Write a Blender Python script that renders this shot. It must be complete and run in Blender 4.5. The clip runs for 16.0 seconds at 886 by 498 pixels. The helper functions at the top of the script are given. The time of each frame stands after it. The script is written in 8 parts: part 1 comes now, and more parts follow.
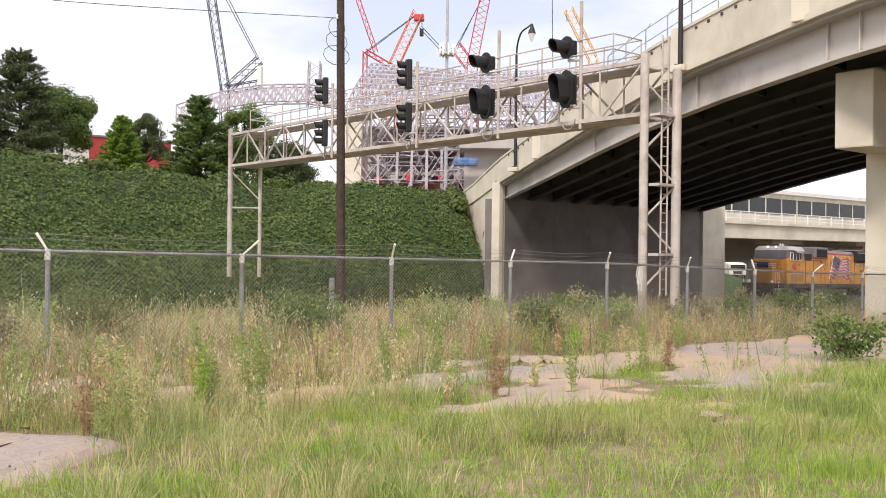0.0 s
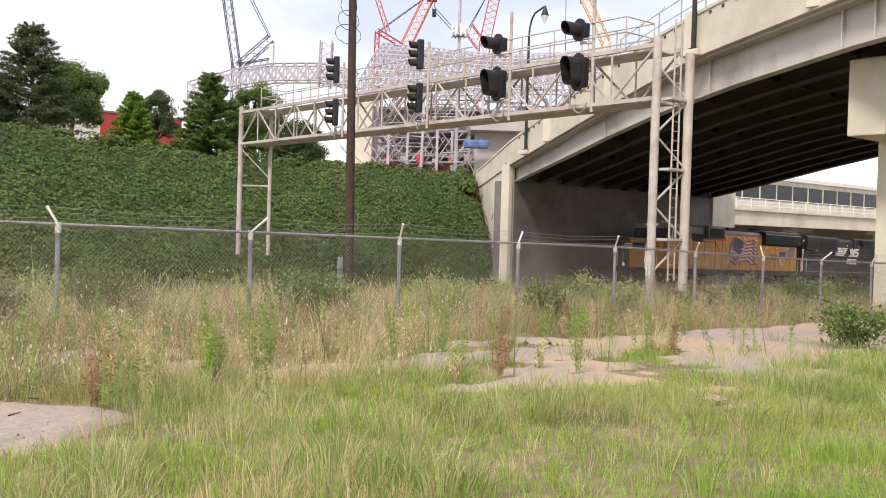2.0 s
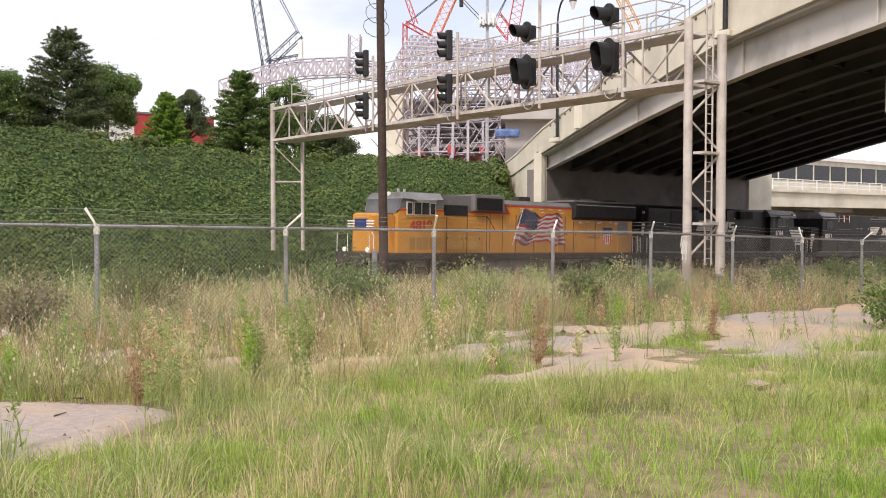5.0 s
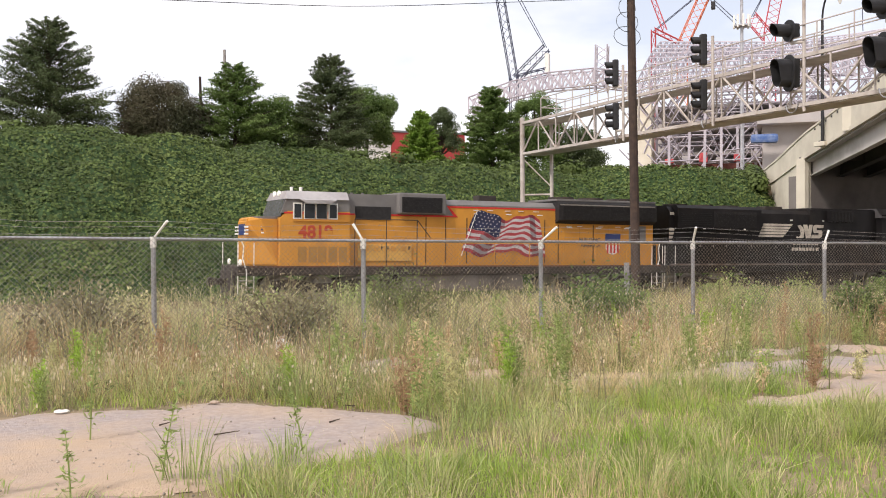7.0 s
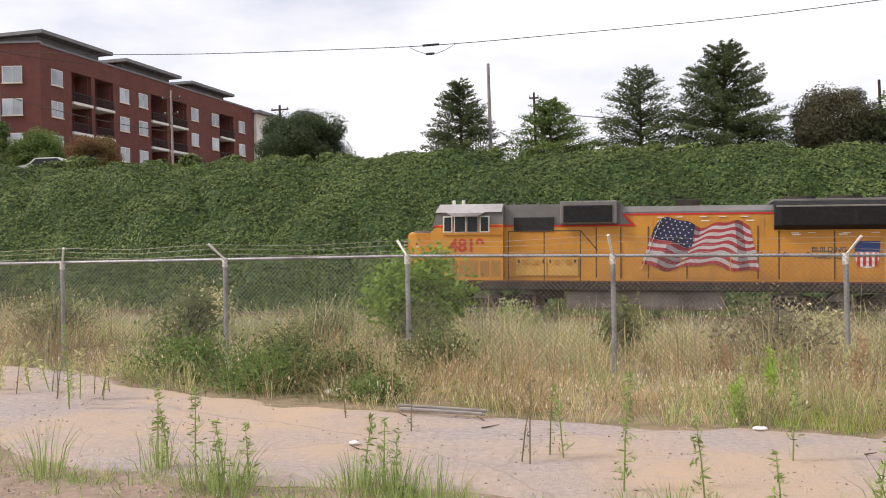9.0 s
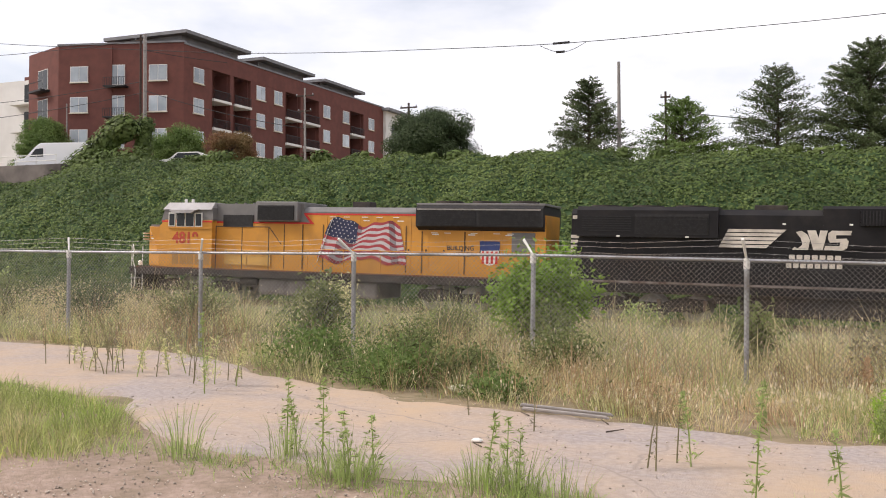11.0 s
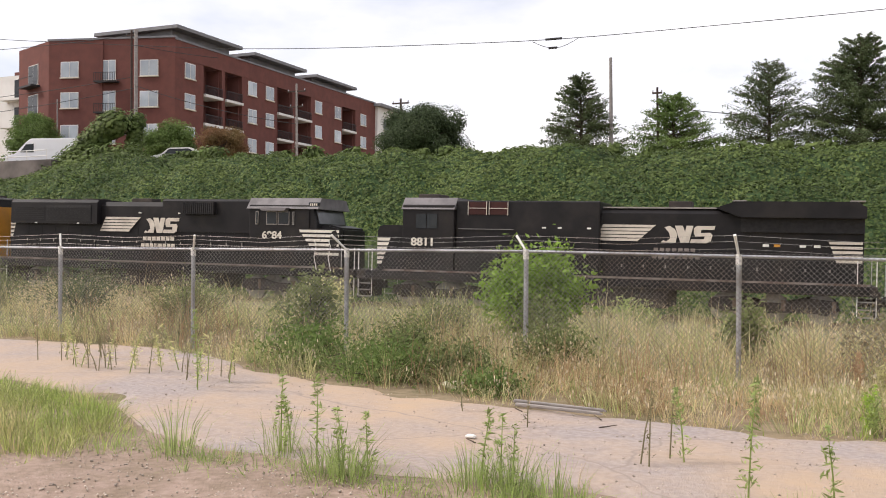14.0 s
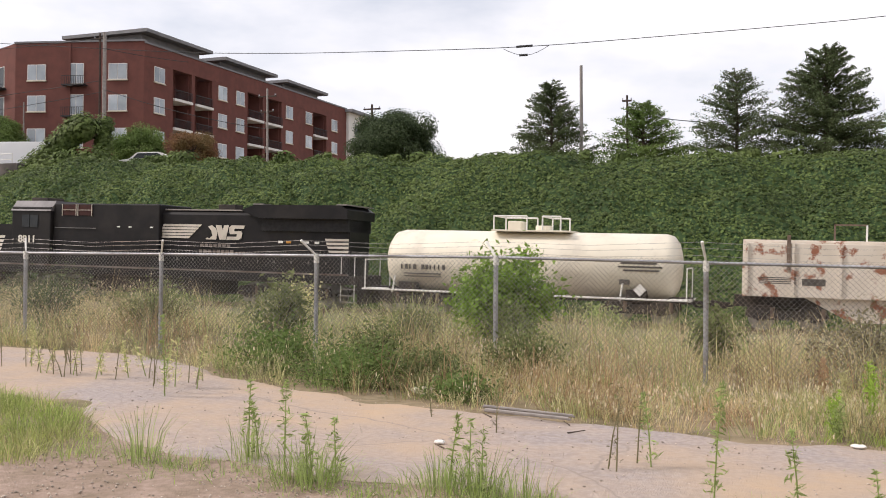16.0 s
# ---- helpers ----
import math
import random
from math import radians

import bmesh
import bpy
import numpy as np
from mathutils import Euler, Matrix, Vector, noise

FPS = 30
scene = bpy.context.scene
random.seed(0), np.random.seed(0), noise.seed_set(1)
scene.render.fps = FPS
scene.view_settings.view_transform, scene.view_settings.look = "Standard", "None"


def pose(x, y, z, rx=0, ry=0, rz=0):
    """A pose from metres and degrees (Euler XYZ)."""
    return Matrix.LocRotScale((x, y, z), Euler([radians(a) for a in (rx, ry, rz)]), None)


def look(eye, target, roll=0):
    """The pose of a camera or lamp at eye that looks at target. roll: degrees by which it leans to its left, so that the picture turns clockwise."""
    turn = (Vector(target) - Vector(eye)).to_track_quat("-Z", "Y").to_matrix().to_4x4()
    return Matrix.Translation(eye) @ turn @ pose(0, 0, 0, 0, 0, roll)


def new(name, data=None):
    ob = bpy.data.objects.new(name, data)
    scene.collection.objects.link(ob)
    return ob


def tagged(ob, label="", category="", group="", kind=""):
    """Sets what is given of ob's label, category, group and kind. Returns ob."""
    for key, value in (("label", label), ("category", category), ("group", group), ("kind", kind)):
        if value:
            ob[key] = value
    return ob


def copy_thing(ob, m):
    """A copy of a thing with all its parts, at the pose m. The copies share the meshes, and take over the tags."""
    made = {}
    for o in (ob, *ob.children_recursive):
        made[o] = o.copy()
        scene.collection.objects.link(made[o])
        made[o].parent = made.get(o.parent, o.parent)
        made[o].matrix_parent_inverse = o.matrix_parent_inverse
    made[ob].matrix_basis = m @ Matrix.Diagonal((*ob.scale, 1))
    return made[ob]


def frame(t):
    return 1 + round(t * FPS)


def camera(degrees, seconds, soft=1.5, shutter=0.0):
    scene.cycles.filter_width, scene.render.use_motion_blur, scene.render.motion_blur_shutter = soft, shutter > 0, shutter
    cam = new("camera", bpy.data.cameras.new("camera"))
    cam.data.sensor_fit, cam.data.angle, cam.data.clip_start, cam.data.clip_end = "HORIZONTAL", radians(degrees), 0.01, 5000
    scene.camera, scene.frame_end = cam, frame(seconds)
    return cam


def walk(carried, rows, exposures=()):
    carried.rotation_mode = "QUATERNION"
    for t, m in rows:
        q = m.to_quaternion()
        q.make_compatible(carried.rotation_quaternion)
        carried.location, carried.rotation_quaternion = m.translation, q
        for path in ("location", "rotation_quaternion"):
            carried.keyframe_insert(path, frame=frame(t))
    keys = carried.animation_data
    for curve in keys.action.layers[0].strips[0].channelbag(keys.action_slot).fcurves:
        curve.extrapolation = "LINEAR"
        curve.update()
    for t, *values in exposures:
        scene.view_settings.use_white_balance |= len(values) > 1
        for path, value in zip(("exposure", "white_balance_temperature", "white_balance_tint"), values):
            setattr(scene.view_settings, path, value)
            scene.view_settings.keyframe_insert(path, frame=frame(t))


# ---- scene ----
cam = camera(50.3, 16.0, soft=1.0, shutter=0.0)
EYE = 1.75
# seconds, x, y, z from the first eye, pitch, roll, yaw
ROWS = [
    (0.0, 0.000, 0.000, 0.000, 0.07, -0.67, -40.50),
    (0.5, -0.004, -0.011, -0.011, 0.16, -0.89, -40.45),
    (1.0, -0.005, -0.027, -0.017, 0.13, -1.01, -41.13),
    (1.5, -0.008, -0.032, -0.021, -0.19, -1.63, -41.30),
    (2.0, -0.007, -0.031, -0.026, -1.04, -1.68, -39.96),
    (2.5, 0.010, -0.001, -0.029, -1.59, -1.29, -40.27),
    (3.0, 0.002, 0.012, -0.037, -1.98, -1.04, -40.31),
    (3.2, 0.011, 0.006, -0.035, -2.02, -1.07, -40.27),
    (5.3, -0.016, -0.008, -0.020, -1.45, -0.17, -37.29),
    (5.5, -0.026, 0.010, -0.022, -1.35, -0.58, -36.47),
    (6.0, -0.022, 0.054, -0.012, -1.21, -0.09, -33.49),
    (6.5, -0.045, 0.094, -0.000, -1.10, 0.61, -29.25),
    (7.0, -0.063, 0.154, 0.002, -0.86, 0.47, -23.05),
    (7.5, -0.104, 0.211, 0.002, -0.55, 1.77, -12.43),
    (8.0, -0.151, 0.261, 0.007, -0.09, 1.02, -3.11),
    (8.5, -0.218, 0.285, 0.015, 0.17, 0.80, 5.38),
    (9.0, -0.296, 0.289, 0.041, 0.58, 1.16, 16.10),
    (9.5, -0.335, 0.324, 0.040, 0.98, 0.89, 23.91),
    (9.7, -0.335, 0.321, 0.040, 0.78, -0.32, 24.34),
    (12.0, -0.345, 0.292, 0.043, 0.24, -0.23, 23.20),
    (12.5, -0.359, 0.303, 0.039, 0.06, -0.40, 23.10),
    (13.0, -0.361, 0.299, 0.039, -0.04, -0.45, 23.14),
    (13.5, -0.374, 0.306, 0.054, 0.01, -0.45, 23.14),
    (14.0, -0.349, 0.285, 0.048, 0.28, -0.33, 23.10),
    (14.5, -0.352, 0.254, 0.052, 0.54, -0.56, 22.83),
    (15.0, -0.346, 0.260, 0.051, 0.78, -0.58, 22.67),
    (15.5, -0.348, 0.282, 0.049, 0.78, -0.53, 22.23),
    (16.0, -0.332, 0.283, 0.042, 0.67, -0.49, 21.34),
]
walk(cam, [(t, pose(x, y, EYE + z, 90 + pitch, roll, yaw)) for t, x, y, z, pitch, roll, yaw in ROWS],
     exposures=[(t, e, 6500, 15) for t, e in ((0.0, 0.05), (6.5, 0.04), (7.5, 0.0), (8.5, -0.05), (9.5, -0.11), (9.7, -0.11), (12.0, 0.0), (14.0, 0.0), (14.5, -0.03), (15.2, -0.07), (16.0, -0.13))])

# ---- sky, sun, exposure ----
world = bpy.data.worlds.new("sky")
scene.world = world
world.use_nodes = True
SUN_EL, SUN_AZ = radians(42), radians(244)


def build_sky():
    nt = world.node_tree
    bg = nt.nodes["Background"]
    sky = nt.nodes.new("ShaderNodeTexSky")
    sky.sky_type, sky.sun_disc = "NISHITA", False
    sky.sun_elevation, sky.sun_rotation = SUN_EL, SUN_AZ
    sky.dust_density, sky.air_density = 2.5, 1.0
    geo = nt.nodes.new("ShaderNodeTexCoord")
    mp = nt.nodes.new("ShaderNodeMapping")
    mp.inputs["Scale"].default_value = (1.0, 1.0, 2.6)
    nz = nt.nodes.new("ShaderNodeTexNoise")
    nz.inputs["Scale"].default_value, nz.inputs["Detail"].default_value = 2.3, 6
    nz.inputs["Roughness"].default_value = 0.55
    ramp = nt.nodes.new("ShaderNodeValToRGB")
    ramp.color_ramp.elements[0].position, ramp.color_ramp.elements[1].position = 0.36, 0.60
    ramp.color_ramp.elements[0].color = (0.45, 0.45, 0.45, 1)
    mix = nt.nodes.new("ShaderNodeMixRGB")
    mul = nt.nodes.new("ShaderNodeMixRGB")
    mul.blend_type, mul.inputs[0].default_value = "MULTIPLY", 1.0
    mul.inputs[2].default_value = (0.15, 0.15, 0.15, 1)
    mix.inputs[2].default_value = (1.22, 1.22, 1.23, 1)
    L = nt.links.new
    L(geo.outputs["Generated"], mp.inputs["Vector"])
    L(mp.outputs[0], nz.inputs["Vector"])
    L(nz.outputs["Fac"], ramp.inputs[0])
    L(sky.outputs[0], mul.inputs[1])
    L(mul.outputs[0], mix.inputs[1])
    L(ramp.outputs[0], mix.inputs[0])
    L(mix.outputs[0], bg.inputs["Color"])
    bg.inputs["Strength"].default_value = 1.0


build_sky()
sun_data = bpy.data.lights.new("sun", "SUN")
sun_data.energy, sun_data.angle, sun_data.color = 2.9, radians(10), (1.0, 0.93, 0.82)
sun = new("sun", sun_data)
# the light falls from behind and beside the camera
sun.matrix_world = look((-75, -36, 76), (0, 0, 0))


# ---- materials ----
def mat(name, a, b=None, scale=3.0, rough=0.8, metal=0.0, bump=0.0, bump_scale=None, c=None, big=None, spec=0.35, rnd=0.0, island=0.0, detail=5.0, coords="Object", lo=0.48, hi=0.68):
    """Two tones mixed by fine noise, and a third one (stains) by coarse noise."""
    m = bpy.data.materials.new(name)
    m.use_nodes = True
    nt = m.node_tree
    N, L = nt.nodes.new, nt.links.new
    bs = nt.nodes["Principled BSDF"]
    bs.inputs["Roughness"].default_value, bs.inputs["Metallic"].default_value = rough, metal
    bs.inputs["Specular IOR Level"].default_value = spec
    b = b or tuple(v * 0.8 for v in a)
    tc = N("ShaderNodeTexCoord")
    nz = N("ShaderNodeTexNoise")
    nz.inputs["Scale"].default_value, nz.inputs["Detail"].default_value = scale, detail
    L(tc.outputs[coords], nz.inputs["Vector"])
    rp = N("ShaderNodeValToRGB")
    rp.color_ramp.elements[0].position, rp.color_ramp.elements[1].position = 0.34, 0.66
    rp.color_ramp.elements[0].color, rp.color_ramp.elements[1].color = (*a, 1), (*b, 1)
    L(nz.outputs["Fac"], rp.inputs[0])
    col = rp.outputs[0]
    if c:
        n2 = N("ShaderNodeTexNoise")
        n2.inputs["Scale"].default_value, n2.inputs["Detail"].default_value = big or scale * 0.15, 8
        n2.inputs["Roughness"].default_value = 0.65
        L(tc.outputs[coords], n2.inputs["Vector"])
        r2 = N("ShaderNodeValToRGB")
        r2.color_ramp.elements[0].position, r2.color_ramp.elements[1].position = lo, hi
        L(n2.outputs["Fac"], r2.inputs[0])
        mx = N("ShaderNodeMixRGB")
        mx.inputs[2].default_value = (*c, 1)
        L(r2.outputs[0], mx.inputs[0])
        L(col, mx.inputs[1])
        col = mx.outputs[0]
    if rnd or island:
        hs = N("ShaderNodeHueSaturation")
        src = N("ShaderNodeObjectInfo").outputs["Random"] if rnd else N("ShaderNodeNewGeometry").outputs["Random Per Island"]
        mr = N("ShaderNodeMapRange")
        k = rnd or island
        mr.inputs["To Min"].default_value, mr.inputs["To Max"].default_value = 1 - k, 1 + k
        L(src, mr.inputs["Value"])
        L(mr.outputs[0], hs.inputs["Value"])
        L(col, hs.inputs["Color"])
        col = hs.outputs[0]
    L(col, bs.inputs["Base Color"])
    if bump:
        bp = N("ShaderNodeBump")
        bp.inputs["Strength"].default_value, bp.inputs["Distance"].default_value = bump, 0.02
        n3 = N("ShaderNodeTexNoise")
        n3.inputs["Scale"].default_value, n3.inputs["Detail"].default_value = bump_scale or scale * 4, 6
        L(tc.outputs[coords], n3.inputs["Vector"])
        L(n3.outputs["Fac"], bp.inputs["Height"])
        L(bp.outputs[0], bs.inputs["Normal"])
    return m


def leafy(name, a, b, c=None, island=0.35, trans=0.35, scale=0.25):
    """Blades and leaves: tone by place and by single leaf, some light let through."""
    m = mat(name, a, b, scale=scale, rough=0.6, island=island, spec=0.2, c=c, big=0.12)
    nt = m.node_tree
    bs = nt.nodes["Principled BSDF"]
    tr = nt.nodes.new("ShaderNodeBsdfTranslucent")
    mx = nt.nodes.new("ShaderNodeMixShader")
    mx.inputs[0].default_value = trans
    nt.links.new(bs.inputs["Base Color"].links[0].from_socket, tr.inputs["Color"])
    nt.links.new(bs.outputs[0], mx.inputs[1])
    nt.links.new(tr.outputs[0], mx.inputs[2])
    nt.links.new(mx.outputs[0], nt.nodes["Material Output"].inputs["Surface"])
    return m


M = {
    "soil": mat("soil", (0.34, 0.26, 0.17), (0.22, 0.17, 0.10), 5.0, 0.95, bump=0.9, c=(0.12, 0.12, 0.05), big=0.5, bump_scale=40),
    "dirt": mat("bare_dirt", (0.42, 0.31, 0.25), (0.30, 0.22, 0.17), 14.0, 0.95, bump=1.0, c=(0.19, 0.145, 0.09), big=0.8, bump_scale=50),
    "sand": mat("sandy_concrete", (0.44, 0.375, 0.35), (0.335, 0.285, 0.27), 16.0, 0.92, bump=0.9, c=(0.54, 0.39, 0.26), big=0.22, lo=0.40, hi=0.62, bump_scale=60),
    "gravel": mat("gravel", (0.36, 0.32, 0.29), (0.20, 0.18, 0.16), 9.0, 0.95, bump=1.0, bump_scale=25),
    "ballast": mat("ballast", (0.30, 0.27, 0.25), (0.15, 0.13, 0.12), 8.0, 0.95, bump=1.0, bump_scale=20),
    "concrete": mat("concrete", (0.70, 0.65, 0.54), (0.63, 0.58, 0.48), 0.8, 0.85, bump=0.15, c=(0.52, 0.47, 0.39), big=0.22, bump_scale=18),
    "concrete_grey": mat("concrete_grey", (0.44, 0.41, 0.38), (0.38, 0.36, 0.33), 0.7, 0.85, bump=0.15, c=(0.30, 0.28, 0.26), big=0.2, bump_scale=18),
    # stained concrete, darkened overall for the shade under the bridge
    "abutment": mat("shaded_concrete", (0.22, 0.20, 0.185), (0.18, 0.16, 0.15), 0.7, 0.9, bump=0.15, c=(0.12, 0.105, 0.10), big=0.25, bump_scale=18),
    "girder": mat("painted_girder", (0.56, 0.53, 0.50), (0.52, 0.485, 0.46), 0.5, 0.6, c=(0.36, 0.33, 0.30), big=0.3),
    # dark tone that holds the shade under the deck and the coping
    "under_shade": mat("shade_tone", (0.070, 0.064, 0.060), (0.050, 0.046, 0.044), 0.6, 0.8),
    "galv": mat("galvanised_steel", (0.50, 0.50, 0.52), (0.38, 0.38, 0.41), 6.0, 0.45, 0.6, c=(0.28, 0.27, 0.27), big=2.0),
    "wire": mat("fence_wire", (0.28, 0.265, 0.25), (0.20, 0.19, 0.18), 3.0, 0.5, 0.4, c=(0.22, 0.165, 0.125), big=0.5),
    "gantry": mat("gantry_paint", (0.56, 0.51, 0.47), (0.46, 0.415, 0.385), 2.5, 0.6, c=(0.34, 0.28, 0.24), big=0.9),
    "black": mat("signal_black", (0.018, 0.018, 0.02), (0.03, 0.03, 0.032), 3.0, 0.55),
    "wood_pole": mat("creosoted_wood", (0.075, 0.050, 0.040), (0.045, 0.032, 0.028), 5.0, 0.9, bump=0.5),
    "wood_grey": mat("weathered_wood", (0.34, 0.31, 0.29), (0.24, 0.22, 0.21), 4.0, 0.9, bump=0.4),
    "rail": mat("rail_steel", (0.22, 0.16, 0.12), (0.14, 0.10, 0.08), 6.0, 0.6, 0.4),
    "tie": mat("sleeper_wood", (0.12, 0.09, 0.07), (0.08, 0.06, 0.05), 6.0, 0.95, rnd=0.3),
    # green darkened for the shade between the vine leaves
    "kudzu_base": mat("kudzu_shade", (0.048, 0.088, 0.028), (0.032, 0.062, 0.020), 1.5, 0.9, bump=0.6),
    "asphalt": mat("asphalt", (0.06, 0.06, 0.062), (0.045, 0.045, 0.047), 5.0, 0.9, bump=0.3),
    "yellow": mat("armour_yellow", (0.62, 0.285, 0.045), (0.54, 0.245, 0.04), 1.0, 0.5, c=(0.36, 0.18, 0.055), big=0.7, lo=0.50, hi=0.80),
    "loco_grey": mat("loco_grey", (0.20, 0.19, 0.185), (0.16, 0.152, 0.15), 1.5, 0.5, c=(0.12, 0.11, 0.105), big=0.6),
    "loco_black": mat("loco_black", (0.011, 0.010, 0.011), (0.018, 0.016, 0.017), 1.2, 0.45, c=(0.030, 0.026, 0.024), big=0.5, spec=0.22),
    "under": mat("underframe", (0.035, 0.030, 0.028), (0.065, 0.052, 0.043), 2.5, 0.85),
    "grille": mat("grille_dark", (0.016, 0.015, 0.016), (0.028, 0.026, 0.027), 8.0, 0.7),
    "red": mat("red_paint", (0.60, 0.035, 0.03), (0.52, 0.03, 0.025), 3.0, 0.5),
    "white": mat("white_paint", (0.80, 0.78, 0.74), (0.72, 0.70, 0.66), 3.0, 0.55),
    "blue": mat("blue_paint", (0.035, 0.055, 0.17), (0.03, 0.045, 0.14), 3.0, 0.5),
    "cream": mat("tank_cream", (0.80, 0.74, 0.62), (0.74, 0.68, 0.56), 0.9, 0.5, c=(0.56, 0.50, 0.42), big=0.35),
    "hopper": mat("hopper_paint", (0.70, 0.63, 0.55), (0.62, 0.55, 0.47), 1.2, 0.6, c=(0.30, 0.12, 0.07), big=1.4, lo=0.54, hi=0.6),
    "dark_text": mat("dark_lettering", (0.07, 0.06, 0.055), (0.10, 0.09, 0.08), 4.0, 0.7),
    "steel": mat("worn_steel", (0.34, 0.31, 0.29), (0.24, 0.22, 0.20), 5.0, 0.5, 0.5),
    "glass": mat("cab_glass", (0.02, 0.024, 0.028), (0.03, 0.034, 0.038), 2.0, 0.18, spec=0.3),
    "pale_glass": mat("window_glass", (0.42, 0.46, 0.50), (0.30, 0.34, 0.38), 0.6, 0.12, spec=0.8, rnd=0.35),
    "brick": mat("red_brick", (0.165, 0.062, 0.050), (0.135, 0.053, 0.044), 1.2, 0.9, c=(0.125, 0.047, 0.040), big=0.15, bump=0.2, bump_scale=10),
    "roof": mat("roof_grey", (0.22, 0.22, 0.23), (0.17, 0.17, 0.18), 1.0, 0.7),
    "render_white": mat("white_render", (0.74, 0.72, 0.69), (0.66, 0.64, 0.61), 0.6, 0.85),
    "stad": mat("stadium_steel", (0.50, 0.46, 0.50), (0.38, 0.35, 0.40), 0.3, 0.6),
    "stad_grey": mat("stadium_concrete", (0.46, 0.43, 0.42), (0.40, 0.37, 0.36), 0.3, 0.85),
    "crane_blue": mat("crane_blue_grey", (0.07, 0.075, 0.12), (0.05, 0.055, 0.09), 0.3, 0.6),
    "crane_red": mat("crane_red", (0.56, 0.09, 0.10), (0.48, 0.08, 0.09), 0.3, 0.6),
    "crane_orange": mat("crane_orange", (0.72, 0.20, 0.09), (0.62, 0.17, 0.08), 0.3, 0.6),
    "crane_yellow": mat("crane_yellow", (0.80, 0.42, 0.10), (0.70, 0.36, 0.08), 0.3, 0.6),
    "bark": mat("bark", (0.10, 0.075, 0.055), (0.065, 0.05, 0.04), 4.0, 0.95, bump=0.5),
}
M["kudzu"] = leafy("kudzu_leaf", (0.090, 0.132, 0.035), (0.145, 0.190, 0.058), c=(0.064, 0.094, 0.029), island=0.45, trans=0.28, scale=0.35)
M["leaf_dark"] = leafy("leaf_dark", (0.095, 0.125, 0.058), (0.145, 0.178, 0.080), island=0.4, trans=0.42)
M["leaf_mid"] = leafy("leaf_mid", (0.13, 0.20, 0.055), (0.19, 0.26, 0.08), island=0.4, trans=0.42)
M["leaf_bright"] = leafy("leaf_bright", (0.19, 0.31, 0.05), (0.26, 0.38, 0.07), island=0.35, trans=0.42)
M["leaf_autumn"] = leafy("leaf_autumn", (0.24, 0.12, 0.065), (0.18, 0.15, 0.06), island=0.4, trans=0.42)
M["grass_green"] = leafy("grass_green", (0.31, 0.47, 0.075), (0.43, 0.56, 0.12), c=(0.56, 0.53, 0.22), island=0.4, trans=0.5)
M["grass_dry"] = leafy("grass_dry", (0.74, 0.59, 0.39), (0.64, 0.52, 0.30), c=(0.54, 0.50, 0.24), island=0.4, trans=0.5)
M["grass_mix"] = leafy("grass_mix", (0.55, 0.54, 0.27), (0.66, 0.60, 0.36), c=(0.42, 0.46, 0.19), island=0.45, trans=0.5)
M["weed"] = leafy("weed_leaf", (0.30, 0.38, 0.13), (0.42, 0.48, 0.20), island=0.4, trans=0.45)
M["russet"] = leafy("russet_stalk", (0.46, 0.30, 0.19), (0.38, 0.27, 0.15), island=0.4)
M["leaf_deep"] = leafy("leaf_deep", (0.058, 0.085, 0.040), (0.090, 0.120, 0.055), island=0.4, trans=0.4)
M["olive"] = leafy("olive_leaf", (0.15, 0.185, 0.070), (0.23, 0.255, 0.105), island=0.45, trans=0.42)
M["flag_white"] = mat("flag_white", (0.56, 0.51, 0.52), (0.47, 0.43, 0.44), 3.0, 0.6)
M["flag_red"] = mat("flag_red", (0.40, 0.055, 0.065), (0.33, 0.05, 0.06), 3.0, 0.6)
M["patch_green"] = leafy("patch_green", (0.25, 0.345, 0.085), (0.33, 0.41, 0.12), c=(0.46, 0.42, 0.20), island=0.45, trans=0.5, scale=1.5)
M["wall_stained"] = mat("wall_stained", (0.20, 0.17, 0.155), (0.12, 0.105, 0.095), 0.8, 0.95, c=(0.07, 0.06, 0.055), big=0.3, bump=0.4)
M["brush"] = leafy("brush_twigs", (0.27, 0.22, 0.14), (0.22, 0.23, 0.11), island=0.4)
M["seed"] = leafy("seed_heads", (0.78, 0.68, 0.52), (0.66, 0.56, 0.40), island=0.35, trans=0.45)


# ---- mesh helpers ----
def part(name, bm, material, parent=None, label="", smooth=False):
    me = bpy.data.meshes.new(name)
    bm.to_mesh(me)
    bm.free()
    me.materials.append(M[material] if isinstance(material, str) else material)
    if smooth:
        for p in me.polygons:
            p.use_smooth = True
    ob = new(name, me)
    ob.parent = parent
    if label:
        ob["label"] = label
    return ob


def empty(name, m=None):
    ob = new(name)
    ob.empty_display_size = 0.2
    if m is not None:
        ob.matrix_basis = m
    return ob


def box(bm, x0, x1, y0, y1, z0, z1, bevel=0.0):
    r = bmesh.ops.create_cube(bm, size=1.0)
    for v in r["verts"]:
        v.co = Vector((x0 + (v.co.x + 0.5) * (x1 - x0), y0 + (v.co.y + 0.5) * (y1 - y0), z0 + (v.co.z + 0.5) * (z1 - z0)))
    if bevel:
        es = list({e for v in r["verts"] for e in v.link_edges})
        bmesh.ops.bevel(bm, geom=es, offset=bevel, segments=2, affect="EDGES", profile=0.6)
    return bm


def B(*a, **k):
    return box(bmesh.new(), *a, **k)


def rod(bm, p, q, r, n=6, r2=None):
    """A round bar from p to q."""
    p, q = Vector(p), Vector(q)
    d = q - p
    m = Matrix.Translation((p + q) / 2) @ d.to_track_quat("Z", "Y").to_matrix().to_4x4()
    bmesh.ops.create_cone(bm, cap_ends=True, segments=n, radius1=r, radius2=r if r2 is None else r2, depth=d.length, matrix=m)
    return bm


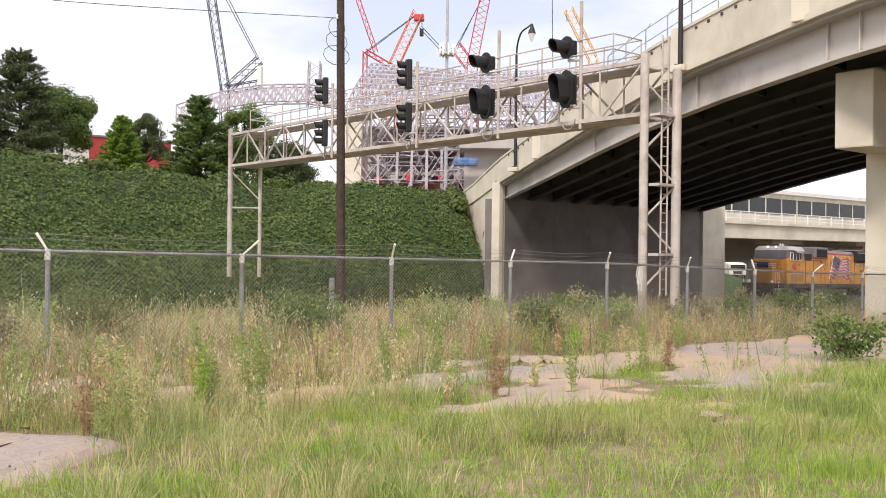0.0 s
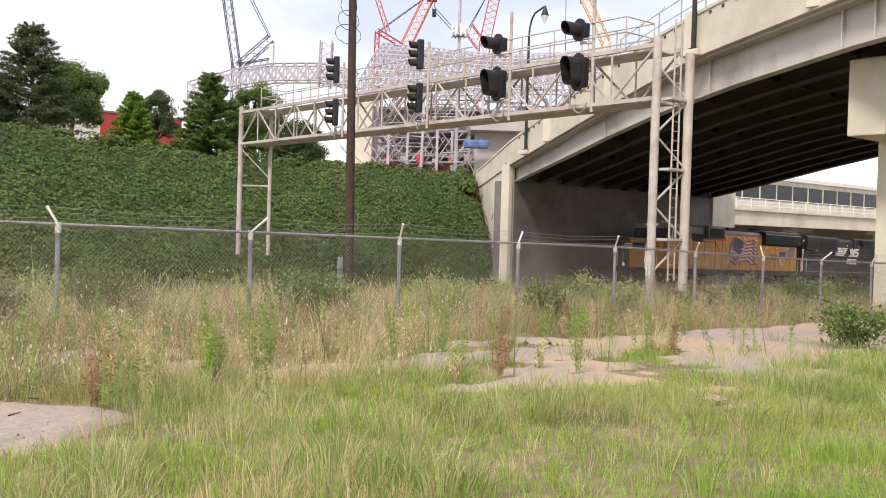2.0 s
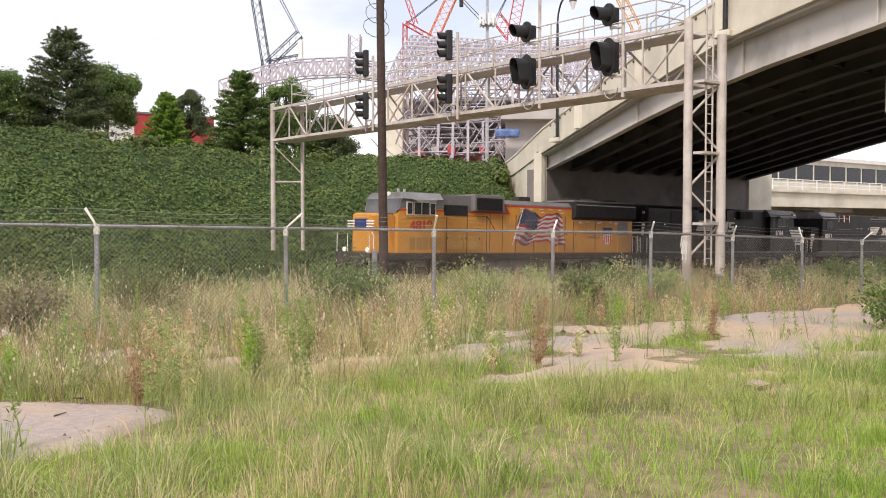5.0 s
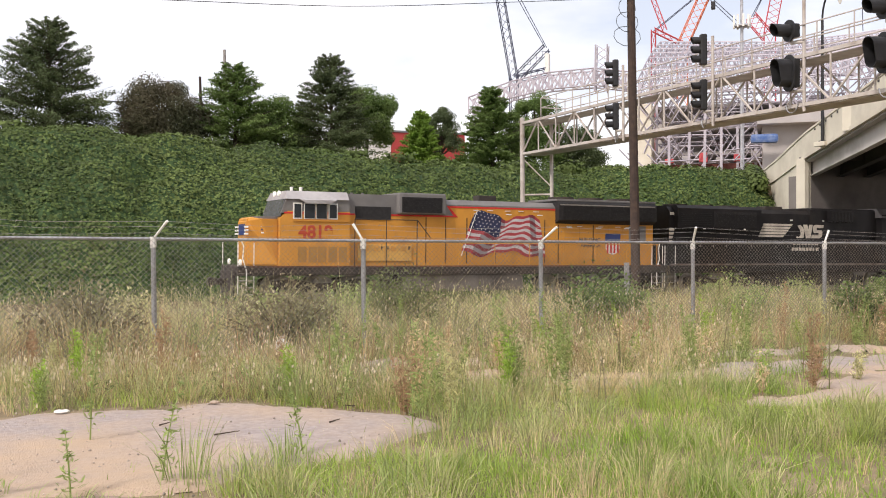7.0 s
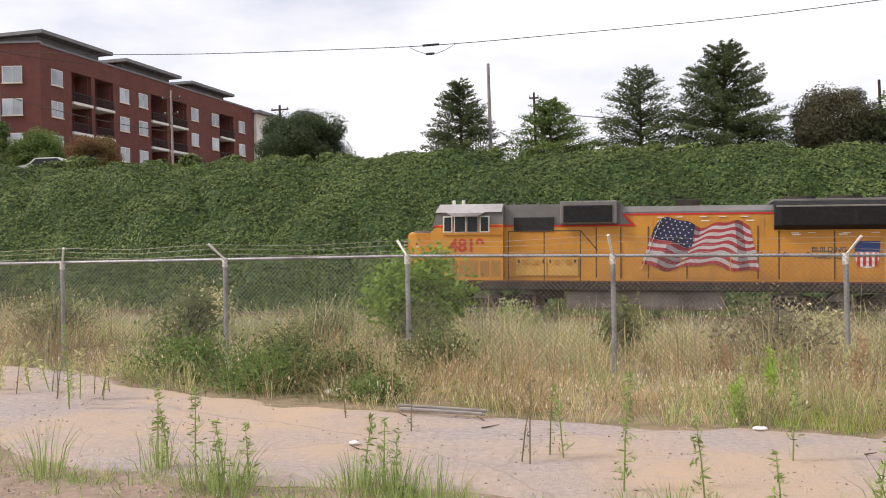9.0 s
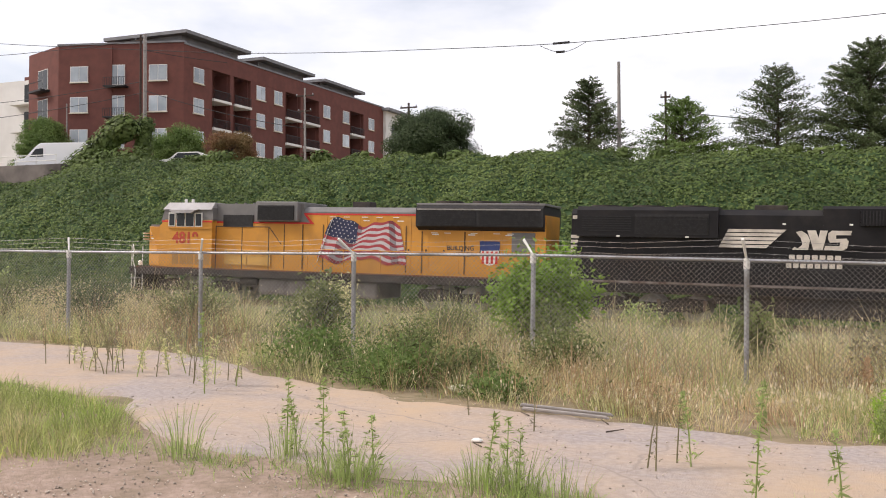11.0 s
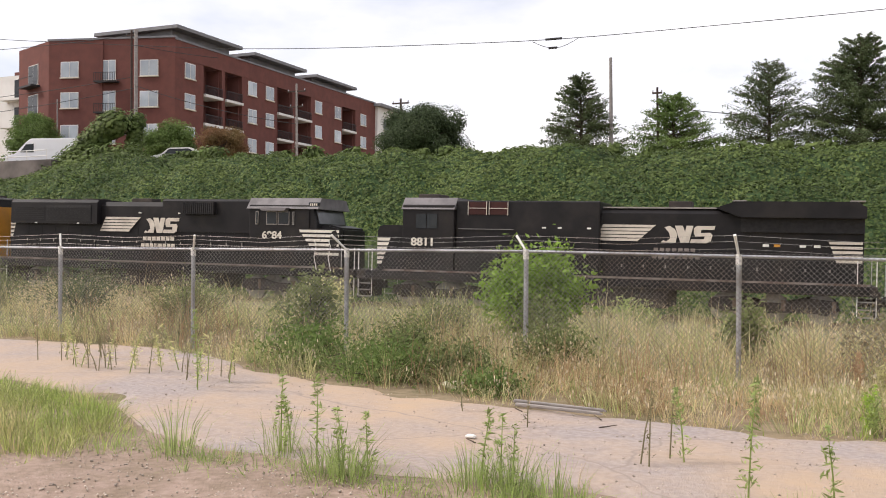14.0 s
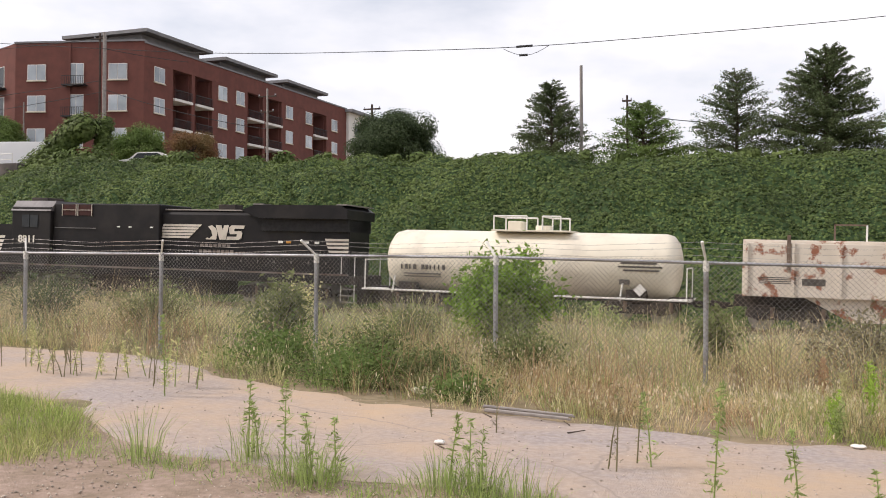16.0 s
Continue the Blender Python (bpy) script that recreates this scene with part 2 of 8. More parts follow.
def R(p, q, r, n=8, r2=None):
    return rod(bmesh.new(), p, q, r, n, r2)


def beam(bm, p, q, w, h):
    """A square bar from p to q."""
    p, q = Vector(p), Vector(q)
    d = q - p
    m = Matrix.Translation((p + q) / 2) @ d.to_track_quat("Z", "Y").to_matrix().to_4x4() @ Matrix.Diagonal((w, h, d.length, 1))
    bmesh.ops.create_cube(bm, size=1.0, matrix=m)
    return bm


def prism(bm, pts, y0, y1):
    """A flat outline in x, z pulled out from y0 to y1."""
    a = [bm.verts.new((x, y0, z)) for x, z in pts]
    b = [bm.verts.new((x, y1, z)) for x, z in pts]
    bm.faces.new(a)
    bm.faces.new(b[::-1])
    for i in range(len(pts)):
        j = (i + 1) % len(pts)
        bm.faces.new((a[j], a[i], b[i], b[j]))
    bmesh.ops.recalc_face_normals(bm, faces=bm.faces)
    return bm


def raw(name, verts, faces, material, parent=None, smooth=False):
    """A mesh from numpy arrays: verts (n, 3), faces (m, 3 or 4)."""
    me = bpy.data.meshes.new(name)
    v, f = np.asarray(verts, np.float32), np.asarray(faces, np.int32)
    k = f.shape[1]
    me.vertices.add(len(v))
    me.vertices.foreach_set("co", v.ravel())
    me.loops.add(f.size)
    me.loops.foreach_set("vertex_index", f.ravel())
    me.polygons.add(len(f))
    me.polygons.foreach_set("loop_start", np.arange(0, f.size, k, dtype=np.int32))
    if smooth:
        me.polygons.foreach_set("use_smooth", np.ones(len(f), bool))
    me.update(calc_edges=True)
    me.materials.append(M[material])
    ob = new(name, me)
    ob.parent = parent
    return ob


rng = np.random.default_rng(7)


def lump(x, y, k=1.0, seed=0.0):
    """Smooth pseudo-random relief of arrays, about -1 to 1."""
    return (np.sin(x * 0.9 * k + 1.3 * np.sin(y * 0.7 * k + seed)) + np.sin(y * 1.1 * k + 1.7 * np.sin(x * 0.53 * k + 2 * seed)) + np.sin((x + y) * 1.9 * k + seed * 3) * 0.6) / 2.6


def smooth(a, b, x):
    t = np.clip((x - a) / (b - a), 0, 1)
    return t * t * (3 - 2 * t)


# ---- the lie of the land ----
FENCE_Y = 13.75
TRACK_Y, TRACK_SLOPE, RAIL_Z, RAIL_FALL = 38.9, 0.04, -0.80, -0.019
BX, BY, BDX, BDY = 43.0, 44.6, -15.4, -30.4   # the bridge's near abutment corner, and the way to its pier


def track_y(x):
    return TRACK_Y + TRACK_SLOPE * x


def rail_z(x):
    return RAIL_Z + RAIL_FALL * x


def crest_z(x):
    return np.interp(x, [-120, -75, -60, -52, -28, 0, 17, 30, 50, 90], [6.8, 6.8, 7.3, 8.7, 8.1, 7.5, 6.6, 5.9, 5.9, 5.6])


def land(x, y):
    x, y = np.asarray(x, float), np.asarray(y, float)
    near = -0.05 - 0.0155 * np.clip(x, -40, 90)
    low = rail_z(np.clip(x, -90, 130)) - 0.62
    z = near + (low - near) * smooth(15.5, 33, y)
    run = 14.3 - 7.0 * smooth(31, 44, x)   # the bank steepens towards the wing wall
    bank = np.clip((y - 0.04 * x - 43.2) / run, 0, 1)
    bank = 0.35 * smooth(0, 1, bank) + 0.65 * bank
    z_bank = low + (crest_z(x) - low) * bank + 0.012 * np.clip(y - 58, 0, 60)
    left = x < BX + 1.0 + np.clip((y - BY) * 0.507, 0, 99)
    z = np.where(left, z_bank * (bank > 0) + z * (bank <= 0), z)
    return z


def grid(name, xs, ys, zf, material, parent=None):
    X, Y = np.meshgrid(xs, ys)
    V = np.stack([X, Y, zf(X, Y)], -1).reshape(-1, 3)
    nx, ny = len(xs), len(ys)
    i = (np.arange(ny - 1)[:, None] * nx + np.arange(nx - 1)[None]).ravel()
    return raw(name, V, np.stack([i, i + 1, i + nx + 1, i + nx], -1), material, parent, smooth=True)


def ground_z(x, y):
    far = np.clip((np.hypot(x, y) - 140) / 300, 0, 1)
    under_vines = 1.3 * smooth(43.4, 46, y - 0.04 * x) * (x < 46) * (y < 67 + 0.04 * x)
    return (land(x, y) - under_vines) * (1 - far) + 4.0 * far + 0.018 * lump(x, y, 1.2)


xs = np.concatenate([np.linspace(-2500, -130, 12), np.arange(-120, 140, 1.6), np.linspace(150, 2500, 12)])
ys = np.concatenate([np.linspace(-2500, -60, 10), np.arange(-50, 3, 5.0), np.arange(3, 70, 0.8), np.arange(72, 140, 5), np.linspace(150, 2500, 12)])
tagged(grid("ground", xs, ys, ground_z, "soil"), "dry brown soil with patchy weeds and grit", "ground", kind="structure")

# ---- track ----
def track():
    bed_w = [(-2.9, -0.62), (-1.75, -0.20), (1.75, -0.20), (2.9, -0.62)]
    for off in (0.0,):
        xs_ = np.arange(-130, 191, 1.0)
        V = []
        for i, x in enumerate(xs_):
            for dy, dz in bed_w:
                V.append((x, track_y(x) + off + dy + 0.05 * math.sin(i * 1.7 + dy), rail_z(x) + dz + 0.03 * math.sin(i * 2.3 + dy * 5)))
        Fc = [(i * 4 + j, i * 4 + 4 + j, i * 4 + 5 + j, i * 4 + 1 + j) for i in range(len(xs_) - 1) for j in range(3)]
        tagged(raw("ballast_bed", V, Fc, "ballast"), "grey crushed stone ballast under the rails", "ballast", kind="structure")
        for side in (-0.76, 0.76):
            bm = bmesh.new()
            a, b = -130.0, 190.0
            for z0, z1, w in ((-0.17, -0.15, 0.075), (-0.15, -0.04, 0.012), (-0.04, 0.0, 0.036)):
                p = (a, track_y(a) + off + side, rail_z(a) + (z0 + z1) / 2)
                q = (b, track_y(b) + off + side, rail_z(b) + (z0 + z1) / 2)
                beam(bm, p, q, 2 * w, z1 - z0)
            tagged(part("rail", bm, "rail"), "rusty brown steel rail with worn head", "rail", "rails of the track", "structure")


track()


def sleepers():
    bm = box(bmesh.new(), -0.115, 0.115, -1.3, 1.3, -0.36, -0.17, 0.012)
    first = tagged(part("sleeper", bm, "tie"), "dark weathered wooden sleeper under the rails", "sleeper", "sleepers of the track", "structure")
    first.matrix_basis = pose(30, track_y(30), rail_z(30))
    for i in range(1, 130):
        x = 30 + 0.55 * i
        copy_thing(first, pose(x, track_y(x), rail_z(x) + 0.01 * math.sin(i * 3.1), 0, 0, 2.3 + math.sin(i * 1.7)))


sleepers()


# ---- bridge ----
def girder_z(k):
    return float(np.interp(k, [-0.4, 0, 0.25, 0.45, 0.62, 0.8, 1.0, 2.2], [4.0, 5.22, 6.05, 6.76, 7.28, 7.60, 7.80, 7.6]))


def kerb_z(k):
    return float(np.interp(k, [-0.4, -0.18, 0, 0.38, 0.55, 0.73, 1.0, 2.2], [4.6, 5.4, 6.35, 7.84, 8.5, 9.1, 9.3, 9.1]))


def parapet_z(k):
    return float(np.interp(k, [-0.4, -0.18, 0, 0.34, 0.55, 0.73, 1.0, 2.2], [5.4, 6.5, 7.69, 9.25, 10.2, 10.62, 10.95, 10.8]))


def bp(k, w, z):
    """A place on the bridge: k along it from the abutment (0) to the pier (1), w metres across it."""
    return (BX + BDX * k + w, BY + BDY * k + 0.04 * w, z)


WIDTH = 24.5


def loft(name, ks, w0, w1, zlo, zhi, material, parent, label=""):
    bm = bmesh.new()
    rows = [[bm.verts.new(bp(k, w, z)) for w, z in ((w0, zlo(k)), (w1, zlo(k)), (w1, zhi(k)), (w0, zhi(k)))] for k in ks]
    for a, b in zip(rows, rows[1:]):
        for j in range(4):
            bm.faces.new((a[j], a[(j + 1) % 4], b[(j + 1) % 4], b[j]))
    bm.faces.new(rows[0])
    bm.faces.new(rows[-1][::-1])
    bmesh.ops.recalc_face_normals(bm, faces=bm.faces)
    return part(name, bm, material, parent, label)


def bridge():
    top = empty("road_bridge")
    tagged(top, "pale concrete road bridge on grey steel girders over the tracks", "bridge", kind="structure")
    ks = np.linspace(0.0, 2.1, 43)
    kp = np.linspace(-0.34, 2.1, 49)
    # near fascia girder with bottom flange and web stiffeners
    loft("fascia_girder", ks, 0.55, 0.62, girder_z, lambda k: kerb_z(k) - 0.02, "girder", top, "grey painted steel edge girder")
    loft("girder_flange", ks, 0.34, 0.84, lambda k: girder_z(k) - 0.05, girder_z, "girder", top)
    for k in (0.44, 0.745, 0.985, 1.03, 1.4, 1.75):
        bm = bmesh.new()
        x, y, z = bp(k, 0.47, 0)
        box(bm, x - 0.1, x + 0.1, y - 0.02, y + 0.02, girder_z(k), kerb_z(k) - 0.1)
        part("stiffener", bm, "girder", top)
    # inner girders, their colour darkened for the shade under the deck
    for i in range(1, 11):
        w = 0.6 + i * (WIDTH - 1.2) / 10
        loft("girder", ks, w - 0.04, w + 0.04, girder_z, lambda k: girder_z(k) + 1.25, "under_shade", top, "steel girder under the deck, its colour darkened for shade")
        loft("girder_flange", ks, w - 0.28, w + 0.28, lambda k: girder_z(k) - 0.05, girder_z, "under_shade", top)
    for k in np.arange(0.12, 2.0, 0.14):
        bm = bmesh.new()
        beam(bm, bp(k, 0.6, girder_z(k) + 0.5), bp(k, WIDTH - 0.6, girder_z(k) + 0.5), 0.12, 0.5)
        part("cross_beam", bm, "under_shade", top)
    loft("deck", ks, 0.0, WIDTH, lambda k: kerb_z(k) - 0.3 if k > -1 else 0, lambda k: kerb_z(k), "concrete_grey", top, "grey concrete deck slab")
    for w0, w1 in ((-0.12, 0.30), (WIDTH - 0.30, WIDTH + 0.12)):
        loft("parapet", kp, w0, w1, lambda k: kerb_z(k) - 0.12, parapet_z, "concrete", top, "cream concrete parapet wall")
        loft("coping", kp, w0 - 0.06, w1 + 0.06, parapet_z, lambda k: parapet_z(k) + 0.12, "concrete", top)
    loft("ledge", kp, -0.2, 0.0, lambda k: kerb_z(k) - 0.16, lambda k: kerb_z(k) + 0.06, "concrete", top)
    # small raised boxes along the parapet, painted dark as shaded recesses under the coping
    for k in np.arange(0.06, 1.25, 0.028):
        if 0.69 < k < 0.745:
            continue
        bm = bmesh.new()
        x, y, _ = bp(k, -0.125, 0)
        z = parapet_z(k) - 0.13
        box(bm, x - 0.016, x + 0.02, y - 0.09, y + 0.09, z - 0.08, z + 0.04)
        part("notch", bm, "under_shade", top)
    for k in (0.22, 0.48, 0.72, 0.96, 1.2):
        bm = bmesh.new()
        x, y, _ = bp(k, -0.16, 0)
        box(bm, x - 0.1, x + 0.2, y - 0.35, y + 0.35, kerb_z(k) - 0.1, parapet_z(k) + 0.2, 0.02)
        part("pilaster", bm, "concrete", top)
    # abutment: wall along the track, wing wall beside the bank, bearing shelf
    def wall(name, p, q, z0, z1, t, m, label=""):
        p, q = Vector((*p, 0)), Vector((*q, 0))
        d = (q - p).normalized()
        n = Vector((-d.y, d.x, 0)) * t
        bm = bmesh.new()
        v = [bm.verts.new((*(c.xy), z)) for z in (z0, z1) for c in (p, q, q + n, p + n)]
        for f in ((0, 1, 2, 3), (4, 5, 6, 7), (0, 1, 5, 4), (1, 2, 6, 5), (2, 3, 7, 6), (3, 0, 4, 7)):
            bm.faces.new([v[i] for i in f])
        bmesh.ops.recalc_face_normals(bm, faces=bm.faces)
        return part(name, bm, m, top, label)

    a, b = bp(0, 0.0, 0)[:2], bp(0, WIDTH, 0)[:2]
    # abutment and backwall carry the bridge's shade in their colour
    wall("abutment", a, b, -3.0, 5.2, 1.4, "abutment", "grey concrete abutment wall, darkened for the shade under the bridge")
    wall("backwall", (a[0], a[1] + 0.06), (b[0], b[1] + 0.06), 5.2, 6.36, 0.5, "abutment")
    # wing wall follows the parapet back
    bm = bmesh.new()
    pr = []
    for k in np.linspace(0, -0.34, 9):
        pr.append((bp(k, -0.1, 0), kerb_z(k) - 0.1))
    lo = [bm.verts.new((p[0], p[1], -3)) for p, z in pr]
    hi = [bm.verts.new((p[0], p[1], z)) for p, z in pr]
    lo2 = [bm.verts.new((p[0] + 0.5, p[1], -3)) for p, z in pr]
    hi2 = [bm.verts.new((p[0] + 0.5, p[1], z)) for p, z in pr]
    for i in range(8):
        for s in ((lo, hi), (hi, hi2), (hi2, lo2)):
            bm.faces.new((s[0][i], s[0][i + 1], s[1][i + 1], s[1][i]))
    bm.faces.new((lo[0], hi[0], hi2[0], lo2[0]))
    bmesh.ops.recalc_face_normals(bm, faces=bm.faces)
    part("wing_wall", bm, "concrete", top, "cream concrete wing wall with black scrawl")
    part("corner_pillar", B(BX - 0.22, BX + 0.12, BY - 0.12, BY + 0.6, -3, 6.25, 0.03), "concrete", top)
    part("corner_pillar", B(BX + WIDTH - 0.6, BX + WIDTH + 2.6, BY + 0.7, BY + 2.6, -4, 6.0, 0.03), "concrete", top)
    # scrawl on the wing wall, as plain strokes
    for i in range(7):
        k = -0.03 - 0.012 * i
        p = bp(k, -0.11, 3.9 - 0.38 * (i % 4) - 0.2 * (i % 2))
        q = bp(k - 0.01 + 0.02 * (i % 2), -0.11, p[2] - 0.5)
        part("scrawl", beam(bmesh.new(), p, q, 0.03, 0.09), "black", top)
    # pier: cap and columns
    px, py = 29.4, 13.75
    part("pier_cap", B(px, px + 25, py, py + 1.25, 5.17, 7.62, 0.05), "concrete", top, "cream concrete pier cap")
    part("pier_seat", B(px + 0.5, px + 24, py + 0.15, py + 1.1, 7.62, 7.74), "concrete_grey", top)
    for i in range(4):
        x0 = px + 2.2 + i * 7.0
        part("pier_column", B(x0, x0 + 1.3, py - 0.02, py + 1.27, -1.4, 5.19, 0.06), "concrete", top, "cream concrete bridge column")
    # steel mesh screen on top of the parapet
    for k in np.arange(0.5, 1.6, 0.06):
        x, y, z = bp(k, 0.1, parapet_z(k))
        bm = bmesh.new()
        rod(bm, (x, y, z), (x, y, z + 1.15), 0.03)
        rod(bm, (x, y, z + 1.15), (x + 0.35, y, z + 1.5), 0.03)
        part("screen_post", bm, "galv", top)
    for h in (0.6, 1.2):
        bm = bmesh.new()
        pts = [bp(k, 0.1 + (0.0 if h < 1 else 0.04), parapet_z(k) + h) for k in np.linspace(0.5, 1.6, 12)]
        for p, q in zip(pts, pts[1:]):
            rod(bm, p, q, 0.022)
        part("screen_rail", bm, "galv", top)
    return top


bridge()
tagged(grid("dark_yard", np.arange(38, 120, 2.0), np.arange(17.5, 46, 1.5), lambda x, y: ground_z(x, y) + 0.06 - 0.5 * (x < 39) - 0.5 * (y < 18), "ballast"), "dark cinder ground in the shade of the bridge", "ground", kind="structure")


def bridge_lamp(k, h, lantern=True):
    x, y, _ = bp(k, -0.32, 0)
    z = kerb_z(k)
    e = empty("street_lamp", pose(x, y, z))
    tagged(e, "black steel street lamp bracketed to the bridge parapet", "street lamp", "lamps on the bridge")
    part("bracket", B(-0.3, 0.35, -0.4, 0.4, -0.16, 0.10, 0.03), "concrete", e, "cream concrete bracket")
    part("base_plate", B(-0.16, 0.16, -0.16, 0.16, 0.10, 0.16), "black", e)
    part("pole", R((0, 0, 0.1), (0, 0, h), 0.10, 10, 0.075), "black", e)
    if lantern:
        bm = bmesh.new()
        # the arm bends over along the bridge
        d = Vector((BDX, BDY, 0)).normalized()
        pts = [Vector((0, 0, h)) + d * (1.25 * (1 - math.cos(a))) + Vector((0, 0, 1.25 * math.sin(a))) for a in np.linspace(0, math.pi / 2, 8)]
        pts.append(pts[-1] + d * 1.6)
        for p, q in zip(pts, pts[1:]):
            rod(bm, p, q, 0.055)
        part("arm", bm, "black", e)
        tip = pts[-1]
        part("lantern", R(tip, tip - Vector((0, 0, 0.55)), 0.06, 10, 0.24), "black", e)
        part("globe", R(tip - Vector((0, 0, 0.55)), tip - Vector((0, 0, 1.0)), 0.22, 10, 0.05), "white", e, "pale glass globe")


bridge_lamp(0.11, 7.0)
bridge_lamp(0.728, 8.0)


# ---- the far bridge and the building beyond it ----
def far_bridge():
    y = 60.0
    top = tagged(empty("far_bridge"), "far cream concrete road bridge with white railing", "bridge", kind="structure")
    part("deck_edge", B(74, 190, y, y + 1, 3.5, 5.45, 0.05), "concrete", top)
    part("deck", B(74, 190, y + 1, y + 22, 4.6, 5.4), "concrete_grey", top)
    part("ledge", B(74, 190, y - 0.3, y, 5.15, 5.45), "concrete", top)
    bm = bmesh.new()
    for h in (0.35, 0.75, 1.15):
        rod(bm, (74, y, 5.45 + h), (190, y, 5.45 + h), 0.05)
    part("railing", bm, "white", top)
    for x in np.arange(75, 188, 3.0):
        part("railing_post", B(x - 0.06, x + 0.06, y - 0.06, y + 0.06, 5.45, 6.65), "white", top)
    for x in (84, 110, 132, 156):
        part("column", B(x, x + 1.6, y + 3, y + 4.6, -4, 4.2, 0.05), "concrete_grey", top)
        part("cap", B(x - 3, x + 4.6, y + 2.5, y + 5, 3.0, 4.2, 0.05), "concrete_grey", top)
    part("rear_wall", B(70, 200, y + 20, y + 21, -4, 4.4), "concrete_grey", top, "shaded rear retaining wall")
    b = tagged(empty("station_building"), "low pale building with a band of dark windows", "building")
    part("wall", B(100, 210, y + 24, y + 40, 0, 11.8), "concrete", b)
    part("roof_edge", B(99, 211, y + 23.4, y + 41, 11.8, 12.4), "render_white", b)
    for x in np.arange(102, 208, 5.0):
        part("window", B(x, x + 4.4, y + 23.9, y + 24.05, 8.4, 11.0), "glass", b)


far_bridge()


def beyond_the_bridge():
    def rise(x, y):
        return ground_z(x, y) - 0.3 + 2.9 * np.exp(-((x - 82) / 7.0) ** 2 - ((y - 53) / 4.0) ** 2)
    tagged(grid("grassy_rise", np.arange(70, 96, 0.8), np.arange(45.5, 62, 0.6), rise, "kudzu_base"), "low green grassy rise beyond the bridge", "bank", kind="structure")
    e = tagged(empty("box_truck", pose(84.4, 53.2, float(rise(84.4, 53.2)), 0, 0, -45)), "white truck parked on the rise beyond the bridge", "truck")
    part("cab", B(-0.85, 0.85, -0.7, 0.7, 0.35, 1.5, 0.1), "white", e)
    part("windshield", B(-0.72, 0.72, -0.73, -0.68, 0.92, 1.38), "glass", e)
    part("grille", B(-0.45, 0.45, -0.74, -0.68, 0.48, 0.75), "black", e)
    part("box", B(-0.9, 0.9, 0.72, 3.8, 0.45, 1.6, 0.05), "white", e)
    for x in (-0.7, 0.7):
        for y in (-0.1, 3.0):
            part("wheel", R((x - 0.1, y, 0.33), (x + 0.1, y, 0.33), 0.33, 14), "black", e)


beyond_the_bridge()


# ---- fence ----
def rail_top(x):
    return float(np.interp(x, [-60, -13.7, -4.8, 4.5, 10.5, 16.5, 25.8, 60], [2.25, 1.86, 1.84, 1.67, 1.58, 1.50, 1.22, 0.55]))


POST0, POST_STEP = 1.36, 3.05
posts = [POST0 + POST_STEP * i for i in range(-14, 14)]


def fence():
    top = tagged(empty("chain_link_fence"), "galvanised chain-link fence with barbed wire arms, wire slightly rusty", "fence")
    leans = [0.55, -0.3, 0.6, -0.5, -0.55, -0.1, 0.5, -0.4]
    arms = []
    for i, x in enumerate(posts):
        zt, zb = rail_top(x), float(land(x, FENCE_Y)) - 0.3
        post = part("post", R((x, FENCE_Y, zb), (x, FENCE_Y, zt - 0.04), 0.036, 10), "galv", top)
        bm = bmesh.new()
        rod(bm, (x, FENCE_Y, zt - 0.12), (x, FENCE_Y, zt + 0.03), 0.045, 10)
        part("post_cap", bm, "white", post, "pale cast cap")
        lx = leans[i % 8] * 0.55
        tip = (x + lx * 0.6, FENCE_Y - 0.22 * (1 if i % 3 else -0.4), zt + 0.30 - abs(lx) * 0.2)
        part("barbed_wire_arm", R((x, FENCE_Y, zt), tip, 0.016, 6, 0.022), "white", post)
        arms.append((Vector((x, FENCE_Y, zt)), Vector(tip)))
    for i, (a, b) in enumerate(zip(posts, posts[1:])):
        bm = rod(bmesh.new(), (a, FENCE_Y, rail_top(a)), (b, FENCE_Y, rail_top(b)), 0.022, 8)
        part("top_rail", bm, "galv", top)
    for f in (0.35, 0.7, 0.98):
        bm = bmesh.new()
        for (p0, p1), (q0, q1) in zip(arms, arms[1:]):
            p, q = p0.lerp(p1, f), q0.lerp(q1, f)
            mid = (p + q) / 2 - Vector((0, 0, 0.05))
            rod(bm, p, mid, 0.0026, 3)
            rod(bm, mid, q, 0.0026, 3)
            for s in np.arange(0.06, 1, 0.06):
                c = p.lerp(q, s) - Vector((0, 0, 0.05 * (1 - abs(2 * s - 1))))
                rod(bm, c + Vector((-0.01, 0, -0.016)), c + Vector((0.01, 0, 0.016)), 0.002, 3)
        part("barbed_wire", bm, "wire", top)
    # woven wire: slanting strands both ways, knuckles above the rail
    step, h = 0.0722, 1.72
    V, Fc = [], []

    def strand(p, q, r):
        p, q = np.array(p), np.array(q)
        d = (q - p) / np.linalg.norm(q - p)
        u = np.array([d[2], 0, -d[0]])
        w = np.array([0, 1.0, 0])
        n = len(V)
        for c in (p, q):
            for a in (0, 2.094, 4.189):
                V.append(c + r * (math.cos(a) * u + math.sin(a) * w))
        for j in range(3):
            Fc.append((n + j, n + (j + 1) % 3, n + 3 + (j + 1) % 3, n + 3 + j))

    for x in np.arange(posts[0], posts[-1], step):
        zt = rail_top(x) + 0.05
        for s, dy in ((1, 0.0), (-1, 0.004)):
            strand((x, FENCE_Y - 0.045 + dy, zt), (x + s * h, FENCE_Y - 0.045 + dy, rail_top(x + s * h) + 0.05 - h), 0.0027)
    raw("chain_link_mesh", V, Fc, "wire", top)["kind"] = "stuff"
    return top


fence()


# ---- signal gantry ----
GX = 24.3


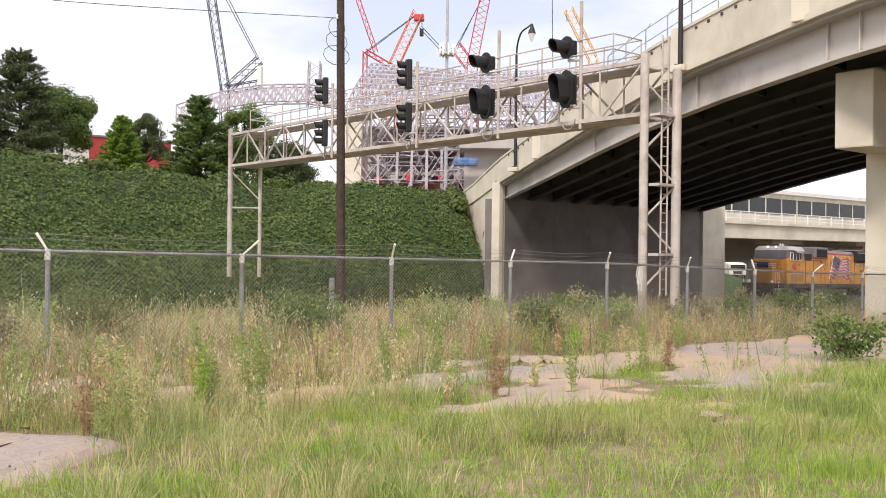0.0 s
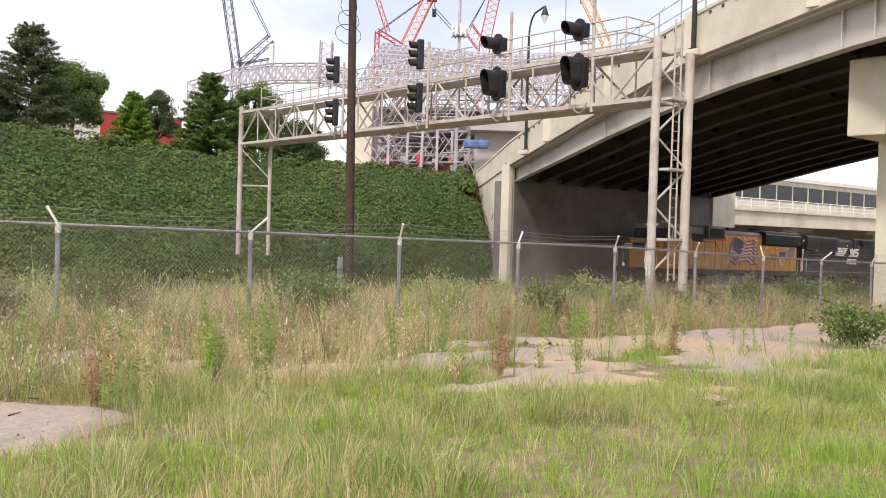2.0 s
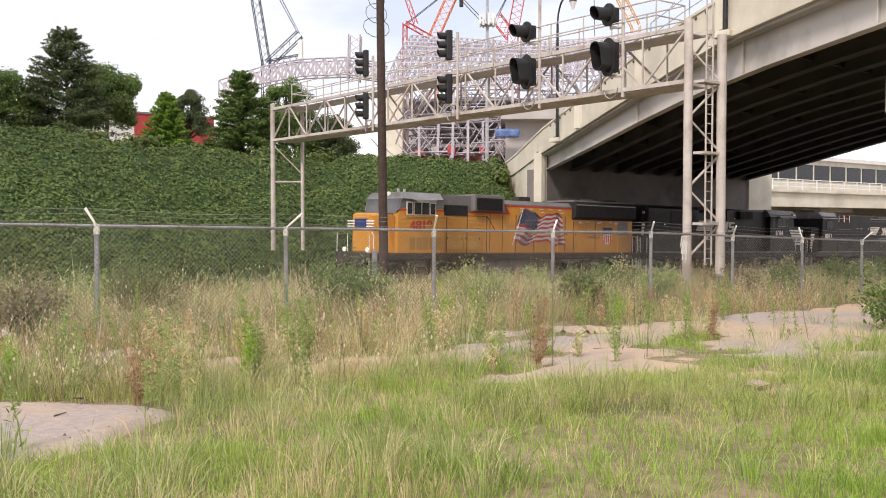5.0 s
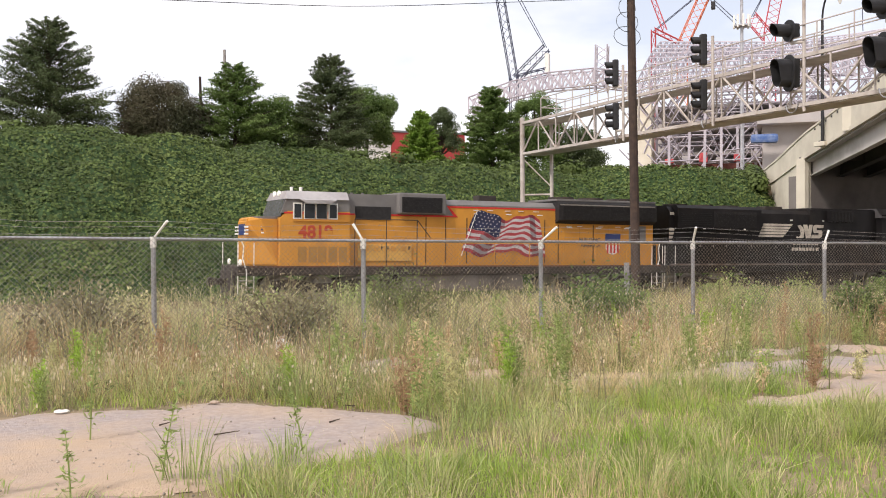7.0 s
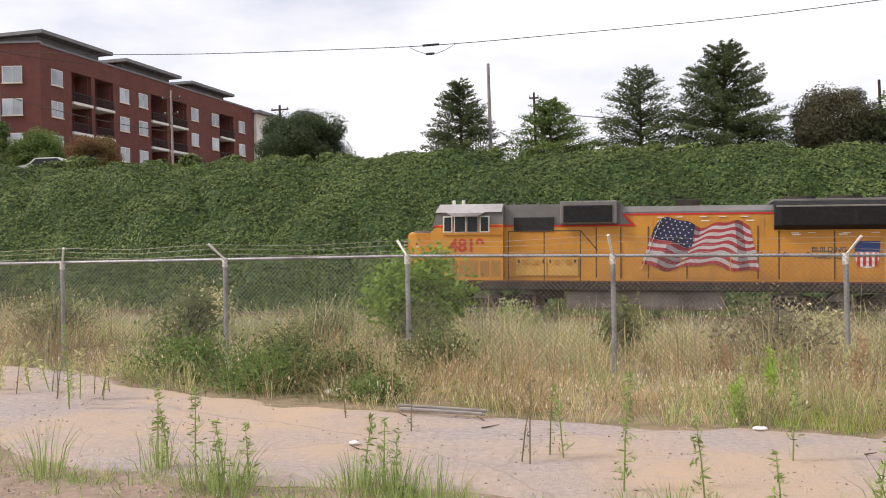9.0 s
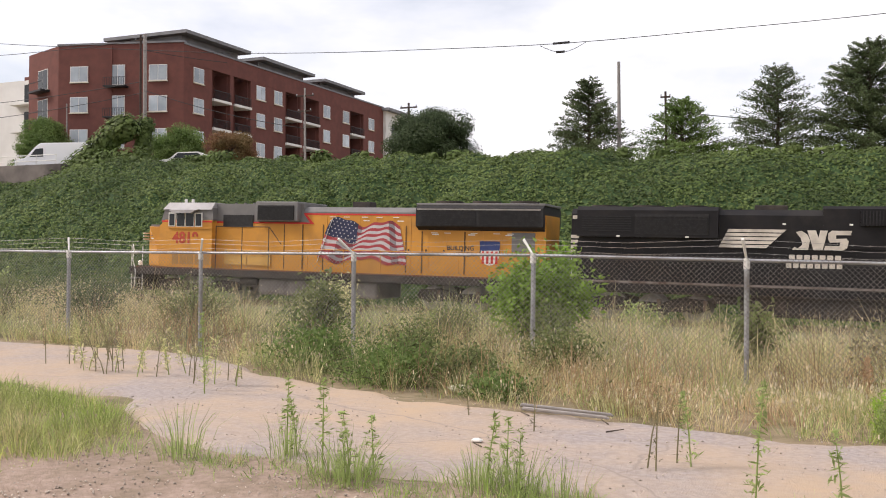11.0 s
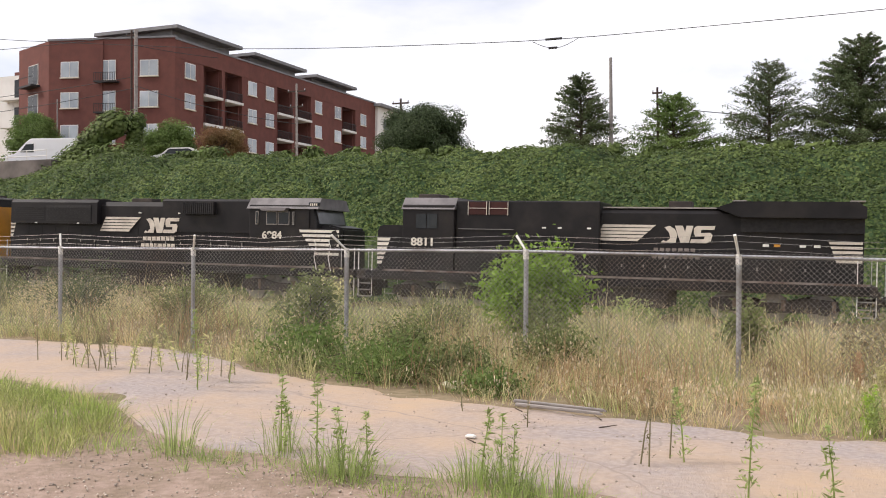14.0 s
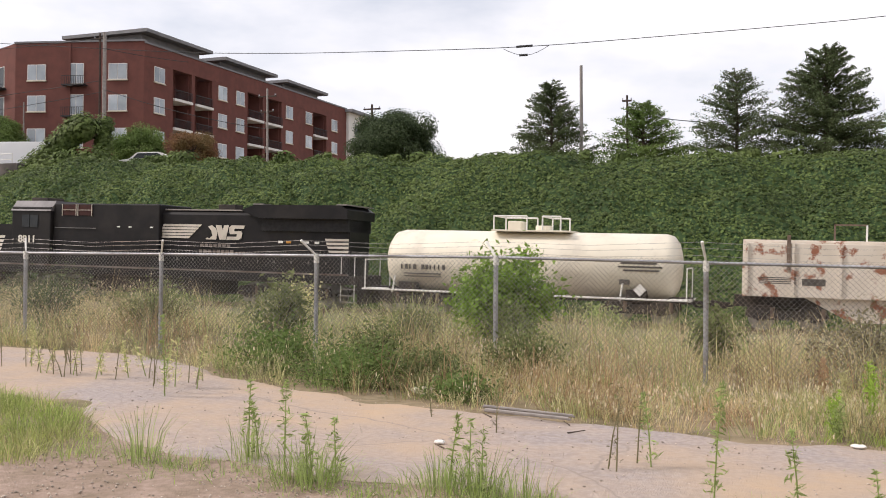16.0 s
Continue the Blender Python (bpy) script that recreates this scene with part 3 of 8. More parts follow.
def gantry():
    top = tagged(empty("signal_gantry"), "cream-painted steel railway signal gantry with walkway, paint chalky and rust-streaked", "signal gantry")
    y0, y1, zb, zt = 18.6, 46.0, 6.14, 7.82
    xa, xb = GX - 0.1, GX + 1.15
    zf = float(land(GX, 18)) - 0.3
    part("column", R((xa, y0, zf), (xa, y0, 8.05), 0.14, 14), "gantry", top)
    xc = xb - 0.3
    part("column", R((xc, y0 - 0.55, zf), (xc, y0 - 0.55, 7.6), 0.15, 14), "gantry", top)
    part("column", R((xa, y1, 0.2), (xa, y1, 8.1), 0.13, 14), "gantry", top)
    part("column", R((xb, y1 - 1.0, 0.2), (xb, y1 - 1.0, 7.8), 0.10, 14), "gantry", top)
    part("base_plate", B(xa - 0.24, xa + 0.24, y0 - 0.24, y0 + 0.24, zf, zf + 0.4, 0.02), "concrete_grey", top)
    for i in range(6):
        part("scrawl", beam(bmesh.new(), (xa - 0.14, y0 - 0.12 + i * 0.04, 1.15 + 0.15 * (i % 2)), (xa - 0.14, y0 - 0.06 + i * 0.04, 0.55 + 0.2 * (i % 3)), 0.02, 0.035), "white", top, "white scrawl")
    # a stay and a cross tie between the far columns
    part("stay", R((xa, y1, 5.9), (xb, y1 - 1.0, 4.3), 0.035, 6), "gantry", top)
    part("tie", R((xa, y1, 3.9), (xb, y1 - 1.0, 3.9), 0.05, 6), "gantry", top)
    # bracing and ladder between the near columns
    z = 0.6
    while z < 6.0:
        part("brace", R((xa, y0, z), (xc, y0 - 0.55, z + 1.1), 0.04), "gantry", top)
        part("brace", R((xc, y0 - 0.55, z + 1.1), (xa, y0, z + 2.2), 0.035), "gantry", top)
        part("strut", B(xa, xc, y0 - 0.6, y0 - 0.2, z + 1.05, z + 1.13), "gantry", top)
        z += 2.2
    for s in (0.3, 0.62):
        part("ladder_rail", R((xa + s, y0 - 0.45, 0.4), (xa + s, y0 - 0.45, 8.6), 0.03), "gantry", top)
    for z in np.arange(0.6, 7.6, 0.3):
        part("rung", R((xa + 0.3, y0 - 0.45, z), (xa + 0.62, y0 - 0.45, z), 0.014, 6), "gantry", top)
    # truss
    for x in (xa, xb):
        for z in (zb, zt):
            part("chord", beam(bmesh.new(), (x, y0, z), (x, y1, z), 0.13, 0.13), "gantry", top)
    n = 15
    ys_ = np.linspace(y0, y1, n + 1)
    for i, (a, b) in enumerate(zip(ys_, ys_[1:])):
        for x in (xa, xb):
            part("upright", R((x, a, zb), (x, a, zt), 0.036, 6), "gantry", top)
            p, q = ((a, zb), (b, zt)) if i % 2 else ((a, zt), (b, zb))
            part("diagonal", R((x, p[0], p[1]), (x, q[0], q[1]), 0.045, 6), "gantry", top)
        for z in (zb, zt):
            part("cross_tie", R((xa, a, z), (xb, b, z), 0.035, 6), "gantry", top)
    for z in (zb - 0.07, zt - 0.12):
        bm = bmesh.new()
        box(bm, xa + 0.05, xb - 0.05, y0 + 0.2, y1 - 0.2, z - 0.03, z)
        part("walkway", bm, "gantry", top, "weathered steel grating walkway")
    for x in (xa - 0.1, xb + 0.1):
        for h in (0.55, 1.05):
            part("handrail", R((x, y0 + 1.2, zt + h), (x, y1 - 2.3, zt + h), 0.025, 6), "gantry", top)
        for y in np.linspace(y0 + 1.2, y1 - 2.3, 16):
            part("handrail_post", R((x, y, zt), (x, y, zt + 1.05), 0.025, 6), "gantry", top)
    for y in (y0 + 1.2, y1 - 2.3):
        for h in (0.55, 1.05):
            part("end_rail", R((xa - 0.1, y, zt + h), (xb + 0.1, y, zt + h), 0.025, 6), "gantry", top)
    part("platform", B(xa, xb + 0.4, y1 - 2.4, y1 - 0.9, zt - 0.1, zt - 0.03), "gantry", top)
    return top


gantry()


def hood(bm, c, rw, rh, length, straight=0.0):
    """A round hood open to the front: a shell of half-width rw, half-height rh, with straight sides, longer above."""
    ring = []
    for a in np.linspace(0, 2 * math.pi, 24, endpoint=False):
        u, v = rw * math.cos(a), (straight if math.sin(a) >= 0 else -straight) + rh * math.sin(a)
        f = (v + straight + rh) / (2 * (straight + rh))
        ln = length * (0.72 + 0.28 * f)
        ring.append([bm.verts.new((0 if k in (0, 3) else -ln, u * (1 if k < 2 else 0.93), c + v * (1 if k < 2 else 0.95))) for k in range(4)])
    for p, q in zip(ring, ring[1:] + ring[:1]):
        for j in range(3):
            bm.faces.new((p[j], q[j], q[j + 1], p[j + 1]))
    bmesh.ops.recalc_face_normals(bm, faces=bm.faces)
    return bm


def signal_head(e, z, lamps, big):
    """A signal head that faces along its thing's -x."""
    if big:
        tall = 0.28 if lamps == 2 else 0.02
        pts = [(0.33 * math.cos(a), (tall if math.sin(a) > 0 else -tall) + 0.36 * math.sin(a)) for a in np.linspace(0, 2 * math.pi, 28, endpoint=False)]
        bm = bmesh.new()
        f = [bm.verts.new((0.0, u, z + v)) for u, v in pts]
        g = [bm.verts.new((0.06, u, z + v)) for u, v in pts]
        bm.faces.new(f)
        bm.faces.new(g[::-1])
        for i in range(len(f)):
            j = (i + 1) % len(f)
            bm.faces.new((f[i], f[j], g[j], g[i]))
        bmesh.ops.recalc_face_normals(bm, faces=bm.faces)
        head = part("target_plate", bm, "black", e)
        part("hood", hood(bmesh.new(), z, 0.21 if lamps == 1 else 0.26, 0.20 if lamps == 1 else 0.25, 0.66 if lamps == 1 else 0.58, tall * 0.8), "black", head)
        part("case", B(0.05, 0.35, -0.2, 0.2, z - tall - 0.22, z + tall + 0.22, 0.05), "black", head)
        for i in range(lamps):
            part("lens", R((-0.02, 0, z + tall * (1 - 2 * i)), (0.0, 0, z + tall * (1 - 2 * i)), 0.12, 12), "glass", head)
    else:
        h = lamps * 0.36
        head = part("housing", B(0, 0.26, -0.16, 0.16, z - h / 2 - 0.06, z + h / 2 + 0.06, 0.06), "black", e)
        for i in range(lamps):
            c = z + h / 2 - 0.36 * (i + 0.5)
            part("hood", hood(bmesh.new(), c, 0.14, 0.14, 0.36), "black", head)
            part("lens", R((-0.02, 0, c), (0.01, 0, c), 0.11, 12), "glass", head)


def signal_mast(y, zs, lamps, big, mast_top):
    e = tagged(empty("railway_signal", pose(GX - 0.5, y, 0, 0, 0, -8 if big else -24)), "black railway colour-light signal with deep hoods on a grey mast" if big else "black three-lamp railway signal heads on a grey mast", "railway signal", "signals on the gantry")
    part("mast", R((0.42, -0.3, 5.9), (0.42, -0.3, mast_top), 0.06, 10), "gantry", e)
    for z, n in zip(zs, lamps):
        low = z - (0.62 if n == 2 else 0.42 if n == 1 else 0.66)
        part("bracket", R((0.15, 0, low), (0.42, -0.3, low), 0.05, 8), "gantry", e)
        part("stem", R((0.15, 0, low - 0.06), (0.15, 0, z), 0.05, 8), "gantry", e)
        signal_head(e, z, n, big)
    bm = bmesh.new()
    pts = [Vector((0.15, 0.35 * math.cos(a), 6.2 + 0.32 * math.sin(a))) for a in np.linspace(math.pi, 2 * math.pi, 9)]
    for p, q in zip(pts, pts[1:]):
        rod(bm, p, q, 0.022)
    part("cable_loop", bm, "galv", e)
    return e


signal_mast(36.5, (9.0, 7.05), (3, 3), False, 9.3)
signal_mast(30.35, (8.93, 7.16), (3, 3), False, 9.4)
signal_mast(25.6, (8.71, 7.25), (1, 2), True, 9.9)
signal_mast(21.6, (8.65, 7.24), (1, 2), True, 10.2)


# ---- wooden pole, wire and marker ----
def pole_line():
    e = tagged(empty("utility_pole"), "dark creosoted wooden utility pole standing by the track", "utility pole")
    part("shaft", R((19.2, 28.05, -1.6), (19.05, 28.15, 12.6), 0.17, 12, 0.13), "wood_pole", e)
    bm = bmesh.new()
    for k in range(3):
        pts = [Vector((18.9 - 0.35 * math.sin(a) * (1 + 0.3 * k), 28.1, 10.0 - 0.5 * k - 0.35 * (1 - math.cos(a)))) for a in np.linspace(0, 2 * math.pi, 12)]
        for p, q in zip(pts, pts[1:]):
            rod(bm, p, q, 0.012, 4)
    part("wire_loop", bm, "black", e)
    part("insulator", R((18.9, 28.1, 9.95), (18.9, 28.1, 10.12), 0.05, 8), "white", e)
    w = tagged(empty("overhead_wire"), "thin dark overhead wire sagging along the track", "wire")
    bm = bmesh.new()
    keys = np.array([(19.0, 28.1, 10.0), (12.1, 27, 8.93), (8.4, 27, 8.5), (5.4, 27, 8.36), (0.6, 27, 8.13), (-8.3, 27, 8.08), (-15.9, 27, 8.45), (-19.9, 27, 8.75), (-30.4, 27, 9.95), (-45, 27, 12.0)])
    xs_ = np.linspace(19.0, -45, 60)
    P = [Vector((x, np.interp(-x, -keys[:, 0], keys[:, 1]), np.interp(-x, -keys[:, 0], keys[:, 2]))) for x in xs_]
    for _ in range(3):
        P = [P[0]] + [(a + 2 * b + c) / 4 for a, b, c in zip(P, P[1:], P[2:])] + [P[-1]]
    rings = [[bm.verts.new(p + Vector((0, 0.011 * math.cos(a), 0.011 * math.sin(a)))) for a in np.linspace(0, 2 * math.pi, 5, endpoint=False)] for p in P]
    for p, q in zip(rings, rings[1:]):
        for j in range(5):
            bm.faces.new((p[j], p[(j + 1) % 5], q[(j + 1) % 5], q[j]))
    part("strand", bm, "black", w)
    part("splice", R((-8.0, 27, 8.12), (-8.5, 27, 8.12), 0.035, 6), "black", w)
    part("splice", R((-8.15, 27, 7.86), (-8.4, 27, 7.86), 0.035, 6), "black", w)
    bm = bmesh.new()
    pts = [Vector((-7.5 - 1.4 * s, 27, 8.09 - 0.24 * math.sin(math.pi * s))) for s in np.linspace(0, 1, 9)]
    for p, q in zip(pts, pts[1:]):
        rod(bm, p, q, 0.008, 4)
    part("slack_loop", bm, "black", w)
    m = tagged(empty("marker_post"), "short white marker post in the dry grass", "marker post")
    part("board", B(18.25, 18.45, 27.38, 27.42, -1.4, 0.75, 0.01), "galv", m)


pole_line()

# ---- train ----
M["lamp_on"] = mat("headlight", (1, 0.97, 0.9), (1, 0.97, 0.9), 1.0, 0.3)
M["lamp_on"].node_tree.nodes["Principled BSDF"].inputs["Emission Color"].default_value = (1, 0.95, 0.85, 1)
M["lamp_on"].node_tree.nodes["Principled BSDF"].inputs["Emission Strength"].default_value = 0.25


def letters(name, text, size, x, y, z, material, parent, label="", squeeze=1.0, bold=0.0):
    """Raised lettering on a side that faces the camera's side of the track; x is its left end."""
    cu = bpy.data.curves.new(name, "FONT")
    cu.body, cu.size, cu.extrude, cu.offset = text, size, 0.004, bold
    tmp = bpy.data.objects.new(name, cu)
    scene.collection.objects.link(tmp)
    me = bpy.data.meshes.new_from_object(tmp.evaluated_get(bpy.context.evaluated_depsgraph_get()))
    bpy.data.objects.remove(tmp)
    me.materials.clear()
    me.materials.append(M[material])
    me.transform(Matrix.Translation((x, y, z)) @ Matrix.Rotation(radians(90), 4, "X") @ Matrix.Diagonal((squeeze, 1, 1, 1)))
    ob = new(name, me)
    ob.parent = parent
    if label:
        ob["label"] = label
    return ob


def plate(name, pts, y, material, parent, label="", t=0.006):
    """A thin flat shape on the near side: outline in x, z."""
    return part(name, prism(bmesh.new(), pts, y - t, y), material, parent, label)


def truck(e, xc, axles, spread, r=0.53):
    """A bogie: side frames, wheels, springs and boxes."""
    half = spread * (axles - 1) / 2
    for s in (-1, 1):
        bm = bmesh.new()
        y = s * 1.12
        pts = [(xc - half - 0.6, 0.55), (xc - half - 0.5, 0.9), (xc - half + 0.4, 0.98), (xc - 0.5, 0.78), (xc + 0.5, 0.78), (xc + half - 0.4, 0.98), (xc + half + 0.5, 0.9), (xc + half + 0.6, 0.55), (xc + half + 0.2, 0.42), (xc - half - 0.2, 0.42)]
        prism(bm, pts, y - 0.08, y + 0.08)
        frame_ob = part("bogie_frame", bm, "under", e, "grimy cast bogie side frame")
        for i in range(axles):
            x = xc - half + spread * i
            part("axle_box", B(x - 0.17, x + 0.17, y + s * 0.08 - 0.06, y + s * 0.08 + 0.06, 0.38, 0.72, 0.03), "under", frame_ob)
            part("spring", R((x + 0.38, y + s * 0.04, 0.5), (x + 0.38, y + s * 0.04, 0.9), 0.09, 8), "rail", frame_ob)
    for i in range(axles):
        x = xc - half + spread * i
        for s in (-1, 1):
            bm = rod(bmesh.new(), (x, s * 0.70, r), (x, s * 0.83, r), r, 20)
            rod(bm, (x, s * 0.66, r), (x, s * 0.70, r), r + 0.025, 20)
            rod(bm, (x, s * 0.82, r), (x, s * 0.86, r), r * 0.35, 12)
            part("wheel", bm, "steel", e, "worn steel wheel")
        part("axle", R((x, -0.7, r), (x, 0.7, r), 0.09, 8), "under", e)


def coupler(e, x, d):
    bm = box(bmesh.new(), min(x, x + d * 0.75), max(x, x + d * 0.75), -0.14, 0.14, 0.72, 0.98, 0.04)
    box(bm, min(x + d * 0.6, x + d * 0.9), max(x + d * 0.6, x + d * 0.9), -0.2, 0.2, 0.68, 1.02, 0.06)
    part("coupler", bm, "under", e)


def handrails(e, x0, x1, z0, z1, y, material, step=1.6):
    part("handrail", R((x0, y, z1), (x1, y, z1), 0.02, 6), material, e)
    for x in np.arange(x0, x1 + 0.01, step):
        part("stanchion", R((x, y, z0), (x, y, z1), 0.02, 6), material, e)


def steps(e, x, y, material):
    for i in range(4):
        part("step", B(x - 0.3, x + 0.3, y - 0.12, y + 0.12, 0.35 + 0.28 * i, 0.39 + 0.28 * i), "steel", e)
    for s in (-0.32, 0.32):
        part("grab_rail", R((x + s, y, 0.4), (x + s, y, 2.45), 0.02, 6), material, e)


def fan(e, x, z, r=0.62):
    bm = rod(bmesh.new(), (x, 0, z), (x, 0, z + 0.14), r, 20)
    part("roof_fan", bm, "under", e)


def louvers(e, x0, x1, z0, z1, y, n, material="grille"):
    for i in range(n):
        z = z0 + (z1 - z0) * (i + 0.5) / n
        part("louver", B(x0, x1, y - 0.02, y, z - 0.02, z + 0.02), material, e)


def frame_and_gear(e, x0, x1, trucks, tank, sill_mat, tank_mat="under"):
    part("frame_sill", B(x0, x1, -1.52, 1.52, 1.12, 1.50, 0.02), sill_mat, e)
    part("walkway_edge", B(x0, x1, -1.56, -1.52, 1.40, 1.45), "under", e)
    for xc in trucks:
        truck(e, xc, 3, 1.75)
    part("fuel_tank", B(tank[0], tank[1], -1.35, 1.35, 0.38, 1.12, 0.14), tank_mat, e, "dark riveted fuel tank")
    part("air_reservoir", R((tank[0] - 1.0, -1.2, 0.95), (tank[0] - 0.1, -1.2, 0.95), 0.16, 10), "under", e)
    for x, d in ((x0, -1), (x1, 1)):
        coupler(e, x, d)
        part("pilot", B(min(x, x + d * 0.12), max(x, x + d * 0.12), -1.2, 1.2, 0.28, 1.3, 0.03), "under", e)
        for y in (-1.4, 1.4):
            steps(e, x - d * 0.35, y, "white")


M["screen_glass"] = mat("screen_glass", (0.13, 0.13, 0.14), (0.09, 0.09, 0.10), 1.0, 0.15, spec=0.5)
M["rust"] = mat("rusty_edge", (0.20, 0.075, 0.04), (0.13, 0.06, 0.04), 3.0, 0.8, c=(0.08, 0.05, 0.04), big=1.0)
M["tank_grey"] = mat("tank_grey", (0.22, 0.195, 0.175), (0.15, 0.13, 0.12), 1.5, 0.7, c=(0.09, 0.08, 0.07), big=0.6)
M["dusty_roof"] = mat("dusty_roof", (0.44, 0.42, 0.42), (0.36, 0.34, 0.345), 2.0, 0.6, c=(0.28, 0.26, 0.255), big=0.7)
M["number_red"] = mat("number_red", (0.46, 0.07, 0.035), (0.38, 0.06, 0.03), 3.0, 0.6)
M["grimy_yellow"] = mat("grimy_yellow", (0.40, 0.21, 0.055), (0.32, 0.17, 0.05), 3.0, 0.6)
M["pale_yellow"] = mat("pale_yellow", (0.70, 0.40, 0.10), (0.62, 0.34, 0.08), 2.0, 0.5, c=(0.48, 0.27, 0.08), big=1.0)
M["grime"] = mat("seam_grime", (0.16, 0.085, 0.03), (0.09, 0.05, 0.025), 5.0, 0.8)
M["flag_grey"] = mat("flag_grey", (0.27, 0.25, 0.27), (0.20, 0.185, 0.20), 3.0, 0.6)
M["flag_red_fold"] = mat("flag_red_fold", (0.22, 0.035, 0.045), (0.16, 0.03, 0.04), 3.0, 0.6)
M["flag_blue"] = mat("flag_blue", (0.030, 0.036, 0.085), (0.022, 0.027, 0.062), 3.0, 0.6)


def up_engine():
    e = tagged(empty("lead_locomotive"), "yellow and grey diesel locomotive with a waving flag decal, rolling leftwards", "locomotive")
    frame_and_gear(e, -0.75, 20.25, (3.0, 16.6), (6.4, 12.4), "under", "tank_grey")
    part("side_sill", B(-0.3, 20.0, -1.57, -1.55, 1.18, 1.44), "under", e)
    part("sill_stripe", B(-0.3, 20.0, -1.585, -1.565, 1.46, 1.52), "rust", e, "rusty walkway edge")
    # nose and cab
    bm = prism(bmesh.new(), [(-0.24, 1.5), (-0.24, 3.35), (-0.12, 3.5), (0.25, 3.42), (0.95, 3.42), (1.0, 1.5)], -1.25, 1.25)
    for v in bm.verts:
        if v.co.x < -0.1:
            v.co.y *= 0.62
    bmesh.ops.bevel(bm, geom=[x for x in bm.edges], offset=0.06, segments=2, affect="EDGES")
    part("nose", bm, "yellow", e)
    part("nose_deck", B(0.15, 0.95, -1.1, 1.1, 3.42, 3.52), "loco_grey", e)
    bm = prism(bmesh.new(), [(0.95, 1.5), (0.95, 3.45), (1.27, 3.75), (3.92, 3.75), (3.92, 1.5)], -1.5, 1.5)
    part("cab_lower", bm, "yellow", e)
    bm = prism(bmesh.new(), [(1.0, 3.66), (1.24, 4.32), (3.92, 4.32), (3.92, 3.66)], -1.46, 1.46)
    part("cab_upper", bm, "loco_grey", e)
    bm = prism(bmesh.new(), [(-1.54, 4.24), (-1.22, 4.58), (1.22, 4.58), (1.54, 4.24)], 0, 1)
    for v in bm.verts:
        v.co = Vector((1.16 + v.co.y * 2.72 + (0.12 if v.co.y < 0.5 and v.co.z > 4.4 else 0), v.co.x, v.co.z))
    bmesh.ops.recalc_face_normals(bm, faces=bm.faces)
    part("cab_roof", bm, "dusty_roof", e, "pale dusty cab roof with sloping edge")
    part("windshield", prism(bmesh.new(), [(0.95, 3.52), (1.17, 4.24), (1.22, 4.24), (1.0, 3.52)], -1.36, 1.36), "screen_glass", e)
    part("cab_stripe", B(1.1, 3.92, -1.512, -1.5, 3.64, 3.71), "red", e)
    for x0, x1, trim in ((1.48, 1.86, 0.05), (1.94, 2.42, 0.03), (2.45, 2.93, 0.03), (2.98, 3.38, 0.05)):
        w = part("cab_window", B(x0, x1, -1.53, -1.48, 3.43, 4.09), "white", e)
        part("window_glass", B(x0 + trim, x1 - trim, -1.545, -1.53, 3.43 + trim, 4.09 - trim), "glass", w)
    bm = prism(bmesh.new(), [(1.72, 4.2), (3.22, 4.2), (2.98, 4.06), (1.94, 4.06)], -1.86, -1.5)
    for v in bm.verts:
        if v.co.y > -1.6:
            v.co.z += 0.06
    part("sunshade", bm, "dusty_roof", e, "pale metal sunshade")
    part("window_ledge", B(1.48, 3.86, -1.56, -1.5, 3.34, 3.40), "yellow", e)
    for y in (-0.35, 0.35):
        for x in (1.25,):
            part("headlight", R((x, y, 4.5), (x - 0.08, y, 4.5), 0.11, 10), "lamp_on", e, "pale headlight")
    for y in (-1.0, 1.0):
        part("ditch_light", R((-0.5, y, 1.65), (-0.58, y, 1.65), 0.12, 10), "lamp_on", e, "pale ditch light")
    for x in (1.7, 2.1):
        part("beacon", R((x, -0.5, 4.62), (x, -0.5, 4.78), 0.07, 8), "white", e)
    part("nose_emblem", B(-0.262, -0.24, -0.55, 0.55, 2.75, 3.2), "blue", e, "blue and white wing emblem")
    for s in (-1, 1):
        for k in range(3):
            part("emblem_wing", B(-0.275, -0.25, min(s * 0.5, s * 1.15), max(s * 0.5, s * 1.15), 3.05 - 0.14 * k, 3.12 - 0.14 * k), "white", e)
    for k in range(3):
        part("emblem_wing", B(0.25, 0.8 - 0.12 * k, -1.2, -1.19, 3.08 - 0.13 * k, 3.14 - 0.13 * k), "white" if k % 2 == 0 else "blue", e)
    letters("road_number", "4819", 0.74, 1.72, -1.512, 2.66, "number_red", e, squeeze=0.98, bold=0.022)
    for x in (1.7, 2.15, 2.55, 3.0, 3.45):
        part("battery_door", B(x, x + 0.36, -1.512, -1.5, 1.66, 2.3), "grimy_yellow", e, "grimy battery door")
    # hood sections
    part("hood_front", B(3.92, 8.55, -1.12, 1.12, 1.5, 3.66), "yellow", e)
    part("hood_front_top", prism(bmesh.new(), [(3.92, 3.66), (3.92, 4.54), (8.55, 4.54), (8.55, 3.66)], -1.10, 1.10), "loco_grey", e)
    part("inertial_screen", B(4.30, 5.90, -1.16, -1.10, 3.47, 4.02), "grille", e, "black air intake screen")
    part("dynamic_brake_housing", B(6.18, 8.40, -1.4, 1.4, 3.74, 4.64, 0.05), "loco_grey", e)
    part("dynamic_brake_screen", B(6.32, 8.22, -1.43, -1.39, 3.80, 4.46), "grille", e, "black grille")
    louvers(e, 6.34, 8.20, 3.82, 4.44, -1.432, 7)
    part("hood_stripe", B(3.92, 4.28, -1.135, -1.12, 3.64, 3.71), "red", e)
    part("hood_stripe", B(5.92, 9.0, -1.135, -1.12, 3.64, 3.71), "red", e)
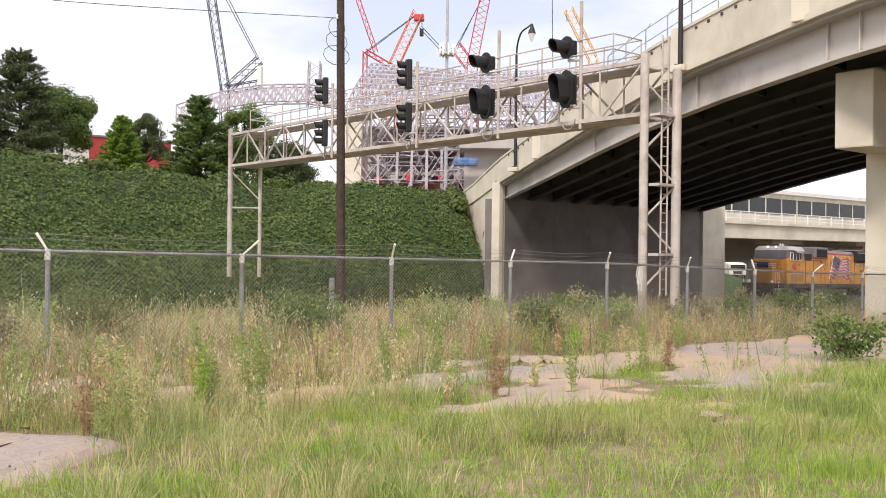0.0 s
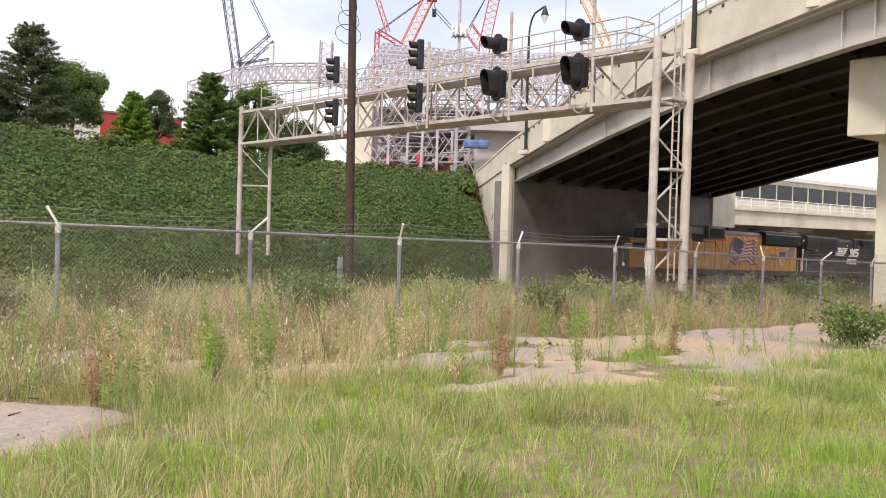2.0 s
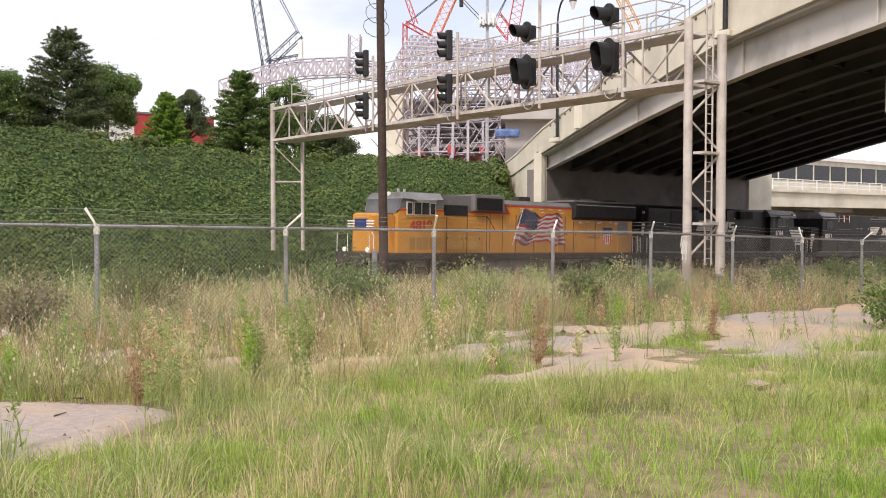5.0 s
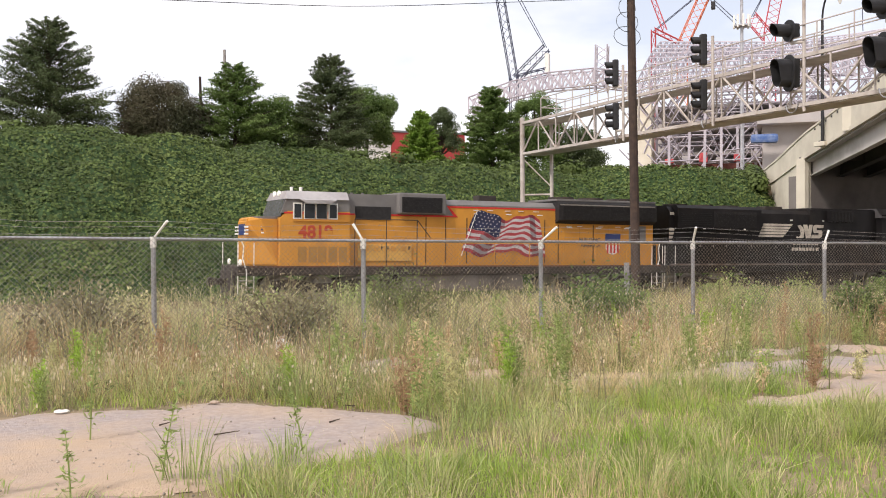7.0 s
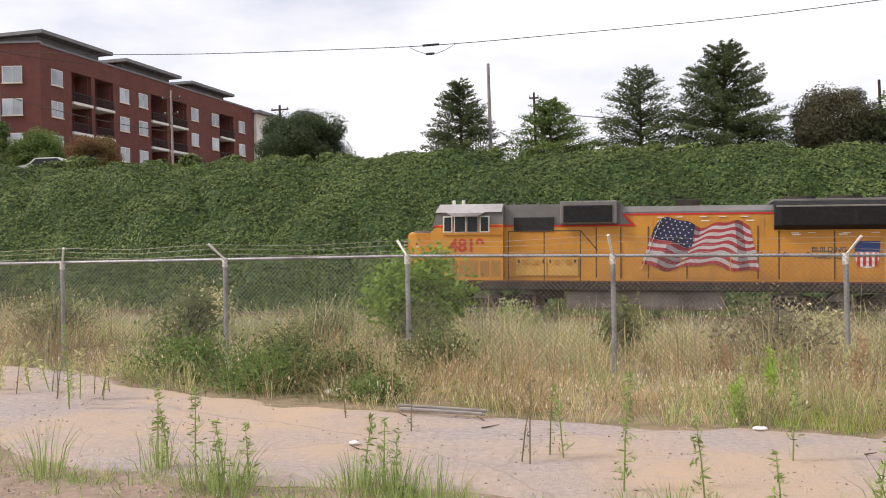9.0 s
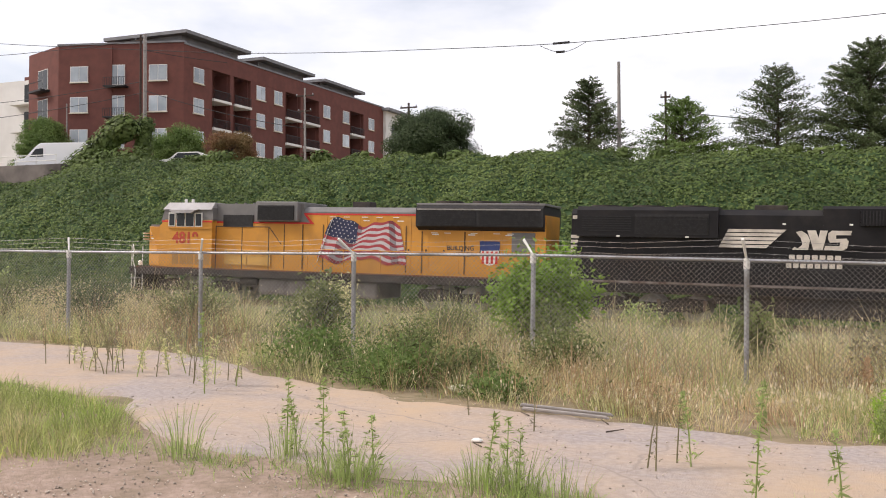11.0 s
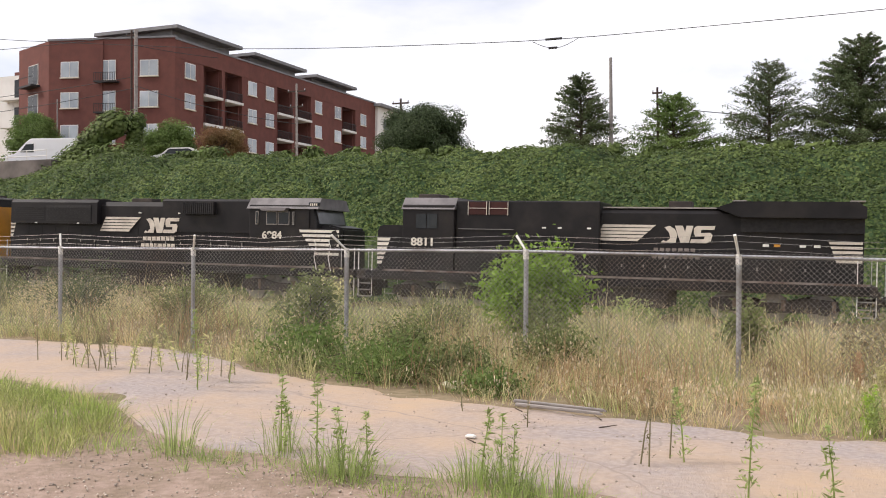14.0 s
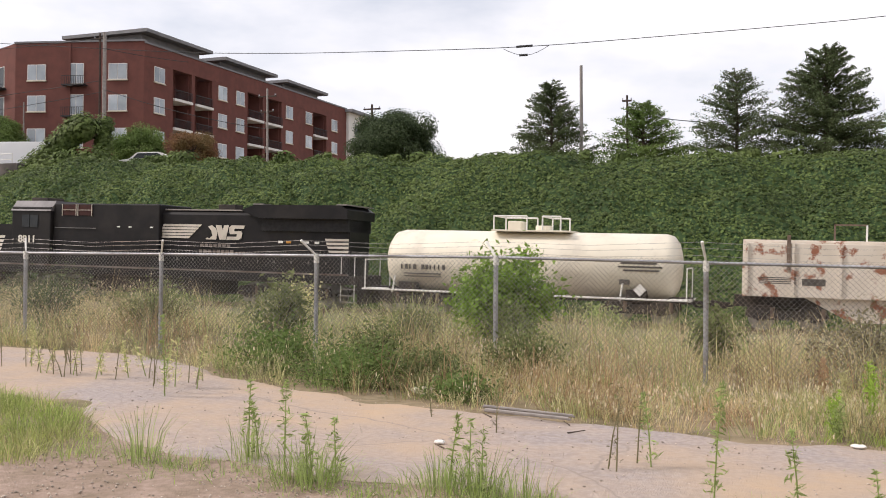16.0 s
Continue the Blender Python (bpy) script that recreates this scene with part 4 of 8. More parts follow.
    plate("hood_stripe", [(8.56, 4.13), (8.68, 4.10), (9.12, 3.64), (8.96, 3.64)], -1.14, "red", e)
    part("hood_long", B(8.55, 19.85, -1.10, 1.10, 1.5, 4.12), "yellow", e)
    bm = prism(bmesh.new(), [(-1.1, 4.12), (-1.1, 4.2), (-0.85, 4.42), (0.85, 4.42), (1.1, 4.2), (1.1, 4.12)], 0, 1)
    for v in bm.verts:
        v.co = Vector((8.55 + v.co.y * 5.7, v.co.x, v.co.z))
    bmesh.ops.recalc_face_normals(bm, faces=bm.faces)
    part("hood_roof", bm, "loco_grey", e)
    plate("hood_grey_corner", [(8.5, 4.12), (8.58, 4.12), (8.98, 3.68), (8.5, 3.68)], -1.125, "loco_grey", e)
    part("hood_stripe", B(8.6, 14.2, -1.115, -1.10, 4.06, 4.13), "red", e)
    bm = prism(bmesh.new(), [(-1.1, 3.45), (-1.45, 3.62), (-1.45, 4.38), (-1.25, 4.55), (1.25, 4.55), (1.45, 4.38), (1.45, 3.62), (1.1, 3.45)], 0, 1)
    for v in bm.verts:
        v.co = Vector((14.2 + v.co.y * 5.6, v.co.x, v.co.z))
    bmesh.ops.recalc_face_normals(bm, faces=bm.faces)
    part("radiator_housing", bm, "grille", e, "dark flared radiator housing")
    part("radiator_roof", B(14.15, 19.86, -1.3, 1.3, 4.5, 4.6, 0.03), "loco_grey", e)
    part("radiator_trim", B(14.25, 19.7, -1.475, -1.44, 4.3, 4.36), "steel", e)
    louvers(e, 14.4, 16.9, 3.66, 4.28, -1.455, 8)
    louvers(e, 17.05, 19.6, 3.66, 4.28, -1.455, 8)
    for x in (15.2, 16.9, 18.6):
        fan(e, x, 4.6)
    part("exhaust_stack", B(10.6, 11.5, -0.3, 0.3, 4.42, 4.7, 0.03), "under", e)
    # hood doors, hinges and grab irons
    for i, x in enumerate(np.arange(9.0, 19.4, 0.82)):
        part("hood_door", B(x, x + 0.76, -1.112, -1.10, 1.62, 3.38 if x > 14 else 3.98), "yellow", e)
        part("latch", B(x + 0.62, x + 0.68, -1.125, -1.11, 2.5, 2.62), "under", e)
        if i % 2:
            part("grab_iron", B(x + 0.1, x + 0.4, -1.13, -1.11, 3.25 if x > 14 else 3.8, 3.30 if x > 14 else 3.84), "white", e)
    for x in (4.40, 5.66):
        d = part("cabinet_door", B(x, x + 1.22, -1.17, -1.12, 1.70, 2.41, 0.01), "pale_yellow", e, "paler yellow cabinet door")
        for dx in (0.26, 0.74):
            louvers(d, x + dx, x + dx + 0.2, 2.12, 2.34, -1.174, 3, "yellow")
        for dx in (0.08, 1.06):
            part("door_latch", B(x + dx, x + dx + 0.06, -1.185, -1.17, 2.2, 2.34), "under", d)
    # seams and streaks of grime between the hood panels
    for x in (7.55, 8.5, 9.55, 11.0, 13.6, 14.35, 16.3):
        part("panel_seam", B(x, x + 0.05, -1.128, -1.10, 1.6, 3.4 if x > 14 else 3.62), "grime", e, "dark panel seam")
    for x in (9.9, 10.6, 11.5, 12.2, 13.0, 14.8, 15.4, 16.6, 17.6, 18.2):
        part("grab_iron", B(x, x + 0.28, -1.15, -1.11, 3.32 if x > 14.3 else 3.96, 3.35 if x > 14.3 else 3.99), "white", e)
    # the flag: waving stripes with grey printed folds, dark blue canton with pale stars, on a white staff
    fx0, fx1 = 9.98, 13.34
    def wave(u):
        return 0.17 * math.sin(u * 9.6 + 0.1) * (1 - 0.35 * u) - 0.13 * u + 0.06 * math.sin(u * 23)
    def flag_x(u, s):
        return fx0 + (fx1 - fx0) * u - 0.68 * s * (1 - u) + 0.34 * s * u
    n, strips = 24, 13
    for s_ in range(strips):
        red = s_ % 2 == 0
        i = 0
        while i < n:
            def fold(j):
                return 0.27 < j / n + 0.015 * s_ < 0.45 or 0.80 < j / n < 0.88
            j = i
            while j < n and fold(j) == fold(i):
                j += 1
            bm = bmesh.new()
            low = [bm.verts.new((flag_x(u / n, (s_ + 1) / strips), -1.136, 3.80 + wave(u / n + 0.02 * (s_ + 1)) - (s_ + 1) * 0.128)) for u in range(i, j + 1)]
            up = [bm.verts.new((flag_x(u / n, s_ / strips), -1.136, 3.80 + wave(u / n + 0.02 * s_) - s_ * 0.128)) for u in range(i, j + 1)]
            for a in range(j - i):
                bm.faces.new((low[a], low[a + 1], up[a + 1], up[a]))
            part("flag_stripe", bm, ("flag_red_fold" if red else "flag_grey") if fold(i) else ("flag_red" if red else "flag_white"), e)
            i = j
    bm = bmesh.new()
    for i in range(8):
        for s_ in range(6):
            q = []
            for u, f in ((0.4 * i / 8, s_ + 1), (0.4 * (i + 1) / 8, s_ + 1), (0.4 * (i + 1) / 8, s_), (0.4 * i / 8, s_)):
                q.append(bm.verts.new((flag_x(u, f / strips), -1.142, 3.81 + wave(u + 0.02 * f) - f * 0.128)))
            bm.faces.new(q)
    bmesh.ops.remove_doubles(bm, verts=bm.verts, dist=0.001)
    part("flag_canton", bm, "flag_blue", e)
    for r in range(6):
        for c in range(7):
            u, f = 0.025 + 0.054 * c + 0.027 * (r % 2), 0.5 + r
            if u > 0.385:
                continue
            x, z = flag_x(u, f / strips), 3.81 + wave(u + 0.02 * r) - f * 0.128
            part("flag_star", R((x, -1.150, z), (x, -1.143, z), 0.032, 5), "flag_white", e)
    part("flag_staff", beam(bmesh.new(), (10.07, -1.15, 3.93), (9.30, -1.15, 1.95), 0.05, 0.012), "white", e)
    # slogan and shield
    letters("slogan", "BUILDING", 0.27, 15.53, -1.118, 2.62, "dark_text", e, bold=0.006)
    letters("slogan", "AMERICA", 0.27, 15.62, -1.118, 2.36, "dark_text", e, bold=0.006)
    plate("shield", [(17.05, 2.95), (17.85, 2.95), (17.85, 2.3), (17.7, 2.08), (17.45, 2.0), (17.2, 2.08), (17.05, 2.3)], -1.12, "white", e, "red, white and blue shield emblem")
    plate("shield_chief", [(17.0, 3.02), (17.9, 3.02), (17.88, 2.62), (17.02, 2.62)], -1.128, "blue", e)
    for k in range(4):
        part("shield_bar", B(17.1 + 0.2 * k, 17.2 + 0.2 * k, -1.135, -1.126, 2.08, 2.6), "red", e)
    part("louver_panel", B(18.4, 19.4, -1.13, -1.10, 2.6, 3.4), "loco_grey", e)
    handrails(e, 4.15, 7.0, 1.5, 3.47, -1.5, "under", 1.42)
    part("handrail", R((7.0, -1.5, 3.47), (7.65, -1.5, 2.7), 0.02, 6), "under", e)
    # bent white grab rails at both ends
    for x0, d in ((-0.62, 1), (20.0, -1)):
        bm = bmesh.new()
        pts = [(x0, -1.45, 2.55), (x0 + 0.1 * d, -1.5, 2.3), (x0 + 0.06 * d, -1.52, 1.8), (x0 + 0.22 * d, -1.52, 1.3), (x0 + 0.2 * d, -1.52, 0.55)]
        for p, q in zip(pts, pts[1:]):
            rod(bm, p, q, 0.025, 6)
        part("grab_rail", bm, "white", e)
    for y in (-0.5, 0.0, 0.5):
        part("roof_horn", R((4.6 + y, 0.2, 4.54), (4.6 + y, 0.2, 4.66), 0.06, 8), "loco_grey", e)
    handrails(e, 9.0, 19.9, 1.5, 2.5, -1.5, "yellow", 1.8)
    part("rear_platform", B(19.85, 20.25, -1.5, 1.5, 1.5, 1.55), "under", e)
    return e


def ns_logo(e, x, z, y, h, k):
    """Five pale bars with slanted ends, a pale horse-head notch, and two bold slanted shapes."""
    for i in range(5):
        zz = z - i * h / 5
        a0, a1 = x + 0.16 * k - 0.075 * i * k, x + 2.25 * k - 0.15 * i * k
        plate("logo_bar", [(a0, zz), (a1, zz), (a1 - 0.12 * k, zz - h / 5 * 0.76), (a0 - 0.05 * k, zz - h / 5 * 0.76)], y, "logo", e)
    def glyph(pts, n):
        plate("logo_glyph", [(x + (2.35 + a) * k, z - h * b) for a, b in pts], y - 0.002 * n, "logo", e)
    # mane and neck sweep into the first upright
    glyph([(0.10, 1.0), (0.18, 0.86), (0.30, 0.93), (0.46, 0.74), (0.40, 0.42), (0.22, 0.12), (0.42, 0.04), (0.62, 0.22), (0.72, 0.5), (0.66, 1.0), (0.36, 1.0), (0.30, 1.0)], 0)
    glyph([(0.62, 0.02), (0.92, 0.02), (1.16, 1.0), (0.84, 1.0)], 1)
    glyph([(1.06, 0.02), (1.32, 0.02), (1.16, 1.0), (0.92, 1.0)], 2)
    # the second letter as one bent band
    glyph([(1.34, 0.16), (1.46, 0.02), (2.14, 0.02), (2.10, 0.24), (1.62, 0.24)], 3)
    glyph([(1.34, 0.14), (1.62, 0.2), (1.60, 0.44), (1.34, 0.5)], 4)
    glyph([(1.34, 0.44), (1.96, 0.40), (2.04, 0.58), (1.40, 0.62)], 5)
    glyph([(1.76, 0.54), (2.04, 0.5), (1.98, 0.9), (1.72, 0.84)], 6)
    glyph([(1.24, 0.78), (1.80, 0.78), (1.94, 0.92), (1.82, 1.0), (1.20, 1.0)], 7)


M["dusty_grey"] = mat("dusty_grey", (0.20, 0.185, 0.19), (0.15, 0.14, 0.145), 2.0, 0.55, c=(0.10, 0.092, 0.095), big=0.8)
M["dusty_edge"] = mat("dusty_edge", (0.24, 0.21, 0.19), (0.13, 0.10, 0.085), 2.0, 0.7, c=(0.10, 0.06, 0.045), big=0.5)
M["rust_dark"] = mat("rust_dark", (0.055, 0.016, 0.013), (0.035, 0.012, 0.011), 3.0, 0.8)
M["logo_bright"] = mat("logo_bright", (0.74, 0.70, 0.62), (0.66, 0.62, 0.55), 2.0, 0.6, c=(0.5, 0.46, 0.4), big=1.5)
M["logo"] = mat("logo_cream", (0.66, 0.60, 0.52), (0.58, 0.52, 0.45), 1.5, 0.6, c=(0.42, 0.37, 0.32), big=1.2)


def hood_shell(e, name, x0, x1, w, z0, z1, material="loco_black", r=0.22, label=""):
    bm = prism(bmesh.new(), [(-w, z0), (-w, z1 - r), (-w + r, z1), (w - r, z1), (w, z1 - r), (w, z0)], 0, 1)
    for v in bm.verts:
        v.co = Vector((x0 + v.co.y * (x1 - x0), v.co.x, v.co.z))
    bmesh.ops.recalc_face_normals(bm, faces=bm.faces)
    return part(name, bm, material, e, label)


def doors(e, x0, x1, z0, z1, y, step=0.85):
    for x in np.arange(x0, x1 - step + 0.01, step):
        part("hood_door", B(x, x + step - 0.06, y - 0.012, y, z0, z1), "loco_black", e)
        part("latch", B(x + step - 0.16, x + step - 0.11, y - 0.028, y - 0.012, (z0 + z1) / 2, (z0 + z1) / 2 + 0.12), "steel", e)


def ns_engine_a():
    """Local x 0 is the end of the long hood; the cab is at the other end."""
    e = tagged(empty("second_locomotive"), "black diesel locomotive with cream bars, cab at its rear", "locomotive")
    frame_and_gear(e, -0.55, 19.85, (3.2, 16.3), (6.6, 12.6), "under")
    part("side_sill", B(-0.3, 19.6, -1.57, -1.55, 1.2, 1.46), "loco_black", e)
    part("sill_edge", B(-0.3, 19.6, -1.59, -1.56, 1.5, 1.58), "dusty_edge", e, "pale dusty walkway edge")
    hood_shell(e, "long_hood", 0.0, 14.8, 1.05, 1.5, 4.42)
    hood_shell(e, "radiator_housing", 0.3, 5.75, 1.36, 3.3, 4.5, "loco_black", 0.15)
    part("radiator_screen", B(2.6, 5.4, -1.385, -1.36, 3.42, 4.22), "grille", e, "black radiator screen")
    louvers(e, 2.65, 5.35, 3.5, 4.15, -1.39, 7)
    louvers(e, 0.5, 2.45, 3.5, 4.15, -1.365, 7)
    for x in (1.2, 2.9, 4.6):
        fan(e, x, 4.45)
    hood_shell(e, "hood_raised", 9.45, 14.8, 1.12, 3.0, 4.56, "loco_black", 0.1)
    part("inertial_screen", B(10.72, 12.46, -1.36, -1.10, 3.84, 4.42), "loco_black", e, "black ribbed intake housing")
    for x in np.arange(10.78, 12.42, 0.11):
        part("rib", B(x, x + 0.04, -1.385, -1.36, 3.88, 4.38), "grille", e)
    doors(e, 0.4, 14.6, 1.62, 3.2, -1.05)
    part("exhaust_stack", B(7.0, 8.2, -0.35, 0.35, 4.42, 4.62, 0.03), "under", e)
    ns_logo(e, 5.95, 3.67, -1.135, 0.74, 1.0)
    bm = bmesh.new()
    for i in range(7):
        box(bm, 8.3 + i * 0.265, 8.5 + i * 0.265, -1.08, -1.065, 2.56, 2.74)
    part("name_bar", bm, "logo", e, "cream strip of name lettering")
    bm = bmesh.new()
    for i in range(8):
        box(bm, 8.2 + i * 0.25, 8.39 + i * 0.25, -1.08, -1.065, 2.25, 2.42)
    part("name_bar", bm, "logo", e)
    for x in (1.9, 4.55, 8.05, 10.35):
        part("data_plate", B(x, x + 0.12, -1.14 if x > 6 else -1.4, -1.04, 3.85 if x > 6 else 3.3, 3.91 if x > 6 else 3.36), "white", e)
    part("end_number", B(0.05, 0.5, -1.062, -1.05, 4.0, 4.14), "logo", e)
    for i in range(4):
        plate("end_bar", [(-0.01, 3.35 - 0.2 * i), (0.34 - 0.05 * i, 3.35 - 0.2 * i), (0.30 - 0.05 * i, 3.22 - 0.2 * i), (-0.01, 3.22 - 0.2 * i)], -1.06, "logo", e)
    # cab
    part("cab", B(14.5, 17.6, -1.5, 1.5, 1.5, 4.3, 0.04), "loco_black", e)
    bm = prism(bmesh.new(), [(-1.58, 4.12), (-1.2, 4.62), (1.2, 4.62), (1.58, 4.12)], 0, 1)
    for v in bm.verts:
        v.co = Vector((14.4 + v.co.y * 3.65, v.co.x, v.co.z))
    bmesh.ops.recalc_face_normals(bm, faces=bm.faces)
    part("cab_roof", bm, "dusty_grey", e, "dusty grey cab roof")
    board = part("number_board", B(17.55, 18.05, -1.5, -1.3, 4.2, 4.42, 0.03), "glass", e)
    for k in range(4):
        part("digit_bar", B(17.62 + 0.1 * k, 17.68 + 0.1 * k, -1.51, -1.5, 4.26, 4.37), "logo", board)
    bm = prism(bmesh.new(), [(17.55, 1.5), (17.55, 4.2), (17.75, 4.2), (17.95, 3.45), (18.0, 1.5)], -1.45, 1.45)
    part("cab_front", bm, "loco_black", e)
    part("windshield", prism(bmesh.new(), [(17.78, 4.15), (17.97, 3.48), (18.0, 3.48), (17.82, 4.15)], -1.25, 1.25), "screen_glass", e)
    for x0, x1 in ((14.85, 15.0), (15.42, 15.98), (16.02, 16.6), (16.75, 16.85)):
        w = part("cab_window", B(x0, x1, -1.53, -1.48, 3.4, 4.0), "steel", e)
        part("window_glass", B(x0 + 0.04, x1 - 0.04, -1.545, -1.53, 3.44, 3.96), "glass", w)
    part("sunshade", prism(bmesh.new(), [(15.2, 4.16), (15.34, 4.02), (16.5, 4.02), (16.64, 4.16)], -1.85, -1.5), "dusty_grey", e)
    letters("road_number", "6984", 0.46, 15.2, -1.525, 2.78, "logo_bright", e, squeeze=1.12, bold=0.014)
    bm = prism(bmesh.new(), [(17.95, 1.5), (17.95, 3.42), (18.4, 3.45), (19.1, 3.3), (19.15, 1.5)], -1.15, 1.15)
    bmesh.ops.bevel(bm, geom=list(bm.edges), offset=0.08, segments=2, affect="EDGES")
    part("nose", bm, "loco_black", e)
    for i in range(6):
        plate("nose_bar", [(17.1 + 0.16 * i, 3.2 - 0.2 * i), (19.1, 3.2 - 0.2 * i), (19.1, 3.08 - 0.2 * i), (17.16 + 0.16 * i, 3.08 - 0.2 * i)], -1.512, "logo_bright", e)
    part("nose_bar_panel", B(17.5, 19.1, -1.505, -1.15, 1.5, 3.26), "loco_black", e)
    plate("horse_head", [(18.75, 3.14), (18.95, 3.2), (19.08, 2.9), (19.0, 2.5), (18.8, 2.2), (18.72, 2.5), (18.62, 2.45), (18.66, 2.8)], -1.522, "loco_black", e)
    for x in (17.9, 18.6):
        bm = bmesh.new()
        pts = [(x, -1.56, 2.75), (x + 0.12, -1.58, 2.5), (x + 0.02, -1.58, 2.0), (x + 0.16, -1.58, 1.4)]
        for p, q in zip(pts, pts[1:]):
            rod(bm, p, q, 0.022, 6)
        part("grab_rail", bm, "white", e)
    handrails(e, 0.4, 14.2, 1.5, 2.55, -1.5, "loco_black", 1.8)
    return e


def ns_engine_b():
    """Local x 0 is the nose; the cab follows, then the long hood."""
    e = tagged(empty("third_locomotive"), "black wide-cab diesel locomotive with cream bars and overhanging radiators", "locomotive")
    frame_and_gear(e, -0.7, 19.95, (3.2, 16.4), (6.4, 12.6), "under")
    part("side_sill", B(-0.3, 19.7, -1.57, -1.55, 1.2, 1.5), "loco_black", e)
    part("sill_edge", B(0.6, 19.7, -1.59, -1.56, 1.5, 1.58), "dusty_edge", e, "pale dusty walkway edge")
    bm = prism(bmesh.new(), [(0.1, 1.5), (0.1, 3.34), (0.25, 3.48), (1.45, 3.48), (1.5, 1.5)], -1.2, 1.2)
    bmesh.ops.bevel(bm, geom=list(bm.edges), offset=0.07, segments=2, affect="EDGES")
    part("nose", bm, "loco_black", e)
    for i in range(6):
        plate("nose_bar", [(0.12, 2.92 - 0.2 * i), (0.74 - 0.07 * i, 2.92 - 0.2 * i), (0.68 - 0.07 * i, 2.79 - 0.2 * i), (0.12, 2.79 - 0.2 * i)], -1.21, "logo_bright", e)
    part("cab", B(1.4, 3.75, -1.5, 1.5, 1.5, 4.35, 0.05), "loco_black", e)
    bm = prism(bmesh.new(), [(-1.56, 4.15), (-1.15, 4.66), (1.15, 4.66), (1.56, 4.15)], 0, 1)
    for v in bm.verts:
        v.co = Vector((1.36 + v.co.y * 2.42, v.co.x, v.co.z))
    bmesh.ops.recalc_face_normals(bm, faces=bm.faces)
    part("cab_roof", bm, "dusty_grey", e, "dusty grey cab roof")
    part("air_conditioner", B(1.75, 2.75, -0.6, 0.6, 4.66, 4.85, 0.05), "under", e)
    for x0, x1 in ((2.05, 2.5), (2.54, 3.0)):
        part("cab_window", B(x0, x1, -1.53, -1.48, 3.35, 3.95), "glass", e)
    letters("road_number", "8811", 0.46, 1.82, -1.515, 2.62, "logo_bright", e, squeeze=1.18, bold=0.014)
    part("equipment_cab", B(3.75, 9.85, -1.3, 1.3, 1.5, 4.54, 0.06), "loco_black", e)
    for x in (4.3, 5.22):
        w = part("blower_door", B(x, x + 0.84, -1.33, -1.29, 3.96, 4.48), "rust_dark", e, "dark red blower opening")
        for dx in (0.0, 0.81):
            part("guard", B(x + dx, x + dx + 0.025, -1.36, -1.33, 3.94, 4.5), "logo", w)
        part("guard_bar", B(x, x + 0.84, -1.355, -1.33, 4.21, 4.235), "logo", w)
    part("grab_iron", B(3.9, 6.3, -1.36, -1.33, 3.34, 3.37), "loco_grey", e)
    for x in (7.5, 8.15, 9.35):
        part("data_plate", B(x, x + 0.16, -1.31, -1.3, 3.42, 3.48), "white", e)
    hood_shell(e, "long_hood", 9.85, 19.5, 1.05, 1.5, 4.3)
    part("hood_edge", B(9.9, 14.6, -0.95, -0.80, 4.28, 4.34), "steel", e, "shiny worn roof edge")
    bm = prism(bmesh.new(), [(14.3, 4.3), (15.0, 4.55), (19.2, 4.55), (19.55, 4.35), (19.55, 3.95), (15.2, 3.95)], -1.5, 1.5)
    part("radiator_wing", bm, "loco_black", e, "overhanging black radiator wing")
    part("radiator_core", B(15.2, 19.5, -1.2, 1.2, 3.4, 3.95), "grille", e)
    for x in (14.9, 19.0):
        part("roof_corner", B(x, x + 0.5, -1.45, 1.45, 4.55, 4.6), "steel", e)
    ns_logo(e, 9.78, 3.63, -1.075, 0.68, 1.0)
    for row, (z0, n_) in enumerate(((2.58, 7), (2.32, 8))):
        for i in range(n_):
            part("name_bar", B(11.95 + i * 0.235 - 0.06 * row, 12.12 + i * 0.235 - 0.06 * row, -1.08, -1.065, z0, z0 + 0.16), "dusty_edge", e, "faded name lettering")
    doors(e, 10.0, 19.4, 1.65, 2.25, -1.05)
    for i in range(5):
        plate("end_bar", [(18.3 + 0.06 * i, 3.1 - 0.17 * i), (19.45, 3.1 - 0.17 * i), (19.45, 3.0 - 0.17 * i), (18.34 + 0.06 * i, 3.0 - 0.17 * i)], -1.07, "logo", e)
    letters("end_number", "8811", 0.28, 18.55, -1.062, 3.56, "logo", e, squeeze=1.0)
    for x, mname in ((16.0, "white"), (16.4, "yellow"), (17.3, "white"), (17.8, "white")):
        part("data_plate", B(x, x + 0.22, -1.07, -1.05, 2.86, 2.96), mname, e)
    part("exhaust_stack", B(12.4, 13.3, -0.35, 0.35, 4.3, 4.6, 0.03), "under", e)
    handrails(e, 3.9, 19.4, 1.55, 2.6, -1.5, "loco_black", 1.8)
    return e


